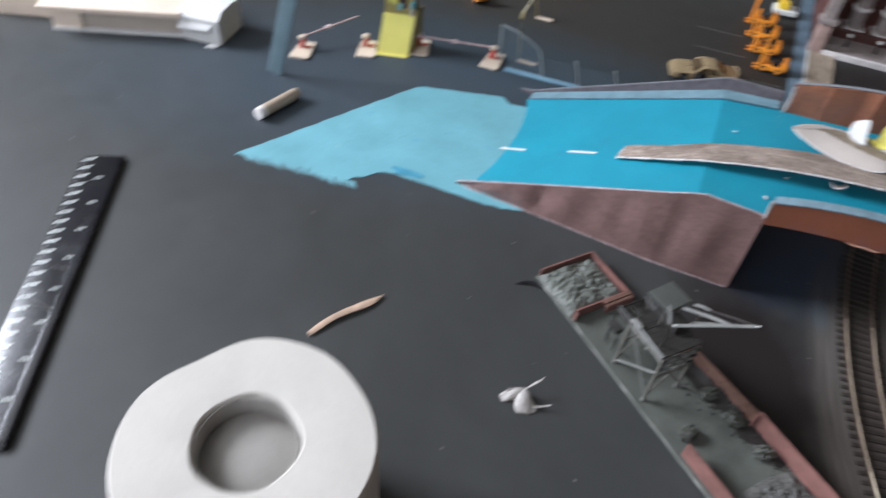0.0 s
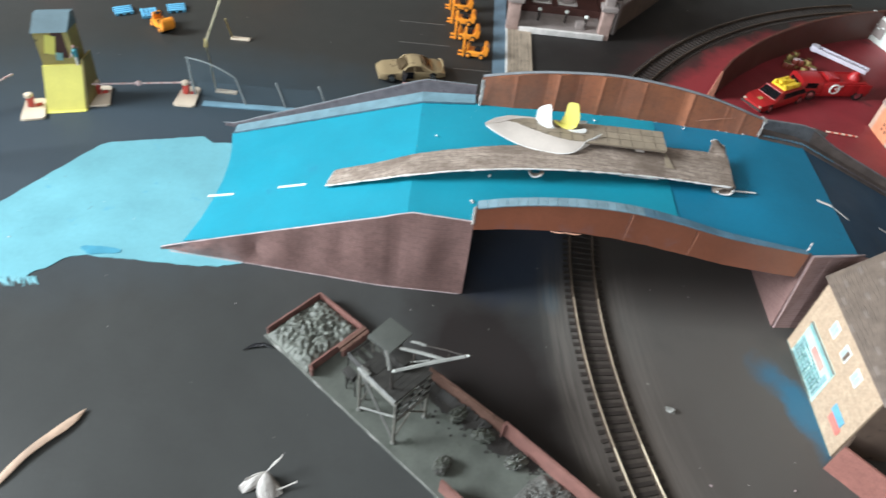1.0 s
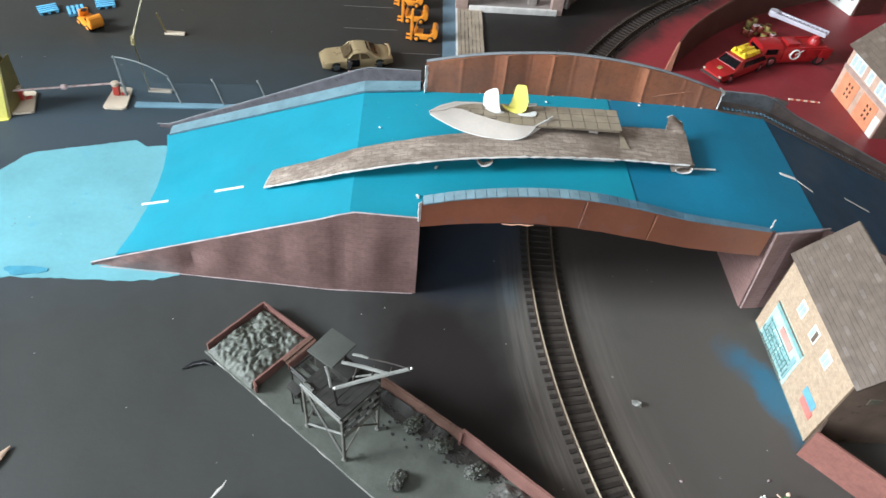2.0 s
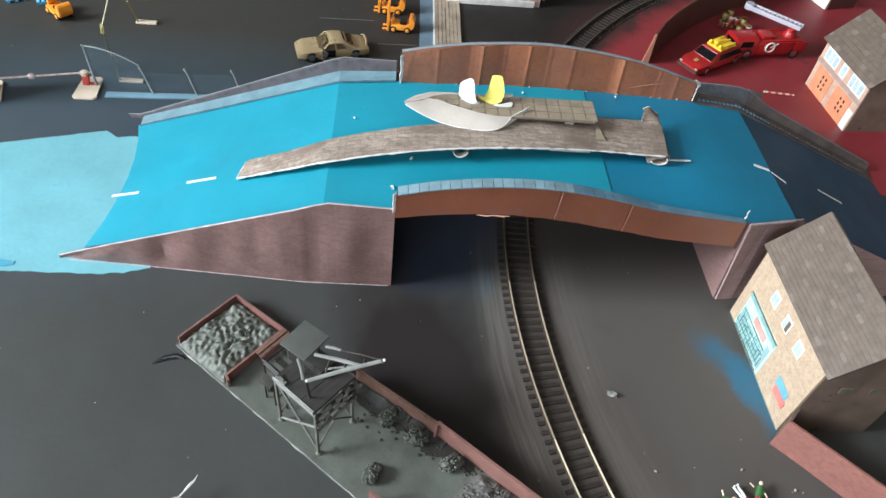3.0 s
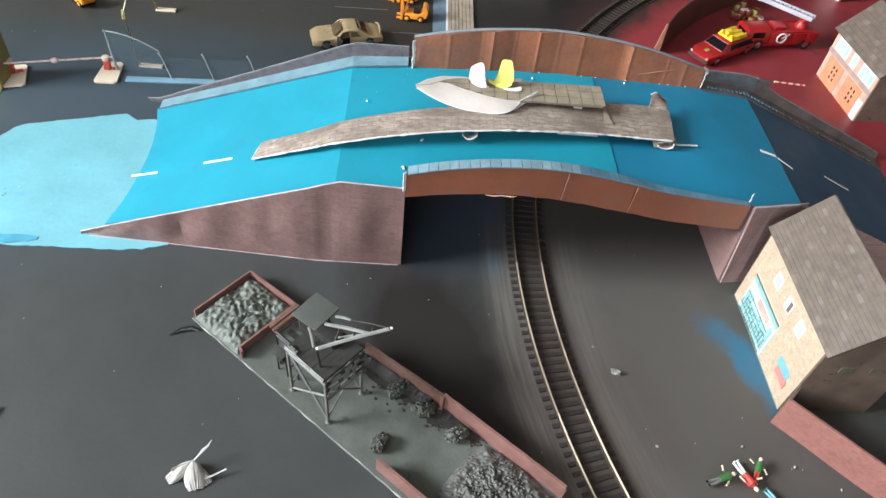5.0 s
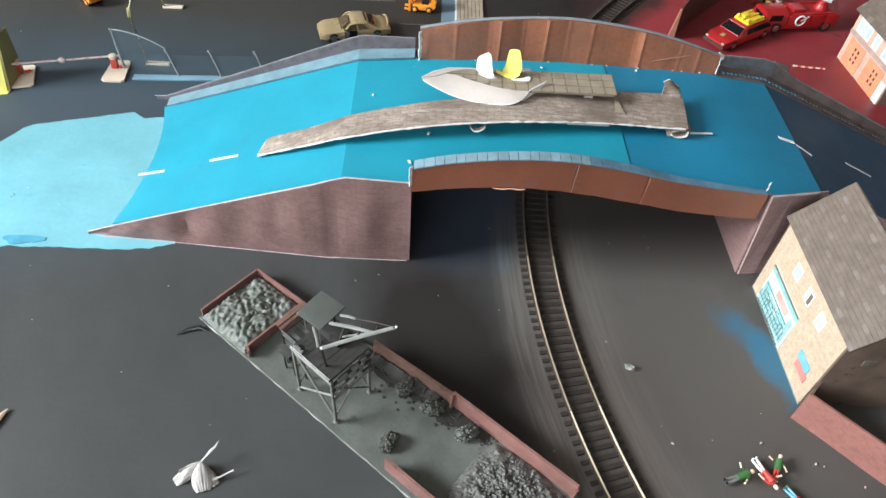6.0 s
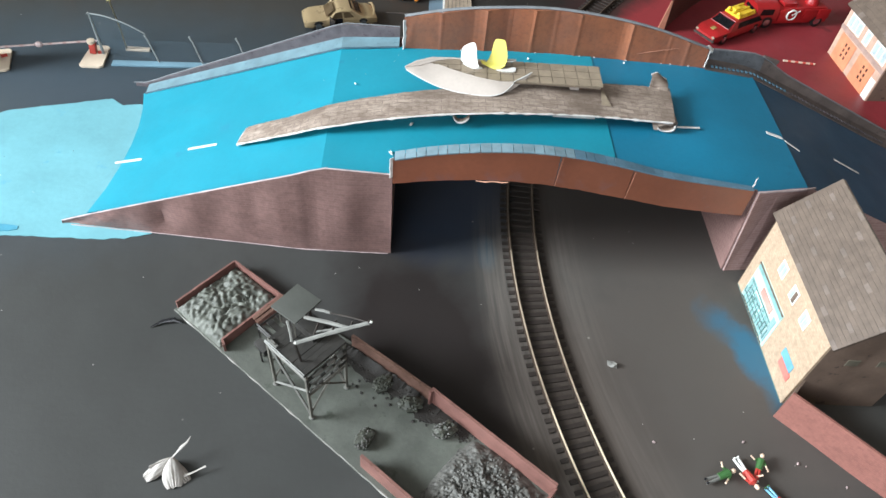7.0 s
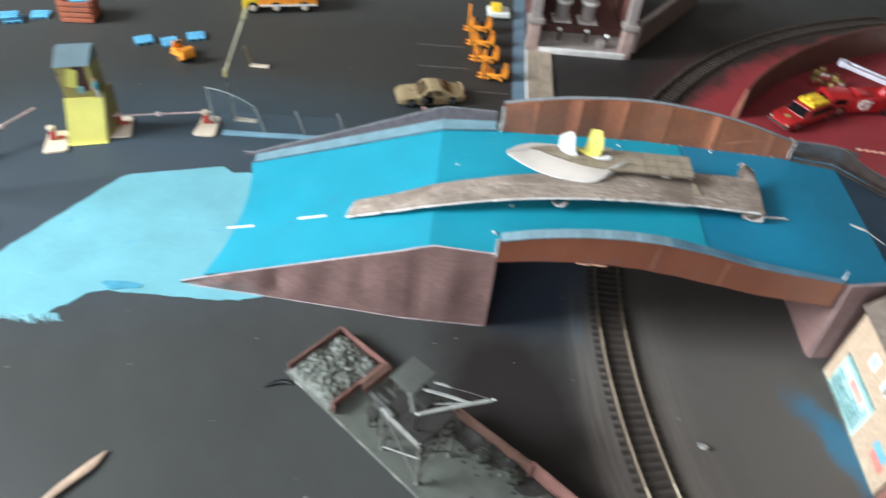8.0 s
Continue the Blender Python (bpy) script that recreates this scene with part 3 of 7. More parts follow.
painted("cyan_apron", [(-160, 7, 0.6), (-172, 3, 2), (-197, 0, 1.5), (-268, -1, 3), (-282, -6, 4), (-300, -26, 6), (-345, -30, 6), (-396, -40, 1), (-308, 122, 0.6), (-302, 127, 1), (-229, 149, 2), (-219, 142, 2), (-197, 143, 1)],
        CYAN_PAINT, "light cyan painted apron on the board with a brushed ragged edge")
painted("teal_splotch", [(-261 + 13.5 * math.cos(a) * (1 + 0.15 * math.sin(3 * a)), 5 + 4.6 * math.sin(a) * (1 + 0.2 * math.sin(2 * a + 1)), 1.6) for a in steps(0, 6.0, 15)], TEAL_SPLOT, "darker teal paint splotch on the cyan apron", 0.9)
for i in range(46):
    rr = random.Random(i)
    x = -388 + i * 2.1
    y = lerp([(-396, -38), (-345, -30), (-300, -27)], x)
    solo("brush_streak", tb([(x, y + 3 + rr.uniform(-2, 1), 0.25), (x + 3, y - 1 - rr.uniform(0, 3), 0.3), (x + rr.uniform(5, 9), y - 3 - rr.uniform(0, 5), 0.2)], [1.0, 0.7, 0.15], 6, flat=0.3),
         CYAN_PAINT, "thin dry brush streak of light cyan paint", "paint streak", group="streaks along the apron edge")

TC, TR = (655.0, 20.0), 564.5


def on_arc(a, r=TR):
    return (TC[0] - r * math.cos(radians(a)), TC[1] + r * math.sin(radians(a)))


yard = [(*on_arc(a, 497.5), 0) for a in steps(34.6, 78, 16)] + [(900, 520, 2), (900, 120, 0), (280, 120, 0), (264, 160, 0)]
painted("red_yard", yard, RED_YARD, "dull red painted yard with worn dirty edges", 0.4)

# ---- the road bridge ----
DECK = [(-206, 0.6), (-44, 64), (0, 68), (110, 71.5), (220, 68), (268, 60.5), (412, 0.6)]
FRONT = [(-206, 22), (-44, 3), (0, 3), (220, 6), (266, 17), (412, 14)]
BACK = [(-206, 156.5), (-44, 141), (0, 141), (225, 140), (270, 143), (412, 138)]


def dz(x):
    return lerp(DECK, x)


bridge = thing("road_bridge", 0, 0, 0, 0, "handmade card road bridge with bright blue deck and brick paper sides", "bridge")


def deck_sheet(xs, lift, label="", mtl=None):
    rows = []
    for x in xs:
        a, b = lerp(FRONT, x), lerp(BACK, x)
        hollow = 11 * max(0, (-150 - x) / 57)
        rows.append([(x + hollow * (1 - (k / 3 - 1) ** 2), a + (b - a) * k / 6, dz(x + hollow * (1 - (k / 3 - 1) ** 2)) + lift + 0.35 * noise.noise(Vector((x * 0.02, k, 3)))) for k in range(7)])
    return part("deck_sheet", sheet(bmesh.new(), rows, 0.5), mtl or CARD_BLUE, bridge, label, smooth=12)


deck_sheet([-207, -180, -150, -120, -90, -60, -44, -20, 0, 30, 60, 90, 120, 140], 0.8, "bright blue card sheet creased at the top of the ramp")
# these two sheets carry the slope's shade in their colour
deck_sheet([136, 160, 180, 200, 220, 246, 268.5], 0.25, "blue card sheet, coloured deeper for shade", SHADED_BLUE)
deck_sheet([266, 272, 300, 330, 360, 390, 412], -0.2, "blue card sheet on the far ramp, coloured dull slate for shade", SHADED_RAMP)


def strip_on(x0, y0, x1, y1, w, name="road_line", mtl=None, lift=1.1):
    rows = []
    for t in steps(0, 1, 3):
        x, y = x0 + (x1 - x0) * t, y0 + (y1 - y0) * t
        rows.append([(x, y - w / 2, dz(x) + lift), (x, y + w / 2, dz(x) + lift)])
    part(name, sheet(bmesh.new(), rows, 0.3), mtl or PAPER, bridge, "white paper road dash", smooth=0)


strip_on(-203, 71.5, -181, 67.5, 2.2)
strip_on(-145, 65, -123, 62, 2.2)
strip_on(188, 63, 204, 64, 1.6, lift=1.9)
strip_on(255, 71, 266, 68, 2.6, lift=1.9)
strip_on(268, 67, 279, 62, 1.5)
strip_on(316, 74, 338, 71, 1.8)

# front brick paper wall of the west ramp, with the raised parapet
WALL_TOP = [(-220, 2), (-206, 8), (-42, 73), (0, 71)]
WALL_Y = [(-221, 13), (-163, 9), (-100, 4), (-60, 0.5), (0, 0)]
rows = []
for x in steps(-220, 0, 44):
    top = lerp(WALL_TOP, x)
    wv = 0.9 * noise.noise(Vector((x * 0.05, 0, 5))) + 0.5 * noise.noise(Vector((x * 0.13, 0, 9)))
    rows.append([(x, lerp(WALL_Y, x) + wv * math.sin(math.pi * k / 8) * 3.2 + 1.4 * noise.noise(Vector((x * 0.085, 3, k * 0.1))) * math.sin(math.pi * min(1, k / 7)) * (k / 8), top * k / 8) for k in range(9)])
part("front_wall", sheet(bmesh.new(), rows, 1.0), BRICK_WALL, bridge, "wavy purple brown brick paper wall", smooth=30)
part("wall_edge", tb([(x, lerp(WALL_Y, x) + 0.4, lerp(WALL_TOP, x) + 0.3) for x in steps(-220, 0, 22)], 0.55, 6), CARD_EDGE, bridge, "pale cut card edge")
part("wall_edge", tb([(x, lerp(WALL_Y, x) - 0.9, 0.5) for x in steps(-214, -2, 30)], [0.35 + 0.3 * noise.noise(Vector((i * 0.5, 0, 0))) for i in range(31)], 5), CARD_EDGE, bridge, "pale torn lower edge")
# back parapet of the west ramp and its pavement strip
PAR_Y = [(-218, 169), (-206, 168), (-44, 155), (0, 153)]
rows = [[(x, lerp(PAR_Y, x), max(0.2, dz(x) - 6)), (x, lerp(PAR_Y, x), dz(x) + lerp([(-218, 1.5), (-190, 4.5), (-120, 8), (-44, 12.5), (0, 9.5)], x))] for x in steps(-216, -2, 24)]
part("back_parapet", sheet(bmesh.new(), rows, 1.2), PARAPET, bridge, "dull purple grey brick paper parapet", smooth=20)
part("wall_edge", tb([(x, lerp(PAR_Y, x) + 0.5, dz(x) + lerp([(-218, 1.5), (-190, 4.5), (-120, 8), (-44, 12.5), (0, 9.5)], x) + 0.3) for x in steps(-218, -2, 22)], 0.4, 6), GREY_EDGE, bridge, "pale cut card edge")
part("pavement_strip", sheet(bmesh.new(), [[(x, lerp(BACK, x), dz(x) + 1.4), (x, lerp(PAR_Y, x) - 1, dz(x) + 2.2)] for x in steps(-205, -2, 24)], 0.6), PAVEMENT, bridge, "pale blue grey printed pavement strip", smooth=0)
# dark tube drawn in place of the shadow line along the pavement card
part("kerb_gap", tb([(x, lerp(BACK, x) - 1.0, dz(x) + 1.3) for x in steps(-205, -2, 48)], [0.8 + 0.5 * noise.noise(Vector((i * 0.8, 1, 6))) for i in range(49)], 5), SHADOW_BLUE, bridge, "dark tube standing in for the shadow line under the pavement card")
# outer back wall, hidden ends and the dark inner sides of the two ramps
part("back_wall", sheet(bmesh.new(), [[(x, lerp(PAR_Y, x) + 1.4, 0), (x, lerp(PAR_Y, x) + 1.4, max(0.5, dz(x) + 1))] for x in steps(-212, 0, 12)], 1.0), BRICK_WALL, bridge, smooth=0)
part("abutment_side", bx(-0.8, 77, 33, 1.2, 148, 66), BRICK_SIDE, bridge, smooth=0)

# front arch: brown fascia under a kerb of printed blocks
ARCH_TOP = [(0, 83.5), (24, 89.5), (57, 94), (92, 94.5), (128, 89.5), (166, 81.5), (221, 75)]
ARCH_LOW = [(0, 65), (26, 69), (61, 72), (97, 70), (135, 64), (175, 57), (221, 53)]
for a, b in ((0, 98), (98, 143), (143, 221)):
    rows = []
    for x in steps(a + 0.25, b - 0.25, 12):
        lo = soft(ARCH_LOW, x) + 0.7 * noise.noise(Vector((x * 0.35, 0, 1)))
        rows.append([(x, -0.6 + 0.5 * noise.noise(Vector((x * 0.05, k, 8))), lo + (soft(ARCH_TOP, x) - lo) * k / 4) for k in range(5)])
    part("arch_fascia", sheet(bmesh.new(), rows, 1.4), FASCIA, bridge, "brown cardboard arch face with pale folds", smooth=25)
for x in (98, 143):
    part("fold", tb([(x, -1.0, soft(ARCH_LOW, x)), (x + 1.2, -1.1, soft(ARCH_TOP, x) - 1.5)], 0.12, 6), FOLD, bridge, "pale worn fold in cardboard")
k = 0
xk = 1.0
while xk < 219:
    w = 6.2 + 0.8 * math.sin(k * 2.7)
    x2 = min(xk + w, 220)
    zz, z2 = soft(ARCH_TOP, xk), soft(ARCH_TOP, x2)
    wid = 7.0 - 4.2 * max(0, (xk - 110) / 110)
    g = 0.2 if xk < 130 else 0.08
    top = [(xk + g, -1.0, zz + 0.6), (x2 - g, -1.0, z2 + 0.6), (x2 - g, wid, z2 + 0.2), (xk + g, wid, zz + 0.2)]
    part("kerb_block", slab8(bmesh.new(), top, 0.9), KERB if xk < 104 else KERB_FADED, bridge, smooth=0)
    xk, k = x2, k + 1
part("kerb_backing", sheet(bmesh.new(), [[(x, -0.4, soft(ARCH_TOP, x) - 0.6), (x, 6.0 - 3.9 * max(0, (x - 110) / 110), soft(ARCH_TOP, x) - 1.6)] for x in steps(0.5, 220, 30)], 0.5), KERB_JOINT, bridge, smooth=0)
# torn paper at the arch ends
for x, y, z0, z1 in ((-0.4, -0.6, 70, 85), (221.6, 4, 70, 81), (1.5, 139, 66, 92), (226, 138, 70, 83)):
    rows = [[(x + (i - 1) * (0.5 if x > 200 else 0.9) + 0.9 * noise.noise(Vector((z * 0.8, i, x))), y - 0.8 + i * 0.7 + 0.6 * noise.noise(Vector((z * 0.7, 4, i))), z) for i in range(3)] for z in steps(z0, z1, 8)]
    part("torn_edge", sheet(bmesh.new(), rows, 0.5), TORN, bridge, "ragged white torn paper edge", smooth=0)
part("torn_edge", tb([(50, -1.3, 71.5), (56, -1.6, 71.2), (60, -1.4, 71.8), (66, -1.6, 71.4), (70, -1.2, 71.6)], [0.2, 0.45, 0.3, 0.5, 0.15], 6), TAN_EDGE, bridge, "ragged white torn paper edge")

# back arch wall of creased cardboard with a grey top edge
WALL_A = [(1, 92), (33, 99), (65, 103), (107, 105), (150, 101), (186, 94), (226, 82)]
SEAMS = [(1, 0.0), (28, 1.0), (53, -0.3), (60, 0.9), (77, -0.9), (94, 0.9), (110, -0.5), (127, 0.7), (160, -1.1), (166, 0.5), (196, -0.3), (210, 0.6), (227, 0.0)]
rows = []
for x in sorted(steps(1.5, 225.5, 96) + [q + d for q, _ in SEAMS[1:-1] for d in (-1.5, 0.0, 1.5)]):
    fold = lerp(SEAMS, x) + sum(0.3 * max(0.0, 1 - abs(x - q) / 1.5) for q, _ in SEAMS[1:-1])
    top = soft(WALL_A, x) + 0.4 * noise.noise(Vector((x * 0.2, 3, 0)))
    rows.append([(x + 0.35 * k * noise.noise(Vector((x * 0.02, 7, 0))), 141.5 + 0.3 * noise.noise(Vector((x * 0.06, k * 0.4, 2))) - fold * (0.75 + 0.1 * k) + k * 0.5, dz(x) - 2 + (top - dz(x) + 2) * k / 4) for k in range(5)])
part("arch_wall", sheet(bmesh.new(), rows, 1.6), CARDBOARD, bridge, "creased brown cardboard parapet", smooth=30)
for q, f in SEAMS[1:-1]:
    if q not in (77, 94, 160):
        continue
    y = 140.4 - f * 0.8
    part("crease", tb([(q, y, dz(q) + 1), (q + 0.3, y + 0.7 - f * 0.2, dz(q) + 14), (q + 0.5, y + 1.6 - f * 0.35, soft(WALL_A, q) - 1.5)], 0.12, 5), FOLD, bridge, "rubbed fold in the cardboard")
part("crease", tb([(172, 140.3, dz(172) + 6), (186, 140.2, dz(186) + 10), (203, 140.6, dz(203) + 14)], [0.1, 0.24, 0.1], 5), FOLD, bridge, "slanting rubbed fold in the cardboard")
part("wall_edge", tb([(x, 143.8, soft(WALL_A, x) + 0.5) for x in steps(1.5, 225.5, 40)], 1.5, 6, flat=0.6), GREY_EDGE, bridge, "grey paper edge strip")
for q in (43, 98, 131, 142, 166, 193, 200, 214):
    part("torn_scrap", bx(q, 138.8, dz(q) + 1.2, 1.2 + 0.6 * math.sin(q), 0.3, 0.9 + 0.3 * math.cos(q), ry=25 * math.sin(q * 3), rz=12 * math.cos(q)), TORN, bridge, "scrap of torn white paper")
part("tape_tab", bx(229, 147, 79.5, 5, 5, 2.2, rz=-20, ry=25, bevel=0.4), PAPER, bridge, "folded scrap of white paper")

# east abutment and ramp sides
part("abutment_side", sheet(bmesh.new(), [[(229, y, 0), (224.4, y + 0.6, 72.5 if y < 4 else 66)] for y in (0, 3, 5, 30, 60, 100, 140)], 1.2), BRICK_SIDE, bridge, "pinkish brick paper pier side", smooth=0)
rows = [[(x, lerp([(228, -0.6), (262, 3), (412, 12)], x), 0), (x, lerp([(224, 1), (262, 14), (412, 12)], x), max(0.6, lerp([(226, 72), (268, 66), (412, 4)], x)))] for x in steps(230, 410, 16)]
rows = [[(229, -0.9, 0), (224.2, 0.3, 72.6)]] + rows
part("front_wall", sheet(bmesh.new(), rows, 1.0), PIER_BRICK_LIT, bridge, "pinkish brick paper pier front, coloured lighter as if lit", smooth=0)
part("wall_edge", tb([(224, 0, 73), (254, 6, 71.5), (268, 14, 66.5)], 0.8, 6), CARD_EDGE, bridge, "pale cut card edge")
part("wall_edge", tb([(229, -1.0, 0.5), (226.5, -0.4, 40), (224, 0.3, 73)], 0.3, 6), CARD_EDGE, bridge, "pale cut card edge")
PAR_E = [(226, 154), (275, 156), (412, 151)]
rows = [[(x, lerp(PAR_E, x), max(0.2, dz(x) - 4)), (x, lerp(PAR_E, x) + 1, dz(x) + lerp([(226, 8), (280, 13), (300, 9), (412, 7)], x))] for x in steps(228, 412, 22)]
part("back_parapet", sheet(bmesh.new(), rows[6:], 1.5), PARAPET_E, bridge, "dark grey brown brick paper parapet", smooth=20)
part("back_parapet", sheet(bmesh.new(), [[(p[0], p[1] - 0.4, p[2]), (q[0], q[1] - 0.6, q[2] + 0.6)] for p, q in rows[:7]], 1.2), PARAPET_GREY, bridge, "cool grey brick paper parapet", smooth=20)
part("wall_edge", tb([(q[0], q[1] + 0.4, q[2] + 0.4) for p, q in rows], 0.5, 6), GREY_EDGE, bridge, "worn grey cut edge")
part("back_parapet", bx(284, 158.5, 64, 14, 2.4, 9, ry=16, bevel=0.6), PARAPET_E, bridge, "dark torn paper flap")
for x in steps(234, 400, 46):
    part("kerb_block", bx(x, lerp(BACK, x) + 2.5, dz(x) + 1.9, 1.7, 2.2, 1.0, ry=math.degrees(math.atan2(dz(x) - dz(x + 2), 2)), bevel=0.0), KERB_FADED if x < 300 else PARAPET, bridge, smooth=0)
rows = [[(x, lerp(BACK, x) - 1.5, dz(x) + 0.4), (x, lerp(BACK, x) + 4, dz(x) + 1.2), (x, lerp(PAR_E, x), dz(x) + 2)] for x in steps(228, 412, 16)]
part("pavement_strip", sheet(bmesh.new(), rows, 0.8), PARAPET_E, bridge, "dark grey printed pavement strip", smooth=0)

# ---- loose stone-print footpath strip lying on the deck ----
SP_LOW = [(-104, 52.5), (-79, 48), (-46, 42.5), (3, 45.5), (33, 48.5), (63, 50.5), (101, 54), (142, 58), (170, 58.5), (190, 59)]
SP_TOP = [(-104, 71), (-74, 68), (-47, 66.5), (-13, 70), (22, 75), (63, 81), (104, 88), (141, 95), (175, 97), (190, 97)]
SP_Z = [(-104, 43.5), (-70, 59), (-45, 70), (3, 79), (63, 83), (105, 82), (150, 79), (190, 77)]
foot = thing("footpath_strip", 0, 0, 0, 0, "curved stone print card footpath with torn white edges", "card strip")
rows = []
for x in steps(-104, 186, 90):
    a, b, z = soft(SP_LOW, x), soft(SP_TOP, x), soft(SP_Z, x)
    a += 0.5 * noise.noise(Vector((x * 0.3, 2, 2)))
    rows.append([(x + (k - 3) * 0.7, a + (b - a) * k / 6, z + 0.8 * math.sin(k * math.pi / 6) + 0.5 * noise.noise(Vector((x * 0.06, k * 0.4, 1))) + 0.45 * noise.noise(Vector((x * 0.22, k * 0.7, 5)))) for k in range(7)])
part("path_card", sheet(bmesh.new(), rows, 0.7), STRIP_STONE, foot, "stone block print card")
part("torn_edge", tb([(x - 2, soft(SP_LOW, x) - 0.5, soft(SP_Z, x) - 0.2 + 0.4 * noise.noise(Vector((x * 0.5, 0, 0)))) for x in steps(-103, 184, 90)],
                     [max(0.12, 0.6 + 0.9 * noise.noise(Vector((i * 0.7, 3, 0)))) for i in range(91)], 6), TORN, foot, "ragged white torn edge")
part("torn_edge", tb([(-106, 52, 43), (-104.5, 61, 43.6), (-102.5, 69.5, 43.8)], [0.9, 0.6, 0.4], 6), TORN, foot, "ragged white torn edge")


def curl(cx, cy, cz, r, l, a0, a1):
    rows = []
    for a in steps(a0, a1, 10):
        y, z = cy + r * math.cos(radians(a)), cz + r * math.sin(radians(a))
        rows.append([(cx - l / 2, y, z), (cx + l / 2, y, z)])
    return sheet(bmesh.new(), rows, 0.5)


loop = [(36.4, 50.4, 78), (37.4, 49.4, 76.6), (39.4, 48.6, 75.2), (42, 48.4, 75.2), (44.6, 48.9, 76.4), (46.6, 49.8, 78)]
part("curled_tab", sheet(bmesh.new(), [[p, (p[0] + 0.2, p[1] + 3.5, p[2] + 0.6)] for p in loop], 0.4), STRIP_STONE, foot, "curled stone print tab")
part("torn_edge", tb(loop, [0.2, 0.4, 0.55, 0.7, 0.6, 0.3], 6), TORN, foot, "ragged white torn edge")
part("curled_tab", sheet(bmesh.new(), [[(168, 62.6, 76.6), (179, 62.2, 76.4)], [(169.4, 60.2, 74), (177, 60.4, 73.6)], [(171, 58.2, 71), (174, 58.8, 70.6)]], 0.5), STRIP_STONE, foot, "folded stone print corner")
part("tear", sheet(bmesh.new(), [[(135, 68.6, 81.0), (141.5, 67.6, 80.9)], [(135.6, 74, 81.4), (140, 73.6, 81.3)], [(136.6, 84, 81.6), (138.4, 84, 81.6)]], 0.3), SLAB, foot, "pale torn patch across the print")
ring_pts = [(178.8 + 5.8 * math.cos(radians(a)) * (1 + 0.1 * math.sin(a * 0.05)), 73.6 + 2.7 * math.sin(radians(a))) for a in steps(60, 400, 16)]
part("curled_tab", sheet(bmesh.new(), [[(x, 57.5 + 0.5 * noise.noise(Vector((x, 0, 0))), z), (x + 0.3, 60, z + 0.3), (x + 0.5, 63, z + 0.7)] for x, z in ring_pts], 0.5), STRIP_STONE, foot, "stone print tab curled into a ring")
part("torn_edge", tb([(x, 57.3, z) for x, z in ring_pts[6:]], 0.6, 6), TORN, foot, "ragged white torn edge")
part("curled_tab", curl(116, 58, 78.5, 2.4, 28, 60, -70), TORN, foot, "curled white paper tab")
rows = [[(173 + 2.6 * t + u * (13 - 2 * t), 94 + 11 * t + 1.2 * math.sin(u * 5), 77.8 + (5 + 2.2 * math.sin(u * 4 + 0.5)) * math.sin(t * 2.3) + 0.7 * noise.noise(Vector((u * 4, t * 4, 1)))) for u in steps(0, 1, 6)] for t in steps(0, 1, 8)]
part("curled_tab", sheet(bmesh.new(), rows, 0.6), STRIP_STONE, foot, "crumpled stone print end flap folded up")
part("torn_edge", tb([(p[0], p[1] + 0.2, p[2]) for p in rows[-1]], 0.5, 6), TORN, foot, "ragged white torn edge")
part("end_flap", bx(185.6, 78, 72.2, 0.8, 36, 8), STRIP_STONE, foot)
part("support", bx(60, 70, 76, 10, 8, 11), STRIP_STONE, foot)

# ---- card piece with slab print, its front curling down like a boat's side ----
boat = thing("card_boat", 0, 0, 0, 0, "slab print card cut like a boat with curling grey side", "card model")
Z_B = 88.0
outline = [(6, 87), (18, 95), (37, 100), (88, 101), (137, 102), (134, 77), (88, 78), (76, 77.5), (65, 76.5), (51, 82), (37, 88.5), (22, 93)]
part("slab_card", prism(bmesh.new(), outline, Z_B - 1.0, Z_B - 0.3), SLAB_JOINT, boat, "dark joint lines between slabs")
for i in range(13):
    for j in range(3):
        x0 = 24 + i * 8.7
        y0 = 78.3 + j * 7.9
        y1 = y0 + 7.4
        x1 = x0 + 8.2
        if x0 < 40 and j == 2:
            x0 = 30
        x1 = min(x1, 135.8)
        if j == 2 and i == 0:
            continue
        y0 = max(y0, lerp([(14, 91), (22, 92.6), (37, 88.2), (51, 81.8), (65, 76.4), (90, 76)], (x0 + x1) / 2))
        if y1 - y0 < 1:
            continue
        if x0 >= x1 - 1:
            continue
        part("slab", bx((x0 + x1) / 2, (y0 + y1) / 2, Z_B, x1 - x0, y1 - y0, 0.7, bevel=0.0), SLAB, boat, smooth=0)
HULL_UP = [(4, 86.5), (9, 89), (21, 93), (36, 86.5), (52, 80), (65, 77), (75, 77)]
HULL_DOWN = [(4, 86), (13, 81), (25, 75), (43, 69.5), (56, 67), (64, 67), (70, 70), (75, 76.4)]
rows = []
for t in steps(0, 1, 30):
    x = 4 + 71 * t
    up, low = soft(HULL_UP, x), soft(HULL_DOWN, x)
    sag = 5.5 * math.sin(math.pi * min(1, 0.02 + t * 0.98)) ** 0.7
    rows.append([(x + 0.6 * k / 6, up + (low - up) * k / 6, Z_B + 0.6 - sag * (k / 6) ** 1.6) for k in range(7)])
part("hull_side", sheet(bmesh.new(), rows, 0.6), HULL, boat, "plain pale grey board side")
part("hull_edge", tb([(r[6][0], r[6][1] - 0.2, r[6][2] - 0.3) for r in rows], 0.4, 5), PAPER, boat, "white cut edge")
part("hull_rim", tb([(r[0][0], r[0][1] + 0.1, r[0][2] + 0.1) for r in rows[9:]], 0.22, 5), HULL, boat, "pale grey cut rim")
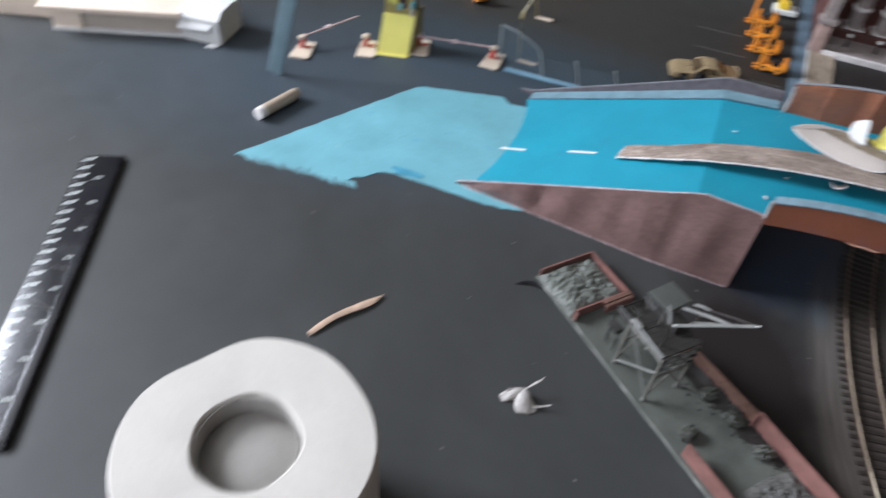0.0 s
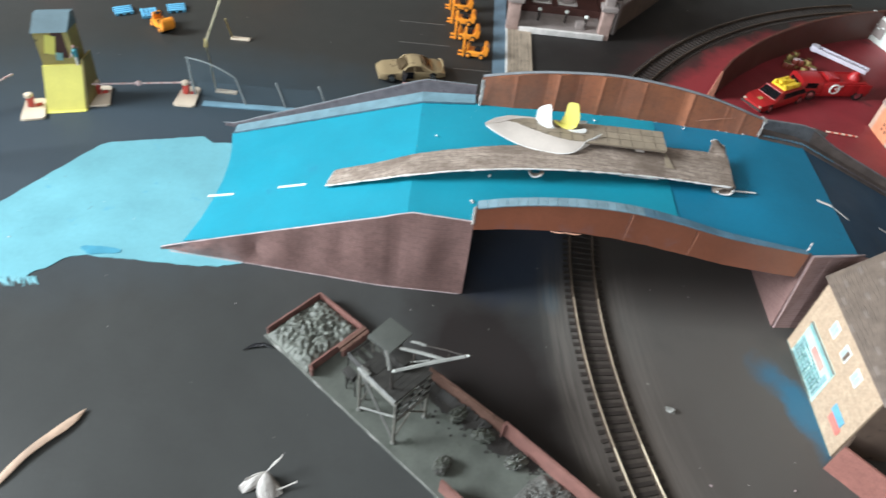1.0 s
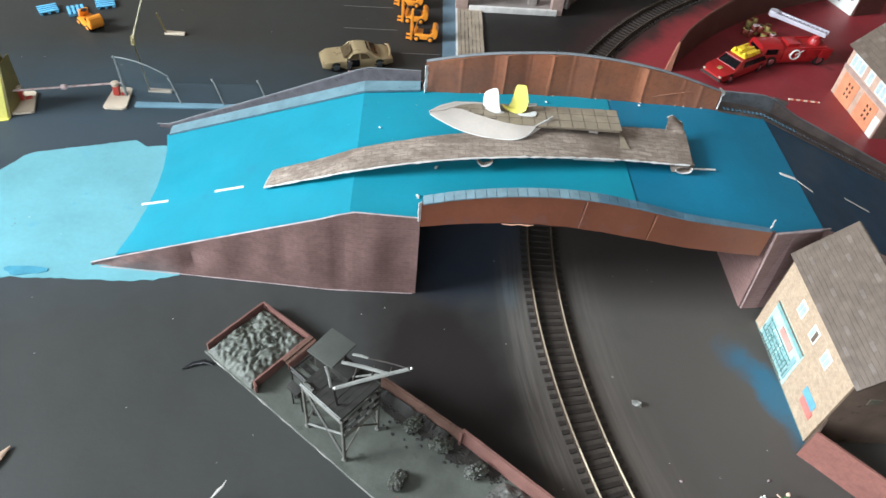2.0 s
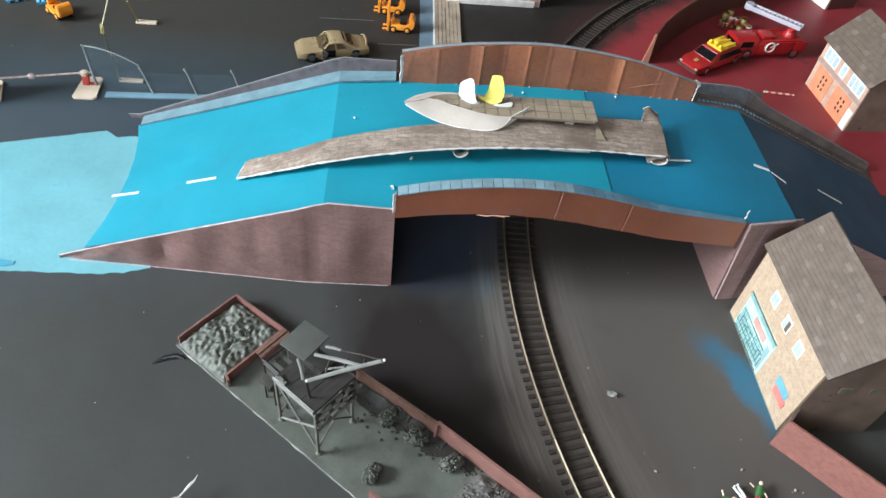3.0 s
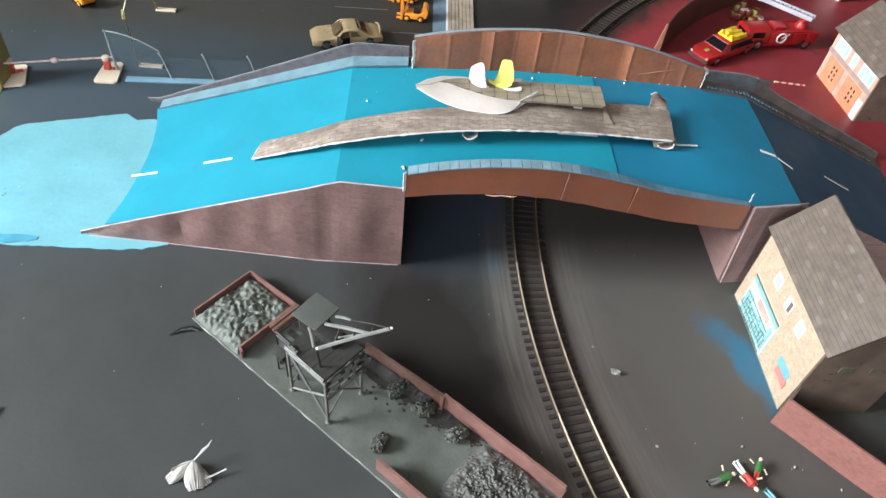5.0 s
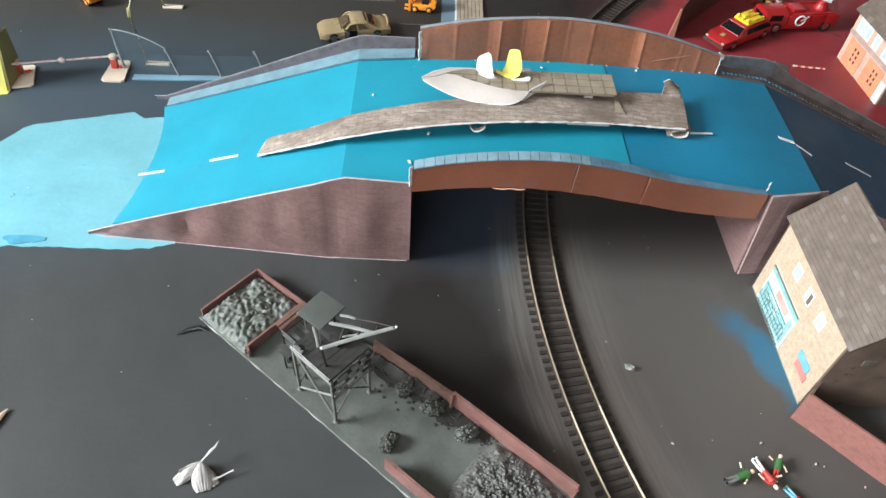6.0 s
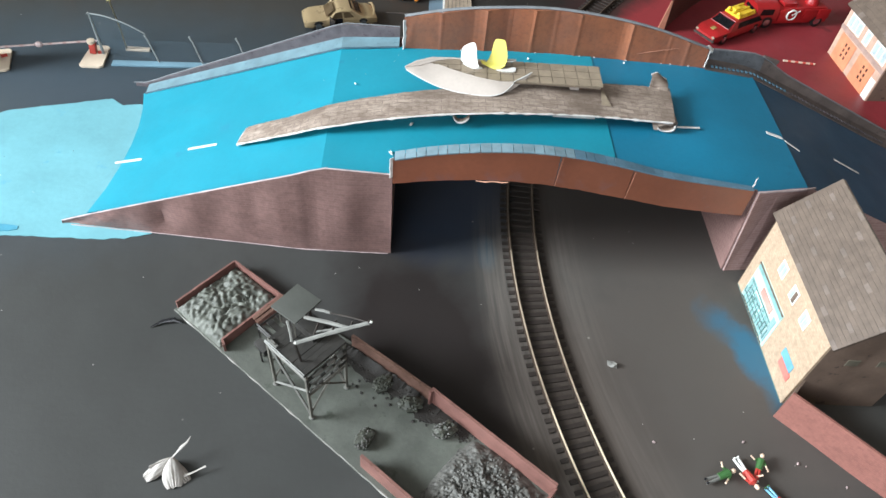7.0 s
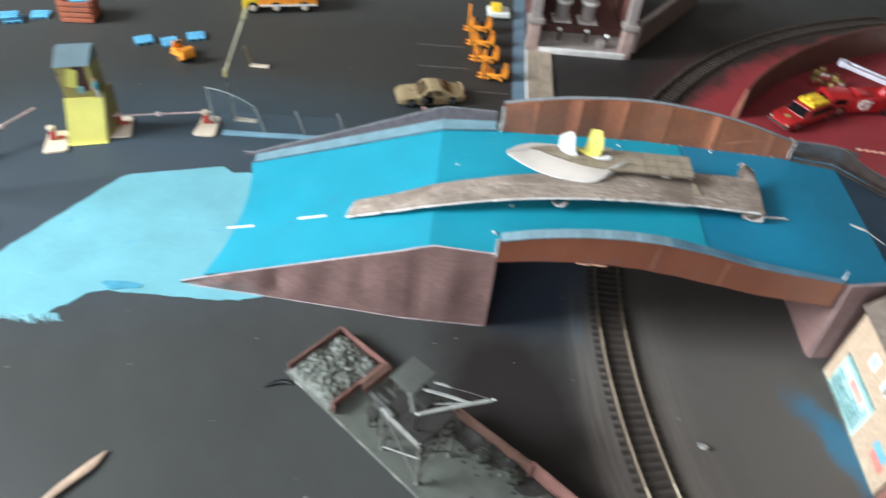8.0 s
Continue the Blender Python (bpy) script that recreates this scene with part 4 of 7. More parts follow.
fin = [[(66, 70, Z_B - 5), (75, 77.2, Z_B - 0.2)], [(73, 73, Z_B - 4.2), (79, 80, Z_B + 0.8)], [(80, 78, Z_B - 1.5), (84, 83, Z_B + 1.8)], [(87, 84, Z_B + 1.8), (88.4, 86.4, Z_B + 2.8)]]
part("stern_flap", sheet(bmesh.new(), fin, 0.6), HULL, boat, "pale grey board flap bent outwards")
part("hull_edge", tb([r[1] for r in fin], [0.3, 0.45, 0.5, 0.3], 5), PAPER, boat, "white cut edge")
for x, y in ((55.5, 67.6), (58.5, 66.8)):
    part("leg", tb([(x, y, 78.6), (x + 0.5, y + 0.3, 83.4)], 0.55, 6), PAPER, boat, "small white paper leg")
part("rim", tb([(4, 87, Z_B + 0.8), (12, 93.5, Z_B + 0.8), (22, 98.5, Z_B + 0.8), (36, 100.5, Z_B + 0.6), (50, 100.5, Z_B + 0.4)], [0.6, 1.6, 1.8, 1.0, 0.4], 6, flat=0.4), HULL, boat, "plain pale grey board rim")
part("bow_deck", sheet(bmesh.new(), [[(4, 87, Z_B + 0.9), (5, 87.2, Z_B + 0.9)], [(9, 91.2, Z_B + 0.9), (13, 89.2, Z_B + 0.9)], [(16, 96, Z_B + 0.9), (19, 92.6, Z_B + 0.9)], [(23, 99.2, Z_B + 0.8), (25, 96.4, Z_B + 0.8)], [(32, 100.8, Z_B + 0.6), (33, 99.4, Z_B + 0.6)]], 0.5), HULL, boat, "plain pale grey bow")
part("slab", prism(bmesh.new(), [(17, 92.4), (21, 94.6), (26, 97), (29.8, 98), (29.8, 94.2), (22.4, 94.2), (22.4, 92.8)], Z_B - 0.3, Z_B + 0.35), SLAB, boat, smooth=0)
part("support", bx(52, 72, 81.5, 4, 5, 5), HULL, boat)
part("support", bx(118, 88, 83.5, 6, 12, 6), HULL, boat)


def rounded(pts, n=2):
    """Cuts the corners of an outline until it is smooth."""
    for _ in range(n):
        out = []
        for p, q in zip(pts, pts[1:] + pts[:1]):
            out += [tuple(0.78 * u + 0.22 * v for u, v in zip(p, q)), tuple(0.22 * u + 0.78 * v for u, v in zip(p, q))]
        pts = out
    return pts


def card_cut(pts, t, lean=0.0, lift=0.0, turn=0.0, n=2):
    """A rounded card outline standing upright, leaning back by lean for each unit of height and turned."""
    bm = upright(bmesh.new(), rounded(pts, n), -t / 2, t / 2)
    for v in bm.verts:
        v.co.y += v.co.z * lean - turn * v.co.x
        v.co.z += lift
    return bm


def flat_cut(pts, z, t):
    return prism(bmesh.new(), rounded(pts), z, z + t)


WS = thing("paper_chair", 46.5, 93, Z_B + 0.4, 0, "small folded white paper chair on the card boat", "chair", "paper chairs")
part("backrest", card_cut([(-5.6, 0), (-5.8, 8.6), (-4.4, 11.6), (1.4, 16.2), (3.4, 15.2), (4.8, 5), (7, 0)], 0.6, 0.2, 0.4, 0.5, 1), PAPER, WS)
part("seat", sheet(bmesh.new(), [[(-4.4, 0.2, 1.6), (0, 0.6, 1.2), (4.8, 1.0, 1.6)], [(-1, -1.6, 0.7), (3, -1.2, 0.6), (7, -0.6, 0.9)], [(3, -3.4, 0.4), (6.4, -3.2, 0.3), (9.2, -2.4, 0.5)]], 0.5), PAPER, WS)
YS = thing("paper_chair", 65, 94, Z_B + 0.4, 0, "small folded yellow paper chair with white tabs", "chair", "paper chairs")
part("backrest", card_cut([(-6.8, 0.6), (-4.6, 6), (-3.2, 16), (-2.2, 17.8), (3.2, 18.4), (4.2, 17.2), (6.4, 9), (6.4, 3.6), (3.4, 0.6)], 0.6, 0.2, 0.4, 0.25, 1), YELLOW, YS)
scoop = [(-10.6, 3.4), (-8.4, 1.9), (-5, 1.0), (-1, 0.8), (3, 1.2), (5.6, 2.6)]
part("seat", sheet(bmesh.new(), [[(x, 1.0 + 0.02 * x, z + 1.8 - 0.1 * abs(x)), (x, -1.6, z), (x - 0.4, -3.6 + 0.05 * x * x, z - 0.4)] for x, z in scoop], 0.5), YELLOW, YS)
part("arm_tab", flat_cut([(4.6, 0.2), (12, 1.6), (13.6, 3), (12.6, 4.4), (5, 3.4)], 3.6, 0.5), PAPER, YS, "white paper tab")
part("arm_tab", flat_cut([(-1.6, -4.2), (6, -3.6), (12.6, 0.2), (13.2, -3.2), (11.6, -6.6), (3, -6.4)], 0.3, 0.5), PAPER, YS, "white paper tab")

# ---- house with printed walls and slate roof ----
def low_house(name, x, y, rz, width, depth, height, rise, eave, over, wallm, gablem, label, rows_n, cols_n):
    """Its front looks along its own -x."""
    h = thing(name, x, y, 0, rz, label, "model house")
    part("front_wall", bx(0.8, 0, height / 2, 1.6, width, height), wallm, h, smooth=0)
    part("back_wall", bx(depth - 0.8, 0, height / 2, 1.6, width, height), gablem, h, smooth=0)
    for s in (-1, 1):
        pts = [(1.7, 0), (depth - 1.7, 0), (depth - 1.7, height), (depth / 2, height + rise * 0.94), (1.7, height)]
        part("gable", upright(bmesh.new(), pts, s * (width / 2 - 1.6), s * width / 2), gablem, h, smooth=0)
    run = depth / 2 + eave
    L = math.hypot(run, rise * run / (depth / 2))
    ang = math.degrees(math.atan2(rise, depth / 2))
    for s in (-1, 1):
        mid = depth / 2 + s * run / 2
        zz = height + rise - (rise * run / (depth / 2)) / 2 + 0.6
        slope = part("roof", bx(mid, 0, zz, L, width + 2 * over, 1.2, ry=s * ang), TILE_BACK, h, "printed slate roof sheet", smooth=0)
        if s == 1:
            continue
        tl, tw = L / rows_n, (width + 2 * over) / cols_n
        for i in range(rows_n):
            for j in range(cols_n + (i % 2)):
                y0 = -(width / 2 + over) + (j - 0.5 * (i % 2)) * tw
                y1 = min(y0 + tw - 0.03, width / 2 + over)
                y0 = max(y0, -(width / 2 + over))
                if y1 - y0 < 0.6:
                    continue
                d = -L / 2 + (i + 0.5) * tl
                px, pz = mid + d * math.cos(radians(ang)), zz + d * math.sin(radians(ang))
                nx, nz = -math.sin(radians(ang)), math.cos(radians(ang))
                part("tile", bx(px + nx * 0.95, (y0 + y1) / 2, pz + nz * 0.95, tl * 0.97, y1 - y0, 0.5, ry=-ang - 1.6), TILE_PALE if (i * 37 + j * 61 + i * j * 13) % 9 == 0 else TILE, slope, smooth=0)
    return h


house = low_house("brick_house", 236.5, -57.5, 0, 91, 56, 63, 30, 0.9, 4.6, STUCCO, GABLE, "card model house with tan walls and printed slate roof", 16, 17)


def wall_print(parent, y, z, w, h, mtl, name, label="", t=0.5, off=0.0):
    return part(name, bx(-t / 2 - off, y, z, t, w, h), mtl, parent, label, smooth=0)


# the wide shop front, windows and a poster; y runs to the far end of the wall
shop = wall_print(house, 14.5, 18, 43, 32, TEAL_PALE, "shop_front", "pale teal printed shop front with lettering bars")
for yy, zz, w, h in ((30, 12, 9, 17), (19, 10, 10, 13), (6, 12, 12, 15), (-3, 15, 4, 20)):
    pane = part("shop_pane", bx(-0.7, yy, zz, 0.4, w, h), TEAL_PRINT, shop, smooth=0)
    for k in range(3):
        part("glazing_bar", bx(-1.0, yy - w / 2 + (k + 0.5) * w / 3, zz, 0.3, 0.35, h), PANE, pane, smooth=0)
part("fascia", bx(-0.7, 14.5, 31, 0.4, 42, 3.0), TEAL_PRINT, shop, smooth=0)
part("frame_line", bx(-0.9, 14.5, 33.6, 0.6, 43, 0.6), GABLE, shop, smooth=0)
part("sign_panel", bx(-0.9, 12, 24.4, 0.5, 17, 5.4), PINK_PRINT, shop, "pink printed sign panel", smooth=0)
br = random.Random(3)
for i in range(16):
    part("lettering_bar", bx(-1.2, 34 - i * 2.5, 4 + br.uniform(0, 14), 0.3, br.uniform(0.8, 2.0), br.uniform(0.3, 0.8)), TEAL_DARK, shop, smooth=0)
    part("lettering_bar", bx(-1.2, 33.5 - i * 2.5, 2.6 + 0.3 * (i % 2), 0.3, br.uniform(0.8, 2.2), 0.6), DARK_PRINT, shop, smooth=0)
for zz in (3.4, 7.6, 11.4, 15, 19.6):
    part("shelf_line", bx(-1.1, 16, zz, 0.3, 36 - br.uniform(0, 8), 0.35), TEAL_DARK, shop, smooth=0)
for k in range(13):
    part("shelf_line", bx(-1.1, 34 - k * 3.1 + br.uniform(-0.6, 0.6), 5.5 + br.uniform(0, 9), 0.3, 0.4, br.uniform(4, 9)), TEAL_DARK, shop, smooth=0)
for yy in (16, -3, -21):
    w1 = wall_print(house, yy, 50, 8, 10, WHITE_PRINT, "window", "white framed printed window")
    part("pane", bx(-0.7, yy - 1.8, 50, 0.4, 2.7, 7.8), PANE if yy != -3 else GABLE, w1, smooth=0)
    part("pane", bx(-0.7, yy + 1.8, 50, 0.4, 2.7, 7.8), PANE, w1, smooth=0)
wall_print(house, -31.5, 15.5, 14, 6, POSTER_PINK, "poster", "pink printed poster", off=0)
wall_print(house, -29.5, 21.8, 14, 6.2, SKY_PRINT, "poster", "light blue printed poster", off=0)
part("corner_edge", tb([(-0.1, 45.5, 0.3), (-0.1, 45.5, 62)], 0.25, 6), GABLE, house, "dark cut card edge")
part("base_line", tb([(-0.1, -45, 0.3), (-0.1, 45, 0.3)], 0.3, 6), TEAL_DARK, house, "dark cut card edge")
for xx in (20, 38):
    part("gable_window", bx(xx, -45.7, 46, 7, 0.5, 5), PANE_DULL, house, "faint printed gable window", smooth=0)

lw = thing("brick_garden_wall", 230, -111, 0, -45, "low red brown brick paper wall beside the house", "wall")
part("wall_card", sheet(bmesh.new(), [[(x, 0.3 * math.sin(x * 0.1), 0), (x, 0.6, 26)] for x in steps(0, 130, 12)], 1.4), RED_BRICK, lw, smooth=0)
part("wall_edge", tb([(0, -0.4, 0.6), (130, -0.4, 0.6)], 0.5, 6), TAN_EDGE, lw, "pale cut card edge")
part("end_return", bx(0.7, 7, 13, 1.2, 12, 26), GABLE, lw, smooth=0)

# ---- fire station ----
stn = low_house("fire_station", 414, 247, 4, 78, 56, 51, 28, 3, 4, STATION_PINK, GABLE, "card model fire station with orange doors and slate roof", 9, 13)
for yy in (19, -16):
    d = wall_print(stn, yy, 13.5, 27, 26, DOOR_ORANGE, "door", "orange printed vehicle door")
    for i in range(2):
        for j in range(3):
            part("door_window", bx(-0.65, yy - 5 + i * 5.5, 10 + j * 5.2, 0.3, 2.0, 2.8), DARK_PRINT, d, smooth=0)
wall_print(stn, -34, 10, 8, 20, WHITE_PRINT, "side_door", "pale printed side door")
for yy, w in ((22, 22), (0, 9), (-24, 22)):
    wf = wall_print(stn, yy, 40, w, 13, WHITE_PRINT, "window", "white framed printed window")
    for i in range(max(1, w // 7)):
        part("pane", bx(-0.7, yy - w / 2 + 3.8 + i * 7.1, 40, 0.4, 5.2, 10), PANE, wf, smooth=0)
wall_print(stn, 0, 30, 79, 4, STN_PINK, "string_course", "darker pink brick band", 0.4)

# ---- curved retaining wall and sign panel in the red yard ----
cw = bmesh.new()
rows = []
for a in steps(35, 74, 40):
    r = 496 + 1.0 * noise.noise(Vector((a * 0.2, 0, 0)))
    rows.append([(*on_arc(a, r), 0.4), (*on_arc(a, r - 0.6), 18), (*on_arc(a, r - 1), lerp([(33, 30), (37, 36), (74, 36)], a))])
sheet(cw, rows, 1.6)
cwt = thing("retaining_wall", 0, 0, 0, 0, "curved brown card retaining wall round the yard", "wall")
part("wall_card", cw, BROWN_CARD, cwt)
p = on_arc(34.9, 496)
part("wall_edge", upright(bmesh.new(), [(p[0] - 4, 0), (p[0] + 3, 0), (p[0] + 2.5, 33), (p[0] + 1, 33)], p[1] - 1.6, p[1] - 0.2), FOLD, cwt, "pale tan cut end", smooth=0)
part("wall_edge", tb([(*on_arc(a, 495), 36.3) for a in steps(37, 74, 30)], 0.6, 6), WORN_BROWN, cwt, "pale tan cut edge")

sg = thing("sign_panel", 494, 475, 0, 18, "white printed sign panel standing in the yard", "sign")
part("panel", bx(0, 0, 15, 2, 54, 30, ry=6), WHITE_PRINT, sg, smooth=0)
part("picture", bx(-2.2, 9, 17, 0.5, 28, 20, ry=6), STN_STONE, sg, "grey printed picture", smooth=0)
for i in range(4):
    part("lettering_bar", bx(-2.8, 18 - i * 6, 17 + (i % 2) * 3, 0.3, 4, 1.4, ry=6), WHITE_PRINT, sg, smooth=0)
ring = bmesh.new()
tube(ring, [(-2.2, -17.5 + 4.4 * math.cos(a), 20 + 4.4 * math.sin(a)) for a in steps(0, math.tau, 20)], 0.7, 6)
part("emblem", ring, DARK_PRINT, sg, "plain dark ring emblem")
part("side_panel", bx(20, -28, 12, 42, 2, 24), STN_BROWN, sg, smooth=0)

# ---- railway track ----
track = thing("railway_track", 0, 0, 0, 0, "curved model railway track with bright rails and dark sleepers", "railway track")
A0, A1 = -29.0, 74.0
GAUGE = 17.9


def rail(r, name, a0, a1, top, label):
    prof = [(u, z - 0.6) for u, z in ((-1.15, 1.6), (1.15, 1.6), (1.15, 2.1), (0.3, 2.4), (0.3, 3.4), (0.5, 3.7), (0.5, 4.2), (0.3, 4.5), (-0.3, 4.5), (-0.5, 4.2), (-0.5, 3.7), (-0.3, 3.4), (-0.3, 2.4), (-1.15, 2.1))]
    bm = bmesh.new()
    rings = []
    for a in steps(a0, a1, 90):
        rings.append([bm.verts.new((*on_arc(a, r + d), z)) for d, z in prof])
    n = len(prof)
    for u, v in zip(rings, rings[1:]):
        for k in range(n):
            f = bm.faces.new((u[k], u[(k + 1) % n], v[(k + 1) % n], v[k]))
            f.material_index = 0 if k in (5, 6, 7, 8, 9) else 1
    bm.faces.new(rings[0]), bm.faces.new(rings[-1])
    part(name, bm, [top, RAIL_SIDE], track, label)


# rail split to colour its glint near and its dimness past the bridge
DULL_FROM = -1.5
for off in (-GAUGE / 2, GAUGE / 2):
    rail(TR + off, "rail", A0, DULL_FROM - 12.0, STEEL, "worn steel rail, its bright glint put into the colour")
    rail(TR + off, "rail", DULL_FROM - 11.95, DULL_FROM, HALF_SHADED_STEEL, "worn steel rail, coloured half dull between glint and shade")
    rail(TR + off, "rail", DULL_FROM + 0.05, A1, SHADED_STEEL, "steel rail, coloured dull for the dim stretch")
tie = bmesh.new()
box(tie, 0, 0, 0.5, 29.0, 2.7, 1.0, bevel=0.2)
for s in (-1, 1):
    for d in (-1.6, 1.6):
        box(tie, s * GAUGE / 2 + d, 0, 1.25, 1.0, 1.6, 0.7)
tie_mesh = mesh_of("sleeper", tie, SLEEPER)
count = int(radians(A1 - A0) * TR / 6.0)
for i in range(count):
    a = A0 + (i + 0.5) * (A1 - A0) / count
    s = new("sleeper", tie_mesh)
    s.parent = track
    x, y = on_arc(a)
    s.matrix_basis = place(x, y, 0.05, -a)
for i in range(2):
    r = TR + (-1 if i else 1) * GAUGE / 2
    part("sleeper_web", tb([(*on_arc(a, r), 0.25) for a in steps(A0, A1, 80)], 0.3, 4), SLEEPER, track)

# ---- coal yard on its own base ----
UA = -39.5
cy = thing("coal_yard", -128, -55, 0, UA, "model coal yard base with red brown bays and a timber hoist", "model coal yard")
rng = random.Random(4)
FAR = [(0, 46.5), (45, 48), (100, 53.5), (160, 57), (245, 57)]
edge = [(u, -1.0 + 0.45 * noise.noise(Vector((u * 0.15, 0, 0)))) for u in steps(0, 244, 60)]
edge += [(u, lerp(FAR, u) + 1 + 0.4 * noise.noise(Vector((u * 0.1, 5, 0)))) for u in steps(244, 0, 30)]
part("yard_base", prism(bmesh.new(), edge, 0.1, 3.0), YARD_BASE, cy, "grey green textured base", smooth=0)
part("base_edge", tb([(u, -1.1 + 0.45 * noise.noise(Vector((u * 0.15, 0, 0))), 2.6) for u in steps(0, 244, 80)], [max(0.1, 0.3 + 0.9 * noise.noise(Vector((i * 0.31, 8, 2)))) for i in range(81)], 5), CHIPPED, cy, "pale chipped edge")


def bay_wall(x0, y0, x1, y1, h, mtl=RED_WOOD, t=2.0, h1=None, label=""):
    L = math.hypot(x1 - x0, y1 - y0)
    a = math.degrees(math.atan2(y1 - y0, x1 - x0))
    bm = bmesh.new()
    n = max(2, int(L / 5))
    pts = [(0, 0), (L, 0)] + [(L - L * k / n, (h if h1 is None else h + (h1 - h) * (1 - k / n)) + 0.35 * noise.noise(Vector((k * 0.9, L, h)))) for k in range(n + 1)]
    upright(bm, pts, -t / 2, t / 2)
    m = Matrix.Translation((x0, y0, 2.9)) @ Matrix.Rotation(radians(a), 4, "Z")
    bmesh.ops.transform(bm, matrix=m, verts=bm.verts)
    return part("bay_wall", bm, mtl, cy, label, smooth=0)


bay_wall(1, 1, 1, 45, 6.5, label="red brown brick bay wall", t=1.2)
bay_wall(1, 45.5, 47, 47, 6.5, label="red brown brick bay wall", t=1.2)
bay_wall(43, 2, 43, 46, 7.5, label="red brown brick bay wall", t=1.2)
bay_wall(48, 24, 48, 47, 5.5, t=1.6)
bay_wall(43, 2, 46.5, 0.5, 7, t=1.4)
for k in range(2):
    part("bay_plank", bx(44.6 + 2.5 * k, 35.5, 9.6 - 0.9 * k, 2.2, 23.5, 1.0, ry=8, bevel=0.15), DARK_TIMBER, cy, "orange brown plank along the bay", smooth=0)
bay_wall(98, 53, 158, 56, 11, DARK_TIMBER, h1=12, label="orange brown timber bay wall", t=1.6)
bay_wall(158, 56, 240, 56, 14, label="red brick bay wall", t=1.6)
bay_wall(157.5, 53, 157.5, 57, 14, t=1.6)
bay_wall(240, 3, 240, 56, 11, label="red brick bay wall", t=1.6)
bay_wall(154, 2.5, 240, 2.5, 12.5, label="red brick bay wall", t=1.6)


def heap(name, cx, cyy, rx, ry, h, mtl, seed, label, lumps=0.22, n=34, top=1.0, pw=1.7, square=0.5, f=1.0):
    """A mound of broken pieces."""
    bm = bmesh.new()
    vs = []
    for i in range(n + 1):
        row = []
        for j in range(n + 1):
            u, v = i / n * 2 - 1, j / n * 2 - 1
            d = max(abs(u), abs(v)) * square + (1 - square) * math.hypot(u, v)
            z = h * max(0, 1 - d**pw) ** 0.6 * top
            z += h * lumps * (noise.noise(Vector((u * 5 * f, v * 5 * f, seed))) + 0.9 * abs(noise.noise(Vector((u * 12 * f, v * 12 * f, seed + 3)))) + 0.35 * noise.noise(Vector((u * 27 * f, v * 27 * f, seed)))) * min(1.1 - 0.6 * square * d, max(0, 1.1 - d) * (1 + 4 * (square - 0.5)))
            row.append(bm.verts.new((cx + u * rx, cyy + v * ry, 2.9 + max(0, z))))
        vs.append(row)
    for a, b in zip(vs, vs[1:]):
        for j in range(n):
            bm.faces.new((a[j], a[j + 1], b[j + 1], b[j]))
    return part(name, bm, mtl, cy, label, smooth=60)


heap("rubble_mound", 22, 22.4, 20.6, 22.9, 5.2, RUBBLE, 1, "grey green rubble filling the bay", 0.85, 100, 1.0, 4, 0.9, 0.3)
heap("coal_mound", 213, 30, 26, 25.5, 4.6, COAL, 2, "grey glinting coal mound", 0.6, 80, 1.0, 2.6, 0.7)
for i in range(420):
    u, v = rng.uniform(-1, 1), rng.uniform(-1, 1)
    if math.hypot(u, v) > 0.95:
        continue
    z = 2.9 + 5.0 * max(0, 1 - math.hypot(u, v) ** 2.6) ** 0.6
    s = rng.uniform(0.6, 1.5)
    bm = blob(bmesh.new(), (0, 0, 0), (s, s * rng.uniform(0.7, 1), s * 0.8), i, 0.5, 1.2, 1)
    o = part("coal_lump", bm, COAL, cy, smooth=0)
    o.matrix_basis = place(214 + u * 24.5, 31 + v * 23.5, z + 0.2)
for i in range(24):
    u, v = rng.uniform(-1, 1), rng.uniform(-1, 1)
    s = rng.uniform(0.6, 1.5)
    o = part("rubble_lump", blob(bmesh.new(), (0, 0, 0), (s, s * 0.8, s * 0.7), i + 50, 0.5, 1.2, 1), RUBBLE, cy, smooth=0)
    o.matrix_basis = place(22.5 + u * 17, 23 + v * 18, 2.9 + 4.6 * max(0, 1 - max(abs(u), abs(v)) ** 4) + 0.4)


dust = bmesh.new()
pts = [(u, 50 - 9 * math.exp(-((u - 118) / 34) ** 2) - 6 * math.exp(-((u - 160) / 9) ** 2) + 3.0 * noise.noise(Vector((u * 0.22, 1, 4))) + 1.6 * noise.noise(Vector((u * 0.9, 2, 4)))) for u in steps(72, 186, 110)]
pts += [(u, lerp(FAR, u) - 1.2) for u in steps(186, 72, 12)]
prism(dust, pts, 2.9, 3.35)
part("coal_dust", dust, COAL_DUST, cy, "dark spilt coal dust", smooth=0)
rows = []
for u in steps(88, 165, 60):
    top = 3.2 * math.exp(-((u - 128) / 30) ** 2) + 2.6 * noise.noise(Vector((u * 0.14, 3, 1))) + 2.0 * noise.noise(Vector((u * 0.5, 3, 1)))
    rows.append([(u, lerp(FAR, u) - 2.2 - (6.5 - 1.3 * k), 2.9 + max(0.0, top) * (k / 5) ** 1.4 + 0.35 * k * noise.noise(Vector((u * 0.8, k, 2)))) for k in range(6)])
part("coal_dust", sheet(bmesh.new(), rows, 0.4), COAL_DUST, cy, "dark coal dust banked against the timber wall")
spill = bmesh.new()
for i in range(170):
    u = rng.uniform(74, 190)
    v = lerp(FAR, u) - 2 - abs(rng.gauss(0, 1)) * (5 + 4 * math.exp(-((u - 125) / 40) ** 2))
    q = rng.uniform(0.5, 1.3)
    blob(spill, (u, v, 3.2), (q, q * 0.8, q * 0.6), i, 0.6, 1.2, 1)
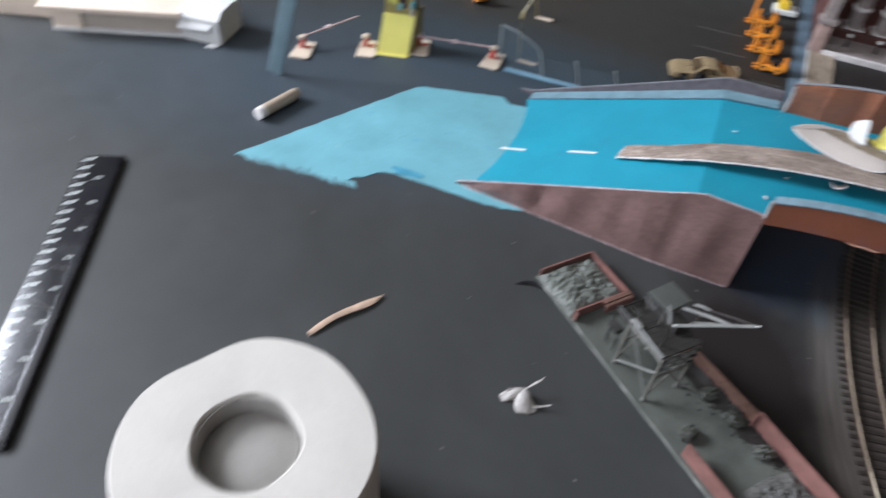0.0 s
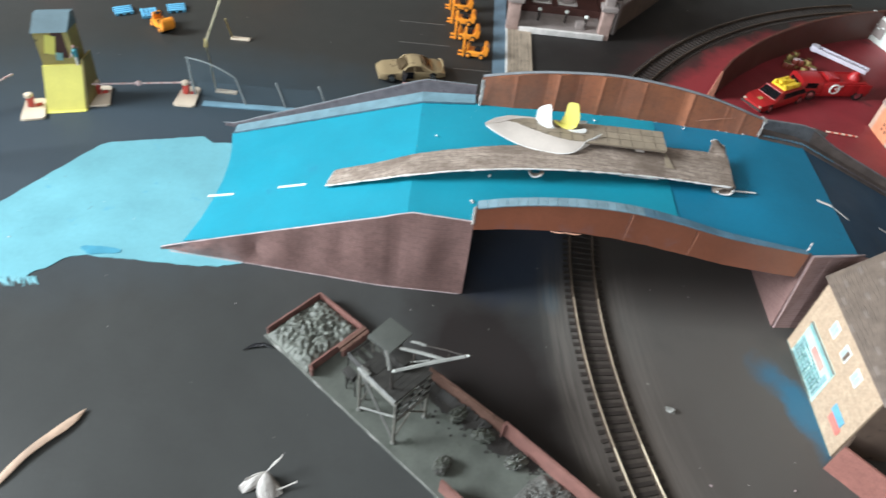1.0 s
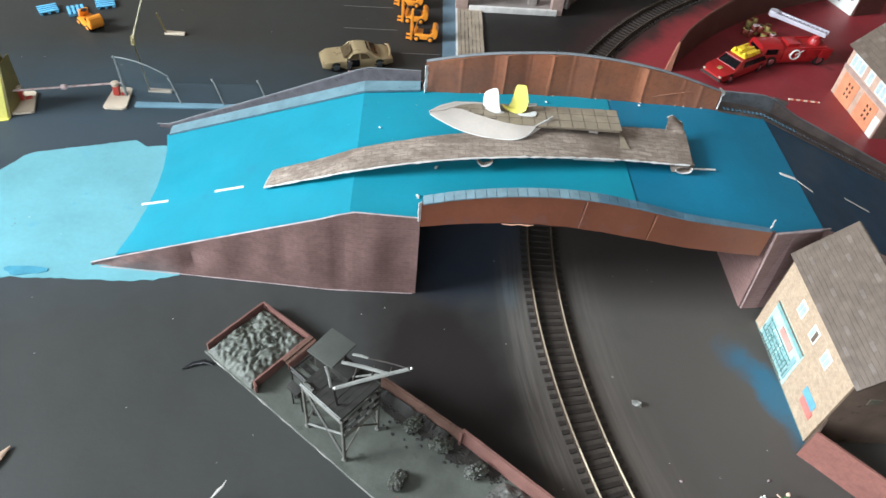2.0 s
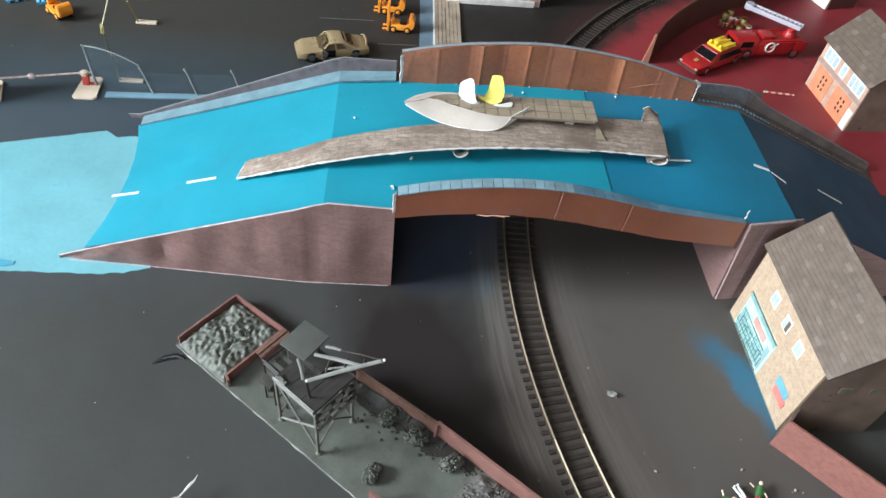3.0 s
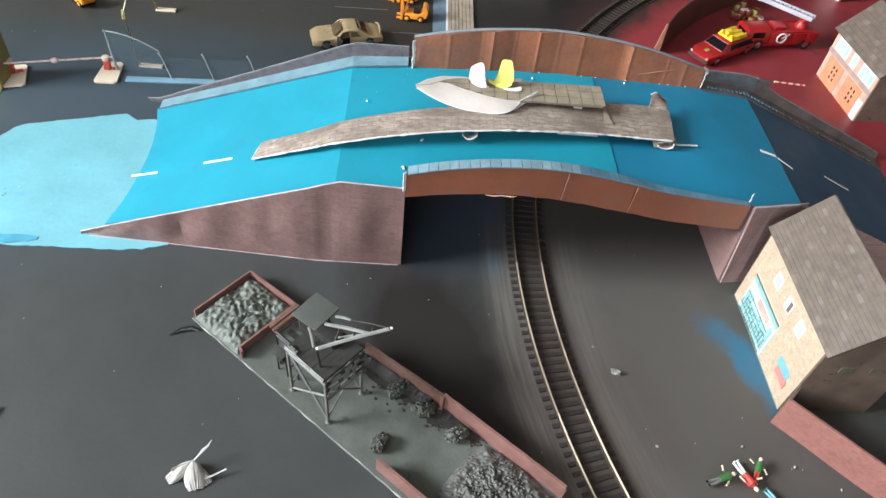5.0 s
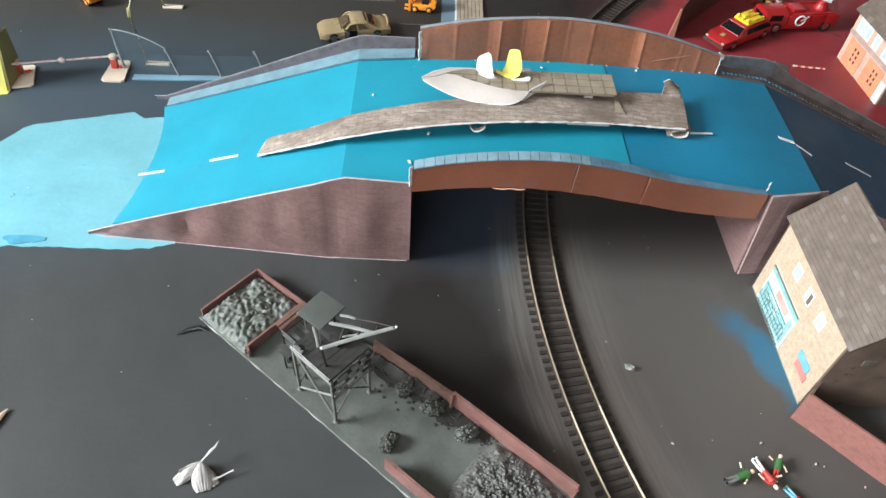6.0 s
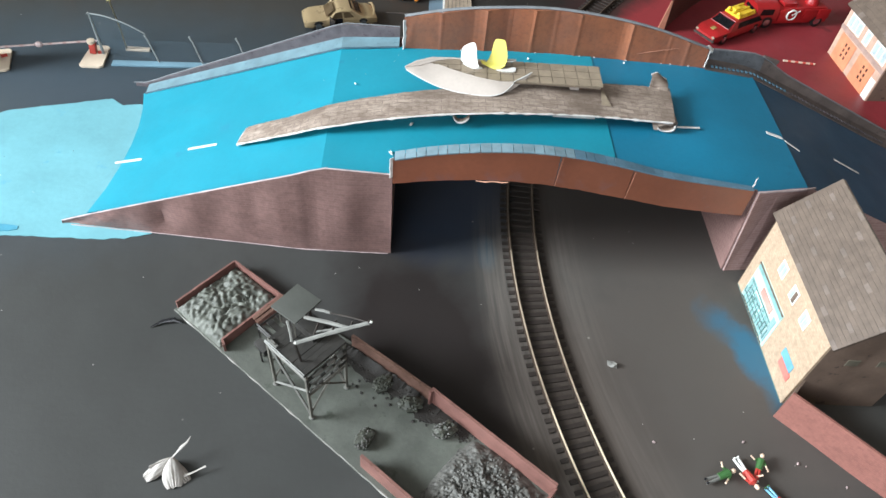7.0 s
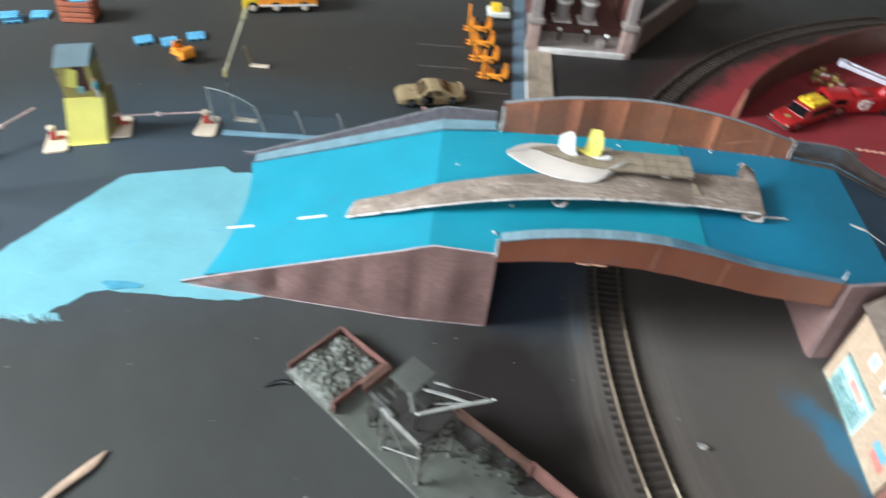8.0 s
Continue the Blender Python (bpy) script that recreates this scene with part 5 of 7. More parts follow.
part("coal_spill", spill, COAL_DUST, cy, "loose dark coal lumps", smooth=0)["kind"] = "stuff"


# sacks of coal along the timber wall
for k, (x, y, h) in enumerate(((17, -116, 9), (36, -131, 9), (1, -103, 7), (-7, -137, 8))):
    sack = thing("coal_sack", x, y, 2.9, 20 * k, "dark sack heaped over with grey coal lumps", "sack", "coal sacks")
    bm = bmesh.new()
    blob(bm, (0, 0, h * 0.35), (6.4, 4.2, h * 0.5), k, 0.5, 1.2, 3)
    part("sack", bm, CLAY, sack)
    bm = bmesh.new()
    for i in range(40):
        a, t = rng.uniform(0, 6.3), rng.uniform(0.25, 1)
        r = 5.4 * math.sqrt(max(0, 1 - t * t)) + 0.3
        q = rng.uniform(0.6, 1.15)
        blob(bm, (1.2 * r * math.cos(a), r * 0.8 * math.sin(a), 0.6 + h * 0.84 * t), (q, q * 0.8, q * 0.8), i + k, 0.7, 1.1, 1)
    part("coal", bm, CLAY if k in (0, 2) else COAL, sack, "grey coal lumps", smooth=0)

# timber hoist tower
tw = thing("hoist_tower", -39.5, -105, 3.0, UA - 2, "grey timber hoist tower with a flat roof and pale jib", "hoist tower")
HX, HY, HD = 15.2, 13.0, 44
for sx in (-1, 1):
    for sy in (-1, 1):
        part("leg", bx(sx * HX, sy * HY, HD / 2, 1.5, 1.5, HD, bevel=0.2), TIMBER, tw)
        part("foot", blob(bmesh.new(), (sx * HX, sy * HY, 0.7), (1.6, 1.6, 0.9), 3, 0.2), PALE_GREY, tw)


def brace(p, q, r=0.7, mtl=TIMBER, name="brace"):
    return part(name, tb([p, q], r, 4), mtl, tw)


for s in (-1, 1):
    brace((-HX, s * HY, 3), (HX, s * HY, 29), 0.8, PALE_GREY if s == -1 else TIMBER)
    brace((HX, s * HY, 3), (-HX, s * HY, 42), 0.8, PALE_GREY if s == -1 else TIMBER)
    brace((s * HX, -HY, 6), (s * HX, HY, 36))
    brace((s * HX, HY, 6), (s * HX, -HY, 36))
    for z in (24, 40):
        if s == 1 or z == 40:
            brace((-HX, s * HY, z), (HX, s * HY, z), 0.9)
        brace((s * HX, -HY, z), (s * HX, HY, z), 0.9)
brace((-HX, -HY - 0.8, 45), (HX, -HY - 0.8, 45), 1.1, PALE_GREY, "edge_beam")
for z, w in ((41.5, 2.6), (36, 2.0), (30.5, 1.6)):
    part("side_rail", bx(HX + 1.0, 0, z - 1.2, 0.9, 2 * HY + 2, w * 0.8), SOOTY, tw, "dark slatted side rail", smooth=0)
    for y, l in ((-8.4, 6.5), (0.6, 4.6), (6.8, 3.4)):
        part("side_board", bx(HX + 1.6, y + (z - 36) * 0.3, z + 0.03 * y, 0.9, l, w * 0.8, ry=-14), PALE_GREY, tw, "pale worn side board")
for i in range(9):
    part("deck_plank", bx(-HX + 1.8 + i * 3.4, 0, 44.8, 3.25, 2 * HY + 3, 1.4 + 0.2 * (i % 3)), SOOTY, tw, smooth=0)
part("cabin", bx(-5, 7, 48.5, 18, 10, 6, bevel=0.8), SOOTY, tw, "dark brown timber cabin")
for x in (-13.5, -9):
    part("rail_post", bx(x, -12.6, 46.5, 0.9, 0.9, 3), TIMBER, tw)
part("curb_board", bx(-10.5, -12.6, 46.2, 7, 1.6, 1.8, ry=2), PALE_GREY, tw, "pale worn edge board")
part("cabin_roof", bx(-11.6, 5.7, 61.5, 16.8, 19.4, 1.0, ry=2, rx=-2, rz=6, bevel=0.2), ROOF_GREY, tw, "flat grey felt roof")
part("roof_post", bx(-15, 9, 53, 1.6, 1.6, 17), DARK_PLASTIC, tw)
part("roof_post", bx(-6, 9, 53, 1.6, 1.6, 17), DARK_PLASTIC, tw)
brace((-18, -1, 46), (-18, -1, 61), 0.6)
brace((-5, -2, 46), (-5, -2, 61), 0.6)
# open landing on the side towards the rubble bay
for y in (-4, 2, 8, 14):
    part("deck_plank", bx(-26, y, 27 + y * 0.1, 18, 3.4, 1.2, rz=1.5 * math.sin(y)), SOOTY, tw, smooth=0)
for x, y in ((-34, -6), (-34, 15), (-18, -6), (-18, 15)):
    brace((x, y, 0.3), (x, y, 33), 0.6, SOOTY, "rail_post")
for z in (30, 33):
    brace((-34, -6, z), (-18, -6, z), 0.7, SOOTY, "hand_rail")
    brace((-34, 15, z), (-18, 15, z), 0.6, SOOTY, "hand_rail")
brace((-34, -6, 30), (-34, 15, 30), 0.7, SOOTY, "hand_rail")
part("step_box", bx(-28, -9, 20, 9, 5, 5, rx=8, bevel=0.4), SOOTY, tw, "dark wooden step")
brace((-32, -9, 0.3), (-32, -9, 20), 0.6, SOOTY, "rail_post")
brace((-24, -9, 0.3), (-24, -9, 20), 0.6, SOOTY, "rail_post")
jib = thing("crane_jib", 0, 0, 0, 0, "pale grey V shaped crane jib resting on the hoist tower", "crane jib")
TIP = (-4, -127, 98.8)
FOOT = (-40, -124, 75)
on_beam = tuple(u + (v - u) * 0.74 for u, v in zip(FOOT, TIP))
for a, b, r, mtl in ((FOOT, TIP, 1.0, PALE_GREY), ((-37, -109.5, 76), on_beam, 0.95, PALE_GREY), ((-32, -106, 78), (-24, -111, 82.5), 0.75, PALE_GREY), ((-24, -111, 82.5), TIP, 0.35, DARK_PLASTIC), ((-31, -118, 76.5), on_beam, 0.5, PALE_GREY)):
    part("beam", tb([a, tuple((u + v) / 2 + (0.6 if k == 2 else 0) for k, (u, v) in enumerate(zip(a, b))), b], [r, r * 1.1, r * 0.9], 6), mtl, jib)
for p in (TIP, FOOT):
    part("bolt", blob(bmesh.new(), (p[0] + 0.6, p[1] - 0.4, p[2] + 1.0), (0.7, 0.7, 0.7), 1, 0.1), WHITE_PRINT, jib, "small white bolt head")
for t in (0.25, 0.5, 0.75):
    p = [u + (v - u) * t for u, v in zip((-40, -124, 75), TIP)]
    q = [u + (v - u) * t for u, v in zip((-37, -110, 76), TIP)]
    part("lattice", tb([p, q], 0.5, 4), DARK_PLASTIC, jib)
part("sheave", lathe(bmesh.new(), [(0.9, -1), (1.2, -0.6), (0.8, 0), (1.2, 0.6), (0.9, 1)], 14, TIP), DARK_PLASTIC, jib)
part("mast", tb([(-40, -117, 48.6), (-40.4, -122.5, 74)], 0.7, 6), DARK_PLASTIC, jib, "dark mast")
part("mast", tb([(-45, -112, 76), (-43, -117, 75), (-41.5, -122, 73)], 0.8, 6), PALE_GREY, jib)

# ---- gold toy car ----
def car_body(L, W, H, mtl, name, parent, roof0, roof1, hood=0.5, rake=0.14):
    """A rounded saloon shell as a loft of cross sections along its length."""
    bm = bmesh.new()
    rings = []
    for i, t in enumerate(steps(0, 1, 22)):
        x = (t - 0.5) * L
        end = min(t, 1 - t)
        w = W / 2 * (0.80 + 0.20 * min(1, end / 0.10))
        belt = H * (hood + 0.08 * math.sin(t * math.pi)) * (0.82 + 0.18 * min(1, end / 0.08))
        if t < roof0:
            k = 0
        elif t < roof0 + rake:
            k = (t - roof0) / rake
        elif t < roof1:
            k = 1
        elif t < roof1 + rake * 1.2:
            k = 1 - (t - roof1) / (rake * 1.2)
        else:
            k = 0
        k = k * k * (3 - 2 * k)
        top = belt + (H - belt) * k
        z0 = H * 0.16
        rings.append([bm.verts.new((x, y, z)) for y, z in ((-w * 0.9, z0), (-w, belt * 0.55), (-w * 0.95, belt), (-w * (0.93 - 0.18 * k), belt + (top - belt) * 0.85), (-w * 0.5, top), (w * 0.5, top), (w * (0.93 - 0.18 * k), belt + (top - belt) * 0.85), (w * 0.95, belt), (w, belt * 0.55), (w * 0.9, z0))])
    for u, v in zip(rings, rings[1:]):
        for j in range(9):
            bm.faces.new((u[j], u[j + 1], v[j + 1], v[j]))
    bm.faces.new(rings[0]), bm.faces.new(rings[-1])
    for u, v in zip(rings, rings[1:]):
        bm.faces.new((u[9], u[0], v[0], v[9]))
    return part(name, bm, mtl, parent, smooth=40)


def wheels(parent, xs, w, r, hub=CHROME):
    for x in xs:
        for s in (-1, 1):
            bm = bmesh.new()
            lathe(bm, [(r * 0.6, -1.6), (r, -1.4), (r, 1.4), (r * 0.6, 1.6)], 20)
            bmesh.ops.rotate(bm, verts=bm.verts, matrix=Matrix.Rotation(radians(90), 3, "X"))
            bmesh.ops.translate(bm, verts=bm.verts, vec=(x, s * (w / 2 - 1.2), r))
            wh = part("wheel", bm, TYRE, parent, "black tyre")
            bm = bmesh.new()
            lathe(bm, [(r * 0.55, -0.3), (r * 0.6, 0.1), (r * 0.2, 0.5)], 14)
            bmesh.ops.rotate(bm, verts=bm.verts, matrix=Matrix.Rotation(radians(-90 * s), 3, "X"))
            bmesh.ops.translate(bm, verts=bm.verts, vec=(x, s * (w / 2 + 0.45), r))
            part("hub", bm, hub, wh, "silver wheel hub")


def glass_pane(parent, pts, name="window", mtl=None):
    bm = bmesh.new()
    vs = [bm.verts.new(p) for p in pts]
    f = bm.faces.new(vs)
    bmesh.ops.solidify(bm, geom=[f], thickness=0.3)
    part(name, bm, mtl or GLOSS_BLACK, parent, "dark glossy window" if mtl is None else "brownish glossy window", smooth=0)


car = thing("toy_car", -62.5, 284, 0.2, 15, "gold die-cast toy saloon with its side door open", "toy car")
car_body(67, 28, 18, TOY_GOLD, "body", car, 0.30, 0.62, 0.52, 0.2)
wheels(car, (-21, 20), 27, 5)
glass_pane(car, [(-13.5, -10, 11.9), (-13.5, 10, 11.9), (-5.5, 7.6, 17.5), (-5.5, -7.6, 17.5)], "windscreen", TAN_GLASS)
glass_pane(car, [(9.5, -7.6, 18.0), (9.5, 7.6, 18.0), (19, 9.6, 13.2), (19, -9.6, 13.2)], "rear_window", BROWN_GLASS)
for s in (-1, 1):
    glass_pane(car, [(-9, s * 13.0, 11.4), (1, s * 13.2, 11.4), (0.5, s * 11.3, 16.0), (-4.5, s * 11.3, 16.0)], mtl=TAN_GLASS)
    glass_pane(car, [(2.5, s * 13.2, 11.4), (12, s * 13.0, 11.4), (7.5, s * 11.3, 16.0), (2.2, s * 11.3, 16.0)], mtl=TAN_GLASS)
part("door", sheet(bmesh.new(), [[(-11, -13.5 - t * 8, 4), (-11 + t * 4, -13.5 - t * 9, 14)] for t in steps(0, 1, 3)], 0.8), GLOSS_BLACK, car, "open dark car door")
part("door_opening", bx(-5, -13.9, 8, 12, 0.5, 7), GLOSS_BLACK, car, "dark open doorway", smooth=0)
for s in (-1, 1):
    part("headlight", blob(bmesh.new(), (-31.6, s * 9, 7.3), (1.0, 2.4, 1.2), 0, 0), CHROME, car)
    part("sill", bx(2, s * 13.7, 3.4, 30, 0.8, 1.4, bevel=0.3), TOY_GOLD, car)
    part("window_frame", tb([(-10, s * 13.2, 11), (-5, s * 11.6, 16.2), (2, s * 11.2, 17.0), (8, s * 11.6, 16.2), (13, s * 13.2, 11)], 0.45, 6), TOY_GOLD, car)
part("bumper", bx(-32.6, 0, 5, 1.6, 22, 2.2, bevel=0.6), TOY_GOLD, car)
part("boot_lip", tb([(30, -11, 11.2), (31.6, -6, 13.4), (32, 0, 13.8), (31.6, 6, 13.4), (30, 11, 11.2)], [0.5, 1.0, 1.1, 1.0, 0.5], 8), TOY_GOLD, car)
part("door_pocket", bx(-9, -22.0, 4.2, 5, 3, 2.4, bevel=0.4), STRIPE, car, "pink scrap in the open door")

# ---- fire vehicles ----
fc = thing("fire_car", 318, 311.5, 0.4, 213, "red toy estate car with a yellow roof rack", "toy car")
car_body(73, 28, 19, TOY_RED, "body", fc, 0.05, 0.60, 0.55, 0.13)
wheels(fc, (-22, 23), 27, 5)
# front looks along the car's own +x
glass_pane(fc, [(9.6, -9.6, 18.2), (9.6, 9.6, 18.2), (17.6, 10.8, 13.2), (17.6, -10.8, 13.2)], "windscreen")
for s in (-1, 1):
    glass_pane(fc, [(-29, s * 13.4, 12.4), (7, s * 13.4, 12.4), (5, s * 11.6, 17), (-25, s * 11.6, 17)])
part("windscreen_frame", tb([(9.4, -10.2, 18.6), (9.4, 10.2, 18.6), (18, 11.4, 13), (18, -11.4, 13), (9.4, -10.2, 18.6)], 0.4, 6), TOY_RED, fc)
for s in (-1, 1):
    part("rack_ear", blob(bmesh.new(), (2.6, s * 6, 22.6), (2.4, 2.0, 2.4), 1, 0.1), TOY_YELLOW, fc, "yellow knob on the roof rack")
part("bonnet_badge", bx(26, 0, 11.3, 5, 4, 0.5, ry=6), MUSTARD, fc, "dull yellow bonnet badge")
rack = part("roof_rack", bx(-8, 0, 20, 24, 18, 2, bevel=0.5), TOY_YELLOW, fc, "yellow plastic roof rack")
for y in (-7, 0, 7):
    part("rack_bar", bx(-8, y, 21.8, 24, 2, 1.6, bevel=0.3), TOY_YELLOW, rack)
part("roof_load", bx(-4, -3, 22.5, 9, 6, 3, bevel=0.6), TOY_YELLOW, rack)
part("bumper", bx(36.6, 0, 5.2, 2, 25, 2.4, bevel=0.5), DARK_PLASTIC, fc, "dull dark bumper")
for s in (-1, 1):
    part("headlight", blob(bmesh.new(), (36.2, s * 10, 8.5), (0.9, 1.9, 1.3), 0, 0), STUB_WOOD, fc)

ft = thing("fire_engine", 386, 341, 0.4, 190, "red toy fire engine with a silver ladder", "toy fire engine")
part("chassis", bx(2, 0, 6, 80, 22, 5, bevel=0.8), TOY_RED, ft)
part("cab", along_x(bmesh.new(), rounded([(-12.5, 5), (-12.8, 14), (-10.5, 23), (10.5, 23), (12.8, 14), (12.5, 5)]), 20, 44), TOY_RED, ft)
glass_pane(ft, [(44.3, -9.5, 14), (44.3, 9.5, 14), (43.8, 9, 20), (43.8, -9, 20)], "windscreen")
for s in (-1, 1):
    glass_pane(ft, [(26, s * 12.7, 14), (40, s * 12.7, 14), (39, s * 12.4, 20), (26, s * 12.4, 20)])
part("body", bx(-8, 0, 12.5, 54, 26, 13, bevel=3.0), TOY_RED, ft)
part("deck_rail", bx(-8, 11, 19, 46, 1.6, 2, bevel=0.6), TOY_RED, ft)
part("deck_rail", bx(-8, -11, 19, 46, 1.6, 2, bevel=0.6), TOY_RED, ft)
part("hose_box", bx(6, 0, 20, 14, 14, 5, bevel=1.0), TOY_RED, ft)
for x in (-30, -14, 2):
    part("locker", bx(x, 13.4, 14, 13, 0.6, 10, bevel=0.2), TOY_RED, ft)
wheels(ft, (-26, 30), 26, 6)
em = bmesh.new()
tube(em, [(6 + 5 * math.cos(a), 13.9, 14 + 5 * math.sin(a)) for a in steps(0, math.tau, 24)], 0.8, 6)
part("emblem", em, WHITE_PRINT, ft, "plain white ring emblem")
part("emblem_bar", bx(2, 13.9, 16, 9, 0.6, 1.3, ry=30), WHITE_PRINT, ft, "plain white bar")
part("ladder_base", lathe(bmesh.new(), [(7, 0), (7, 3), (5, 6), (4, 9)], 18, (-22, 0, 18)), TOY_RED, ft)
ld = thing("ladder", 391, 357, 33, -43, "silver plastic extending ladder over the fire engine", "ladder")
for s in (-1, 1):
    part("stile", bx(0, s * 4, 0, 58, 1.8, 4.5, bevel=0.4), SILVER, ld)
for x in steps(-26, 26, 11):
    part("rung", tb([(x, -4, 0.6), (x, 4, 0.6)], 0.9, 6), SILVER, ld)
part("tip", lathe(bmesh.new(), [(4.6, -3), (4.9, -2), (4.9, 2), (4.6, 3)], 18, (-29, 0, 0)), SILVER, ld)
part("ladder_foot", tb([(24, 0, -1), (20, 0, -9)], 2.6, 8), TOY_RED, ld)

rng = random.Random(9)
for i in range(19):
    x, y = 367 + rng.uniform(-18, 18), 394 + rng.uniform(-16, 18)
    z = 0.5 if i < 12 else 6
    if i >= 12:
        x, y = 367 + (x - 367) * 0.6, 396 + (y - 396) * 0.6
    b = thing("toy_barrel", x, y, z, rng.uniform(0, 180), "tiny toy barrel with gold and red bands", "barrel", "pile of toy barrels")
    part("barrel", lathe(bmesh.new(), [(2.2, 0), (2.8, 2), (2.9, 3.2), (2.7, 4.6), (2.2, 6)], 12), (MUSTARD, BARREL_BROWN, BARREL_BROWN)[i % 3], b)
    b.scale = (1.3, 1.3, 1.2)
    part("lid", lathe(bmesh.new(), [(2.3, 5.8), (2.3, 6.4)], 12), (BARREL_BROWN, ARM, MUSTARD)[i % 3], b)

bar = thing("striped_bar", 374, 262.5, 1.6, -6, "short cream and red striped bar lying in the yard", "striped bar")
part("bar", tb([(-15, 0, 0), (15, 0, 0)], 1.0, 8), BARRIER_BASE, bar)
for k in range(4):
    part("stripe", tb([(-11 + k * 7, 0, 0), (-8 + k * 7, 0, 0)], 1.15, 8), BARRIER_RED, bar, "red stripe")

# ---- forklifts and pallets ----
def forklift(x, y, rz, label, masted=True):
    f = thing("toy_forklift", x, y, 0.2, rz, label, "toy forklift", "toy forklifts")
    part("body", bx(-2.5, 0, 4.2, 16, 11, 4.2, bevel=1.2), TOY_ORANGE, f)
    bm = bmesh.new()
    upright(bm, [(-11.6, 2.6), (-13.4, 5), (-14, 10), (-12.6, 13), (-9.6, 13.6), (-9.0, 11.6), (-10.6, 9.6), (-9.8, 7.6), (-6, 6), (-5.4, 2.6)], -5.2, 5.2)
    bmesh.ops.bevel(bm, geom=bm.edges[:], offset=0.6, segments=2, affect="EDGES")
    part("counterweight", bm, TOY_ORANGE, f)
    part("seat", bx(-4.5, 0, 7.2, 6, 7, 2.0, bevel=0.7), GLOSS_BLACK, f, "black seat")
    part("dashboard", bx(4.4, 0, 9, 2.0, 7, 7, ry=-14, bevel=0.6), TOY_ORANGE, f)
    part("steering_wheel", lathe(bmesh.new(), [(2.2, 0), (2.4, 0.4), (1.4, 0.6)], 14, (2.2, 0, 12)), GLOSS_BLACK, f)
    if masted:
        part("mast", bx(8, -4.2, 12, 2, 1.6, 23, bevel=0.3), TOY_ORANGE, f)
        part("mast", bx(8, 4.2, 12, 2, 1.6, 23, bevel=0.3), TOY_ORANGE, f)
        for z in (4, 13, 22.5):
            part("mast_bar", bx(8, 0, z, 1.6, 8, 1.6), TOY_ORANGE, f)
        for s in (-1, 1):
            part("fork", bx(10.5, s * 3, 1.4, 4, 1.8, 0.9), TOY_ORANGE, f)
    wheels(f, (-8, 3.5), 11, 2.7, TOY_ORANGE)
    f.scale = (1.22, 1.22, 1.22)
    return f


FL = "orange die-cast toy forklift parked in a row"
forklift(-1, 336, 176, FL)
forklift(-11, 371, 178, FL)
forklift(-16, 405, 176, FL)
forklift(-20, 438, 180, FL)
lone = forklift(-325, 323, 137, "orange die-cast toy forklift beside light blue pallets", False)
lone.scale = (1.4, 1.3, 1.15)


def pallet(x, y, z, rz, label="light blue plastic toy pallet on the board"):
    p = thing("toy_pallet", x, y, z, rz, label, "toy pallet", "light blue toy pallets")
    for k in range(4):
        part("slat", bx(0, -6.3 + k * 4.2, 2.6, 18, 2.6, 1.0, bevel=0.2), TOY_BLUE, p)
    for xx in (-8, 0, 8):
        part("bearer", bx(xx * 0.9, 0, 1.1, 2.4, 15.4, 2.0), TOY_BLUE, p)


pallet(-372, 344, 0.2, 32)
pallet(-345, 345, 0.2, 118)
pallet(-322, 362, 0.2, 24)
for i, (x, y, z, r) in enumerate(((-520, 362, 0.2, 20), (-498, 377, 0.2, 15), (-545, 352, 0.2, 28), (-524, 362, 4.0, 24))):
    pallet(x, y, z, r)
crate = thing("toy_crate", -455, 383, 0.2, 6, "red brown slatted toy crate filled with light blue pieces", "crate")
for z in (3, 9, 15, 21):
    for s in (-1, 1):
        part("slat", bx(0, s * 13, z, 34, 1.6, 4.6, bevel=0.3), TOY_BROWN, crate)
        part("slat", bx(s * 16.2, 0, z, 1.6, 24.4, 4.6, bevel=0.3), TOY_BROWN, crate)
part("floor", bx(0, 0, 0.8, 30, 24, 1.4), TOY_BROWN, crate)
for s in (-1, 1):
    for k in (-1, 1):
        part("corner_post", bx(s * 14, k * 11, 12, 2.4, 2.4, 23), TOY_BROWN, crate)
part("contents", bx(2, 2, 15, 20, 16, 14, rz=14, bevel=0.6), TOY_BLUE, crate, "light blue plastic pieces")

# painted parking lines
for y, x0, x1 in ((347, -80, -26), (393, -84, -32), (305, -20, 18)):
    solo("parking_line", bx((x0 + x1) / 2, y + 2, 0.15, x1 - x0, 0.6, 0.25, rz=2), LINE_GREY, "thin pale painted parking line", "line", "structure", smooth=0)

# ---- kiosk with barriers ----
ks = thing("kiosk", -353, 163, 0, 17, "yellow card gatehouse kiosk with grey blue roof", "kiosk")


def skew(bm):
    """The kiosk's sides run square to the board, not to its front."""
    for v in bm.verts:
        v.co.x += 0.3 * v.co.y
    return bm


part("base_block", skew(along_x(bmesh.new(), [(0, 0.6), (28, 0.6), (30, 37), (14, 37)], -15.2, 15.4)), YELLOW, ks, smooth=0)
part("side_panel", skew(along_x(bmesh.new(), [(1.5, 0.6), (28.5, 0.6), (30.5, 41), (15, 41)], 15.5, 17.0)), MUSTARD, ks, "dull yellow side panel", smooth=0)
part("floor_card", skew(bx(0, 13, 0.4, 33, 31, 0.7, bevel=0.2)), YELLOW, ks)
booth = part("booth", skew(along_x(bmesh.new(), [(15, 37.1), (30, 37.1), (30, 68), (14.5, 68)], -14.5, 12.0)), MUSTARD, ks, "dull yellow upper booth", smooth=0)
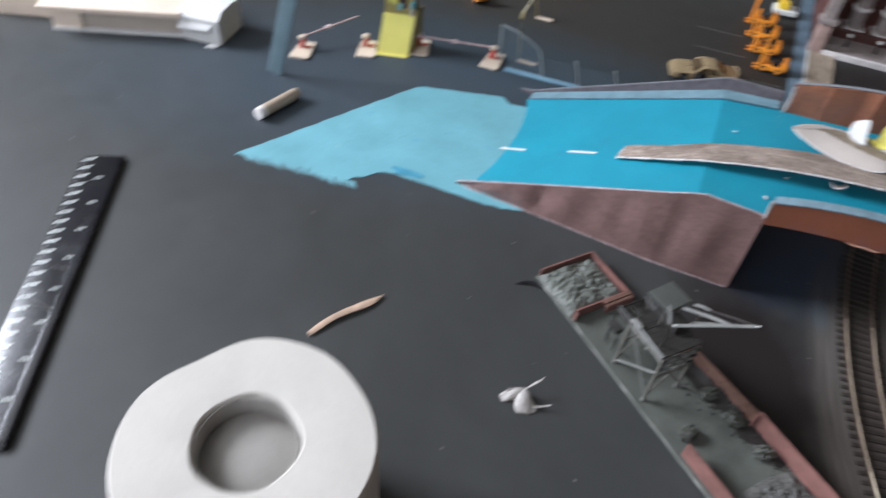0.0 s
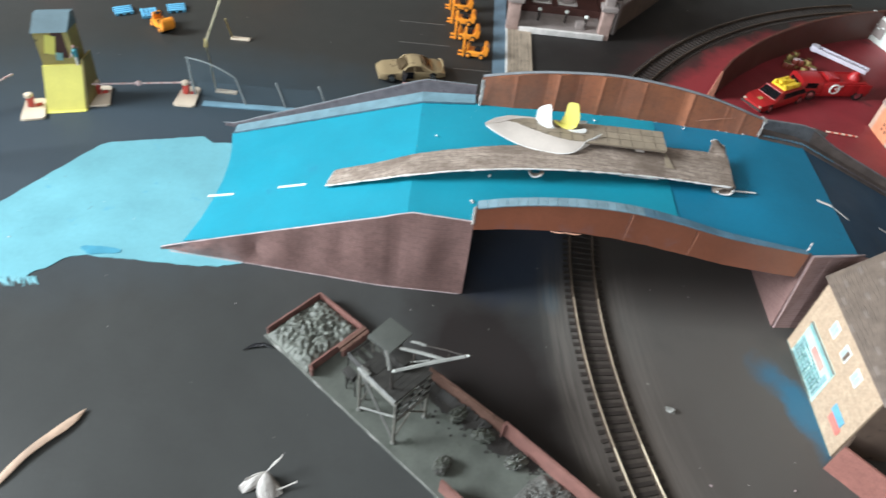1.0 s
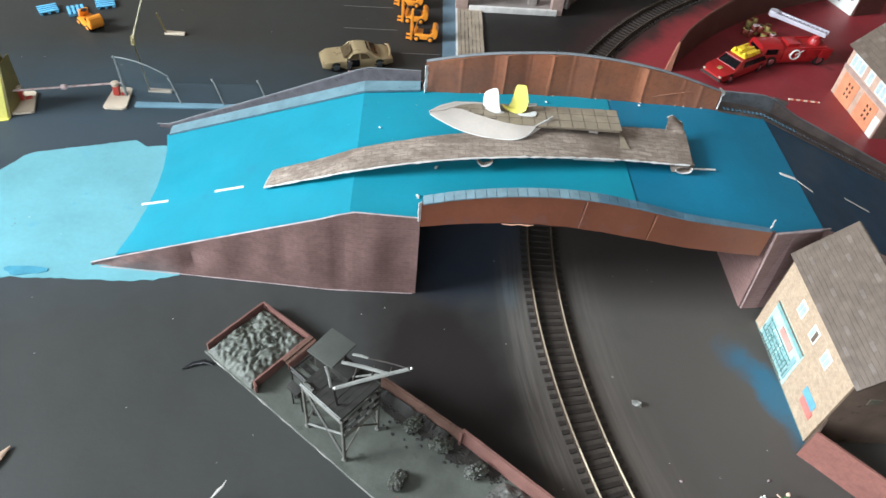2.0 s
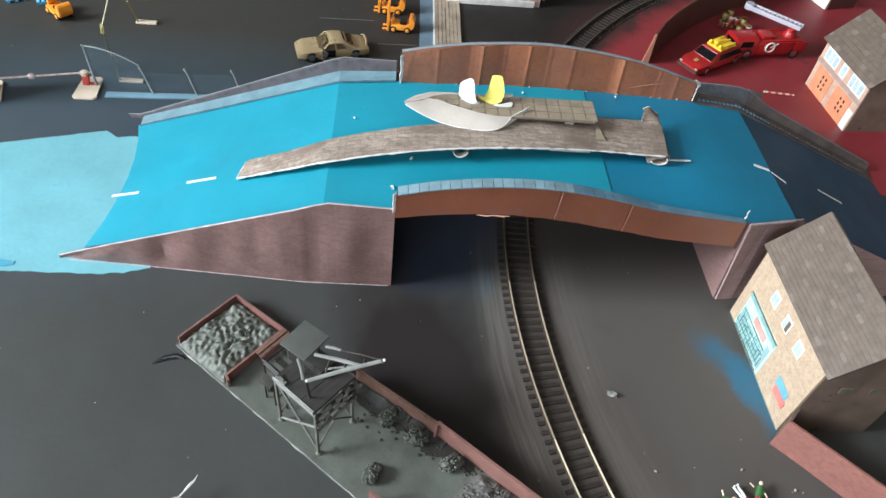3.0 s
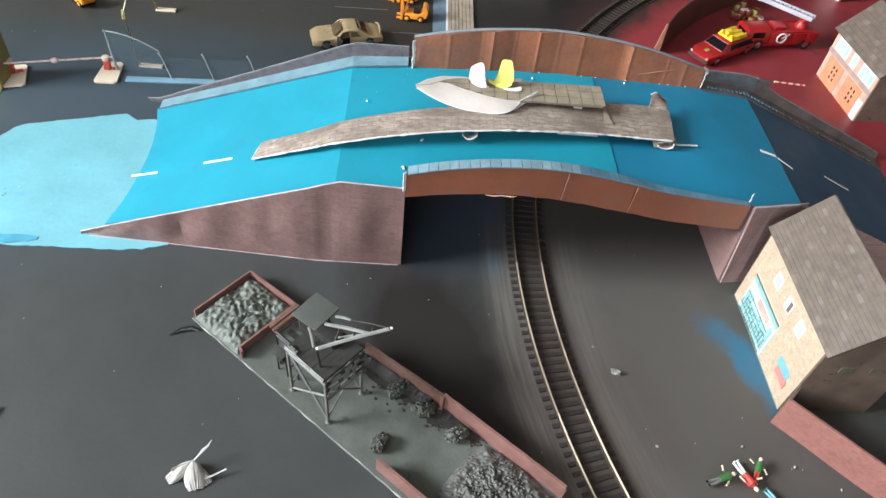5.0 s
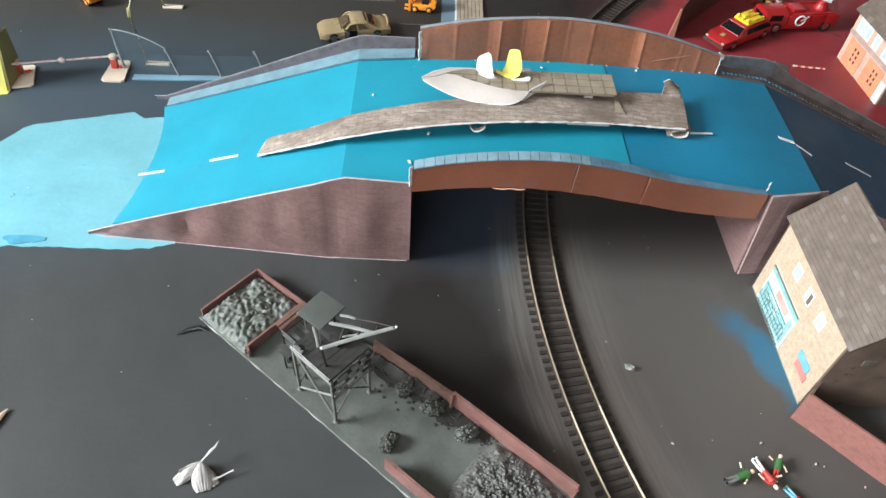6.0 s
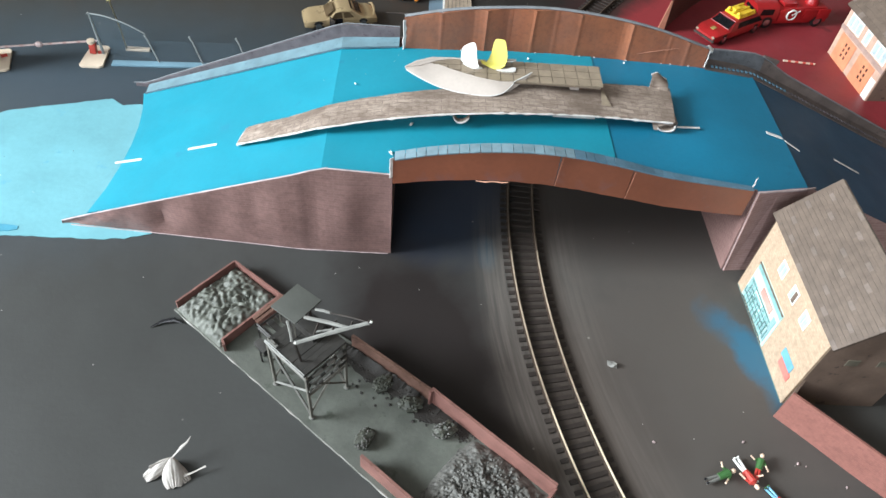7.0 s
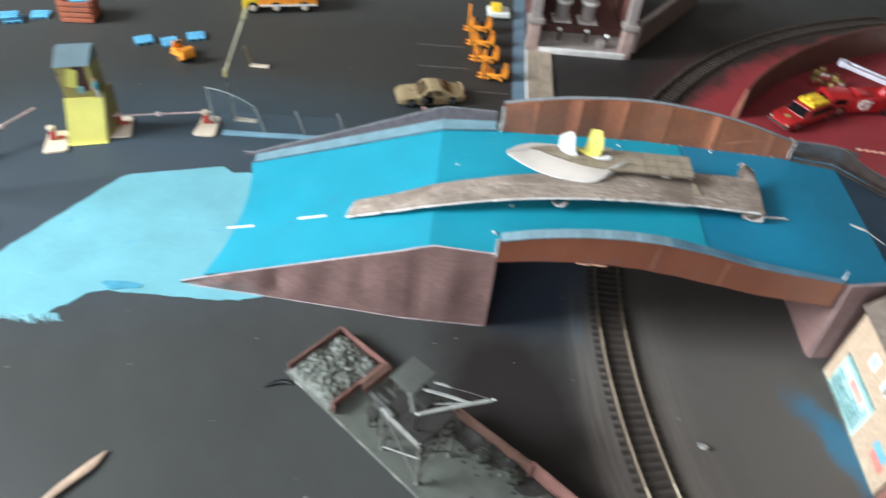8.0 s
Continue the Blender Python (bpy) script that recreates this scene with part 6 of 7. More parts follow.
part("window", skew(bx(3, 14.6, 55, 9, 0.9, 23, bevel=0.2)), DARK_PRINT, booth, "dark window opening")
part("window_picture", skew(bx(-4, 14.2, 56, 8, 0.6, 17, ry=14)), YELLOW, booth, "pale yellow printed panel")
part("window_picture", skew(bx(0.5, 14.0, 45, 5, 0.6, 7, ry=10)), TEAL_PRINT, booth, "pale teal printed panel")
part("roof", skew(along_x(bmesh.new(), [(12.5, 67.5), (31, 67.5), (30, 79), (25, 79)], -15.0, 12.5)), SLATE_BLUE, ks, "grey blue card roof", smooth=0)


def figure(m, label, mats, seed=1):
    """A tiny plain toy figure as one mesh."""
    bm = bmesh.new()
    tube(bm, [(-1.2, 0, 0), (-1.1, 0, 6), (-0.7, 0, 11)], [0.9, 1.0, 1.2], 8, 0)
    tube(bm, [(1.6, 0.6, 0), (1.2, 0.4, 6), (0.7, 0, 11)], [0.9, 1.0, 1.2], 8, 0)
    tube(bm, [(0, 0, 10), (0, 0, 14), (0, 0, 18), (0, 0, 19.5)], [2.4, 2.7, 3.1, 1.2], 10, 1)
    tube(bm, [(-2.4, 0, 17.5), (-4.0, 1, 14.6)], [0.95, 0.85], 8, 1)
    tube(bm, [(-4.0, 1, 14.6), (-5.6, 2.4, 11.6), (-5.8, 2.8, 10.6)], [0.7, 0.6, 0.8], 8, 2)
    tube(bm, [(2.4, 0, 17.5), (4.6, 0.6, 16)], [0.95, 0.85], 8, 1)
    tube(bm, [(4.6, 0.6, 16), (7.2, 1.4, 16.8), (8.0, 1.6, 17)], [0.7, 0.6, 0.8], 8, 2)
    blob(bm, (0, 0, 21.6), (1.6, 1.7, 2.0), seed, 0.05, 1, 2, 2)
    for s in (-1.2, 1.6):
        blob(bm, (s, 1.0, 0.4), (1.0, 2.0, 0.8), 2, 0.05, 1, 1, 3)
    o = solo("toy_figure", bm, mats, label, "toy figure", group="toy figures")
    o.matrix_basis = m
    return o


figure(place(-340, 181, 37.2, 75) @ Matrix.Scale(0.78, 4), "tiny teal toy figure standing on the kiosk ledge", [PAPER, TEAL, STRIPE, BARRIER_RED], 2)


def barrier(x, y, rz, arm_to, label):
    b = thing("barrier_gate", x, y, 0, rz, label, "barrier", "barrier gates")
    part("base_plate", prism(bmesh.new(), [(-9.6, -14), (-7, -16), (7, -16), (9.6, -14), (8.0, 12.5), (6, 15), (-6, 15), (-8.0, 12.5)], 0.2, 2.0), BARRIER_BASE, b, "cream base plate")
    part("pivot_block", bx(-2, 4, 7, 5, 5, 10, ry=8, bevel=0.6), BARRIER_RED, b, "red pivot block")
    part("pivot_cap", lathe(bmesh.new(), [(3, 0), (3.4, 1), (3.2, 3), (1.5, 3.6)], 14, (-2, 4, 11)), BARRIER_BASE, b)
    part("bracket", bx(4.0, 3, 3.4, 5, 1.2, 2.4, rz=18), BARRIER_RED, b)
    if arm_to:
        p = Vector((-2, 4, 13))
        q = Vector(arm_to)
        arm = part("arm", tb([p + (q - p) * t for t in steps(-0.06, 1, 8)], 0.85, 8), ARM, b, "pale pink striped arm")
        for k in range(7):
            u, v = p + (q - p) * (0.1 + 0.13 * k), p + (q - p) * (0.13 + 0.13 * k)
            part("stripe", tb([u, v], 0.95, 8), STRIPE, arm)
        part("collar", blob(bmesh.new(), tuple(p + (q - p) * 0.48), (3.4, 2.4, 2.6), 2, 0.08), ARM, arm, "pale round weight")
    return b


barrier(-260, 204, 2, (-82, -16, 15), "cream and red toy barrier with its arm lowered")
barrier(-334, 190, 14, None, "cream and red barrier rest beside the kiosk")
barrier(-379, 160, 20, None, "cream and red barrier rest beside the kiosk")
barrier(-432, 126, 12, (42, 44, 22), "cream and red toy barrier with its arm part raised")

# leaning painted lath
solo("leaning_lath", bx(0, 0, 130, 15, 2.6, 262, bevel=0.4), SLATE_BLUE, "grey blue painted lath leaning over the board", "lath", at=place(-434, 78, 1.5, 0, 0, 16.5))

# ---- clear fence ----
fn = thing("clear_fence", -244, 194, 0, 3, "low clear plastic fence with pale blue foot strip", "fence")
part("foot_strip", bx(70, 2, 0.9, 140, 7, 1.6, bevel=0.4), FENCE_BLUE, fn, "pale blue foot strip")
for k, x in enumerate((-12, 26, 62, 100)):
    if k == 0:
        continue
    part("post", tb([(x + 12, 4, 1.5), (x + 6, 8, 20), (x + 4.0, 9, 24)], [0.7, 0.7, 1.0], 6), FENCE_GREY, fn)
    if k:
        part("panel", sheet(bmesh.new(), [[(a, 4, 2), (a - 7, 9, 19)] for a in steps(x - 23, x + 10, 3)], 0.4), CLEAR, fn, "clear plastic panel")
rows = [[(-10 + 46 * t, 14 - 8 * t, 3), (-12 + 42 * t, 16 - 5 * t, 38 - 14 * t * t)] for t in steps(0, 1, 8)]
part("panel", sheet(bmesh.new(), rows, 0.4), CLEAR, fn, "clear plastic end panel with a curved top")
part("top_rail", tb([(-12 + 42 * t, 16 - 5 * t, 38 - 14 * t * t) for t in steps(0, 1, 10)], 0.6, 6), FENCE_GREY, fn)
part("post", tb([(-10, 14, 1), (-11.4, 15.4, 27), (-12, 16, 37), (-13, 16, 38.6)], [1.3, 1.1, 0.8, 1.1], 6), FENCE_GREY, fn)

# ---- bent yellow strips and a toy truck ----
gc = thing("bent_strip", -238, 217, 0, 0, "tall bent dull yellow plastic strip on a pale foot", "plastic strip")
part("strip", tb([(0, 0, 2), (-1, 0, 26), (-3, 0, 50), (10, 1, 80), (24, 3, 112)], [1.5, 1.5, 1.7, 1.5, 1.5], 4, flat=0.5), ASH_STRIP, gc)
part("joint", bx(-2.5, 0, 50, 3, 2.0, 8, ry=8), PALE_STRIP, gc)
part("joint", bx(21, 3, 105, 3, 2.0, 7, ry=22), PALE_STRIP, gc)
part("foot", bx(9, 1, 1.2, 20, 4.4, 2, bevel=0.4), BARRIER_BASE, gc, "pale foot plate")
gd = thing("angle_strip", -249, 314, 0, 0, "short L shaped yellow plastic strip", "plastic strip")
part("strip", tb([(0, 0, 2), (-5, 0, 22)], 1.7, 4, flat=0.5), PALE_STRIP, gd)
part("foot", bx(8, 1, 1.2, 19, 5, 2, bevel=0.5), BARRIER_BASE, gd, "pale foot plate")
tk = thing("toy_truck", -246, 452, 0.2, 14, "orange yellow toy lorry parked on the board", "toy lorry")
part("body", bx(4, 0, 17, 66, 30, 20, bevel=1.5), TOY_ORANGE, tk)
part("cab", bx(-38, 0, 15, 18, 28, 24, bevel=2.5), TOY_YELLOW, tk)
part("trim", bx(4, -15.4, 9, 64, 1, 2), PAPER, tk, "white trim")
wheels(tk, (-36, -10, 22), 30, 6.5, BARRIER_BASE)

# ---- path and open-fronted engine house ----
path = thing("footpath", 0, 0, 0, 0, "grey planked footpath with a blue grey strip beside it", "path")
part("side_strip", sheet(bmesh.new(), [[(x0 + (y - 165) * 0.012, y, 1.0) for x0 in (19, 33)] for y in steps(165, 540, 10)], 0.8), PATH_BLUE, path, "blue grey strip", smooth=0)
for i in range(3):
    for j in range(7):
        y0 = 168 + i * 78 + (j * 29) % 71 - (71 if i == 0 else 0)
        y1 = min(y0 + 77.6, 404)
        y0 = max(y0, 168)
        x0 = 34.5 + j * 3.86 + (y0 - 165) * 0.012
        part("plank", bx(x0 + 1.9, (y0 + y1) / 2, 1.2, 3.35 + 0.15 * math.sin(j * 5 + i), y1 - y0, 1.8 + 0.35 * ((i * 5 + j * 3) % 3), rz=-0.7 + 0.15 * math.sin(i + j * 2)), PATH_SLAB, path, smooth=0)
part("plank_bed", sheet(bmesh.new(), [[(x0 + (y - 165) * 0.012, y, 1.3) for x0 in (34.6, 61)] for y in steps(168, 404, 8)], 0.6), SOOTY, path, "dark bed between the planks", smooth=0)
part("edge_strip", sheet(bmesh.new(), [[(x0 + (y - 165) * 0.012, y, 2.4) for x0 in (32.6, 34.4)] for y in steps(168, 404, 8)], 1.6), PAPER, path, "pale white edge", smooth=0)

eh = thing("engine_house", 46, 400, 0, 1, "grey stone print engine house with an open front and columns", "model building")
part("floor_slab", bx(50, 62, 2.5, 108, 120, 5, bevel=0.3), STN_STONE, eh)
part("threshold", bx(52, 0.2, 3.4, 96, 3.4, 6.4, bevel=0.4), TORN, eh, "pale front step")
for x, w in ((-4, 13), (100, 12)):
    part("pier", bx(x, 6, 17, w, 11, 34, bevel=0.4), STN_PINK, eh, "pinkish stone print pier")
    part("pier_cap", bx(x, 6, 36.6, w + 5, 15, 5, bevel=0.5), STN_STONE, eh, "grey stone cap")
    part("pier_top", bx(x, 9, 58, w - 2, 10, 38, bevel=0.4), STN_STONE, eh)
part("back_wall", bx(48, 123, 36, 104, 2, 72), STN_BROWN, eh, "red brown interior wall", smooth=0)
for x in (-5, 101):
    part("side_wall", bx(x, 68, 36, 2, 108, 72), STN_BROWN, eh, smooth=0)
part("inner_step", bx(48, 82, 9, 102, 78, 9), STN_BROWN, eh, smooth=0)
for x in (32, 62):
    col = part("column", lathe(bmesh.new(), [(10, 13.6), (10, 17), (8, 18), (8, 66), (9.5, 68), (9.5, 72)], 24, (x, 60, 0)), STN_STONE, eh, "grey round column")
    part("collar", lathe(bmesh.new(), [(9, 34), (10, 35), (10, 37), (9, 38)], 24, (x, 60, 0)), TORN, col, "pale ring")
    part("column_foot", bx(x, 60, 14.2, 22, 22, 1.4), TORN, col)
for x, y in ((27, 24), (58, 24), (80, 16)):
    pst = part("small_post", tb([(x, y, 5), (x, y, 16)], 1.4, 8), DARK_PLASTIC, eh)
    part("post_cap", blob(bmesh.new(), (x, y, 18), (2.6, 2.6, 2.2), 1, 0.05), WHITE_PRINT, pst, "white cap")
part("crate_block", bx(74, 14, 9, 9, 8, 8, bevel=0.4), STN_STONE, eh)
wing = thing("wing_wall", 160, 424, 0, 55, "dark grey stone print wing wall behind the engine house", "wall")
part("wall_card", bx(85, 0, 16, 172, 3, 32), GABLE, wing, smooth=0)
part("coping", bx(85, 0, 33, 174, 6, 3, bevel=0.4), STN_STONE, wing, "grey coping")
part("end_post", bx(-2, 0, 19, 7, 7, 38, bevel=0.4), STN_STONE, wing)
rk = thing("white_cart", 4, 478, 0, 4, "small white and yellow toy cart", "toy cart")
part("tray", bx(0, 0, 6, 26, 20, 5, bevel=0.6), WHITE_PRINT, rk)
part("load", bx(-3, 0, 12, 12, 12, 7, bevel=1), TOY_YELLOW, rk, "yellow load")
wheels(rk, (-8, 8), 18, 3.2)

# ---- things west of the bridge ----
roll = thing("tissue_roll", -195.6, -292, 0, 0, "white tissue paper roll standing on its end", "paper roll")
roll.scale = (1.025, 1.03, 1.02)
bm = bmesh.new()
n = 96
prof = [(21.5, 0.4), (51.5, 0.4), (52.6, 2), (53, 50), (52.8, 98), (51.6, 100), (40, 100.4), (30, 100.2), (22.5, 99.8), (21.6, 98.5)]
rings = []
for r, z in prof:
    ring_v = []
    for k in range(n):
        a = k * math.tau / n
        rr = r * (1 + 0.022 * noise.noise(Vector((math.cos(a) * 1.6, math.sin(a) * 1.6, 2))) * (1 if r > 30 else 2.2)) * (1 - (0.085 if r > 30 else 0) * math.exp(-((a - 2.6) / 0.4) ** 2))
        ring_v.append(bm.verts.new((rr * math.cos(a), rr * math.sin(a) * 0.98, z + 0.5 * noise.noise(Vector((math.cos(a) * 2, math.sin(a) * 2, r * 0.1))))))
    rings.append(ring_v)
for u, v in zip(rings, rings[1:] + rings[:1]):
    for k in range(n):
        bm.faces.new((u[k], u[(k + 1) % n], v[(k + 1) % n], v[k]))
part("tissue", bm, TISSUE, roll)
core = bmesh.new()
prof = [(21.2, 0.4), (21.2, 98.2), (20.5, 98.2), (20.5, 0.4)]
rings = [[core.verts.new((r * math.cos(k * math.tau / 48), r * math.sin(k * math.tau / 48), z)) for k in range(48)] for r, z in prof]
for u, v in zip(rings, rings[1:] + rings[:1]):
    for k in range(48):
        core.faces.new((u[k], u[(k + 1) % 48], v[(k + 1) % 48], v[k]))
part("core_tube", core, TUBE_CARD, roll, "grey cardboard core tube")
part("core_plug", lathe(bmesh.new(), [(19, 84), (20.2, 85), (20.2, 88), (12, 90.5), (4, 91)], 40), TUBE_CARD, roll, "crumpled tissue pushed into the core")

rows = []
for t in steps(0, 1, 16):
    bend = 1.3 * math.sin(t * 6.0 - 0.5)
    half = lerp([(0, 1.7), (0.06, 2.2), (0.5, 2.4), (0.72, 2.9), (0.85, 2.7), (1, 0.5)], t) + 0.25 * noise.noise(Vector((t * 9, 0, 4)))
    x, y = -247 + 27.5 * t - 0.876 * bend, -171 + 50 * t + 0.482 * bend
    z = 1.3 + 1.1 * math.sin(t * 3.14)
    rows.append([(x - 0.876 * half * u, y + 0.482 * half * u, z + 0.5 * (1 - u * u)) for u in (-1, -0.5, 0, 0.5, 1)])
solo("wood_sliver", sheet(bmesh.new(), rows, 1.1), WOOD, "pale curved wood sliver lying on the board", "wood sliver", smooth=30)
st = thing("wood_stub", -399.5, 32, 4.0, 75, "pale wooden dowel stub with a whitened end", "dowel")
bm = tb([(-22, 0, 1.8), (-20, 0, 1.8), (20, 0, 1.8), (22, 0, 1.8)], [4.6, 5.4, 5.4, 4.8], 14)
part("dowel", bm, STUB_WOOD, st)
part("white_end", tb([(-24, 0, 1.8), (-18, 0, 1.8)], [5.2, 5.6], 14), TORN, st, "white painted end")

rl = thing("black_ruler", -419.5, -207, 0, 117, "black glossy plastic ruler with white tick marks", "ruler")
part("blade", along_x(bmesh.new(), [(-12.6, 0.4), (19.6, 0.4), (20.1, 0.9), (8, 3.0), (-11.4, 3.0), (-13, 1.6)], -125, 129), GLOSS_BLACK, rl)
part("raised_rib", bx(2, -8.8, 3.4, 250, 6, 1.6, bevel=0.7), GLOSS_BLACK, rl)
for i in range(49):
    L = 4.5 if i % 2 else 10
    part("tick", bx(-117 + i * 5.05, 18.8 - L / 2, 1.3 + 0.081 * L, 0.5 if i % 2 else 1.3, L, 0.3, rx=-10.4), PALE_GREY if i % 2 else WHITE_PRINT, rl, smooth=0)
for i in range(9):
    part("numeral_bar", bx(-122 + i * 28, 0.5 - 3.5 * (i < 8), 3.1, 1.0, 6.5, 0.3, rz=4), WHITE_PRINT, rl, smooth=0)
for x, y, l, a in ((-22, 6, 26, 62), (-27, 8, 15, 58), (-38, 5, 30, 60), (-44, 8, 18, 64), (8, -3, 18, 78)):
    part("scratch", bx(x, y, 3.06 if y < 8 else 2.9, l, 0.5, 0.2, rz=a, rx=0 if y < 8 else -4), LINE_GREY, rl, "pale scuff across the plastic", smooth=0)

# garlic clove with papery wisps
gar = thing("garlic_clove", -106, -158, 0.2, 0, "dry white garlic clove with papery wisps", "garlic")


def skin(tip, base, wide, high, ribs, seed):
    """A hollow ribbed lobe of papery skin, open below, spreading from its tip to a ragged base."""
    ax, ay = base[0] - tip[0], base[1] - tip[1]
    ln_ = math.hypot(ax, ay)
    nx, ny = -ay / ln_, ax / ln_
    rows = []
    for t in steps(0, 1, 14):
        w = wide * (math.sin(min(1, t * 0.78 + 0.04) * math.pi) ** 0.8) + 0.25
        lift = tip[2] * (1 - t) ** 1.4
        row = []
        for u in steps(-1, 1, 20):
            end = t + 0.05 * t * noise.noise(Vector((u * 3, seed, 0)))
            z = lift + high * math.sin(math.pi * min(1, t * 0.85 + 0.1)) * (1 - u * u) ** 0.6 + 0.3 * math.cos(u * ribs * math.pi) * t * (1 - u * u)
            z += 0.35 * noise.noise(Vector((u * 2.5, t * 4, seed)))
            row.append((tip[0] + ax * end + nx * u * w, tip[1] + ay * end + ny * u * w, max(0.35, z)))
        rows.append(row)
    return sheet(bmesh.new(), rows, 0.3)


part("clove", skin((0.6, 6.6, 4.2), (-11.5, -2.8, 0), 3.6, 3.4, 5, 3), GARLIC, gar, smooth=50)
part("clove", skin((0.6, 6.6, 4.4), (4.6, -7.2, 0), 5.4, 4.2, 7, 8), GARLIC, gar, smooth=50)
part("clove", skin((1.2, 5.6, 3.2), (10.5, -3.6, 0), 2.6, 2.4, 4, 15), GARLIC, gar, smooth=50)
part("wisp", sheet(bmesh.new(), [[(-10 + 11 * t, 1 + 5 * t, 3.5 + 1.5 * t), (-9.4 + 11 * t, 2.2 + 5 * t, 5 + t)] for t in steps(0, 1, 5)], 0.3), GARLIC, gar, "papery wisp")
part("wisp", tb([(0, 5.5, 5), (3, 8.5, 7), (5.5, 11, 9), (7.5, 13.5, 9), (9, 16.5, 10)], [0.5, 0.4, 0.9, 0.6, 0.15], 6, flat=0.3), GARLIC, gar, "papery wisp")
part("wisp", tb([(8, -1.5, 2), (12, 0, 2.4), (16, 2.2, 3), (18.5, 3.4, 3.5)], [1.0, 0.5, 0.4, 0.6], 6, flat=0.4), GARLIC, gar, "papery wisp")

solo("black_shaving", tb([(-140, -68, 0.6), (-134, -64, 1.4), (-127, -62.5, 2), (-122, -64.5, 1)], [0.3, 1.4, 1.5, 0.4], 6, flat=0.5), GLOSS_BLACK, "thin curled black shaving on the board", "shaving")
solo("stone_chip", blob(bmesh.new(), (138, -82, 1.6), (3.2, 2.2, 2.6), 5, 1.5, 1.0, 1), CHIPPED, "small pale stone chip on the board", "stone chip", smooth=0)
rng = random.Random(21)
for x, y in ((142, 23), (-155, -30), (-165, -95), (110, -128), (150, -120), (-35, -20), (-20, -14), (178, -128), (212, -110), (-300, 60), (-280, 135), (60, -40), (20, -30), (232, -142), (-230, -60), (-90, -110), (170, 20), (120, 340), (140, 330), (-365, 260), (-345, 262), (-150, 330)):
    s = rng.uniform(0.22, 0.45)
    solo("crumb", blob(bmesh.new(), (0, 0, 0), (s, s * 0.8, s * 0.6), int(x), 0.6, 1.0, 1), TORN, "tiny pale crumb on the board", "crumb", group="crumbs", smooth=0, at=place(x, y, s * 0.5))
for x, y, l, a in ((10, 51, 3.6, 60), (-2, 22, 4, -70), (22, 120, 1.6, 10), (-30, 95, 1.2, 30), (92, 130, 1.4, 20), (164, 134, 1.4, 0)):
    solo("paper_scrap", sheet(bmesh.new(), [[(-l / 2, -0.7, 0), (-l / 2, 0.7, 0.2)], [(0, -0.9, 0.8), (0, 0.8, 0.9)], [(l / 2, -0.4, 0.2), (l / 2, 0.6, 0)]], 0.3), PAPER, "tiny white paper scrap on the blue deck", "scrap", group="scraps", smooth=0, at=place(x, y, dz(x) + 1.6, a))

rng = random.Random(33)
for k in range(16):
    x, y = rng.uniform(-60, 70), rng.uniform(58, 134)
    if abs(y - lerp([(-60, 55), (70, 68)], x)) < 16 or (x > 0 and 76 < y < 104):
        continue
    s = rng.uniform(0.15, 0.3)
    solo("crumb", blob(bmesh.new(), (0, 0, 0), (s, s * 0.7, s * 0.5), k, 0.6, 1.0, 1), PAPER, "tiny white paper speck on the blue deck", "crumb", group="crumbs", smooth=0, at=place(x, y, dz(x) + 1.0))
for k in range(14):
    x, y = rng.uniform(-340, -225), rng.uniform(5, 118)
    s = rng.uniform(0.35, 0.8)
    solo("crumb", blob(bmesh.new(), (0, 0, 0), (s, s * 0.7, s * 0.5), k, 0.6, 1.0, 1), SLATE_BLUE if k % 3 else PAPER, "tiny chip on the cyan painted apron", "crumb", group="crumbs", smooth=0, at=place(x, y, 0.7))

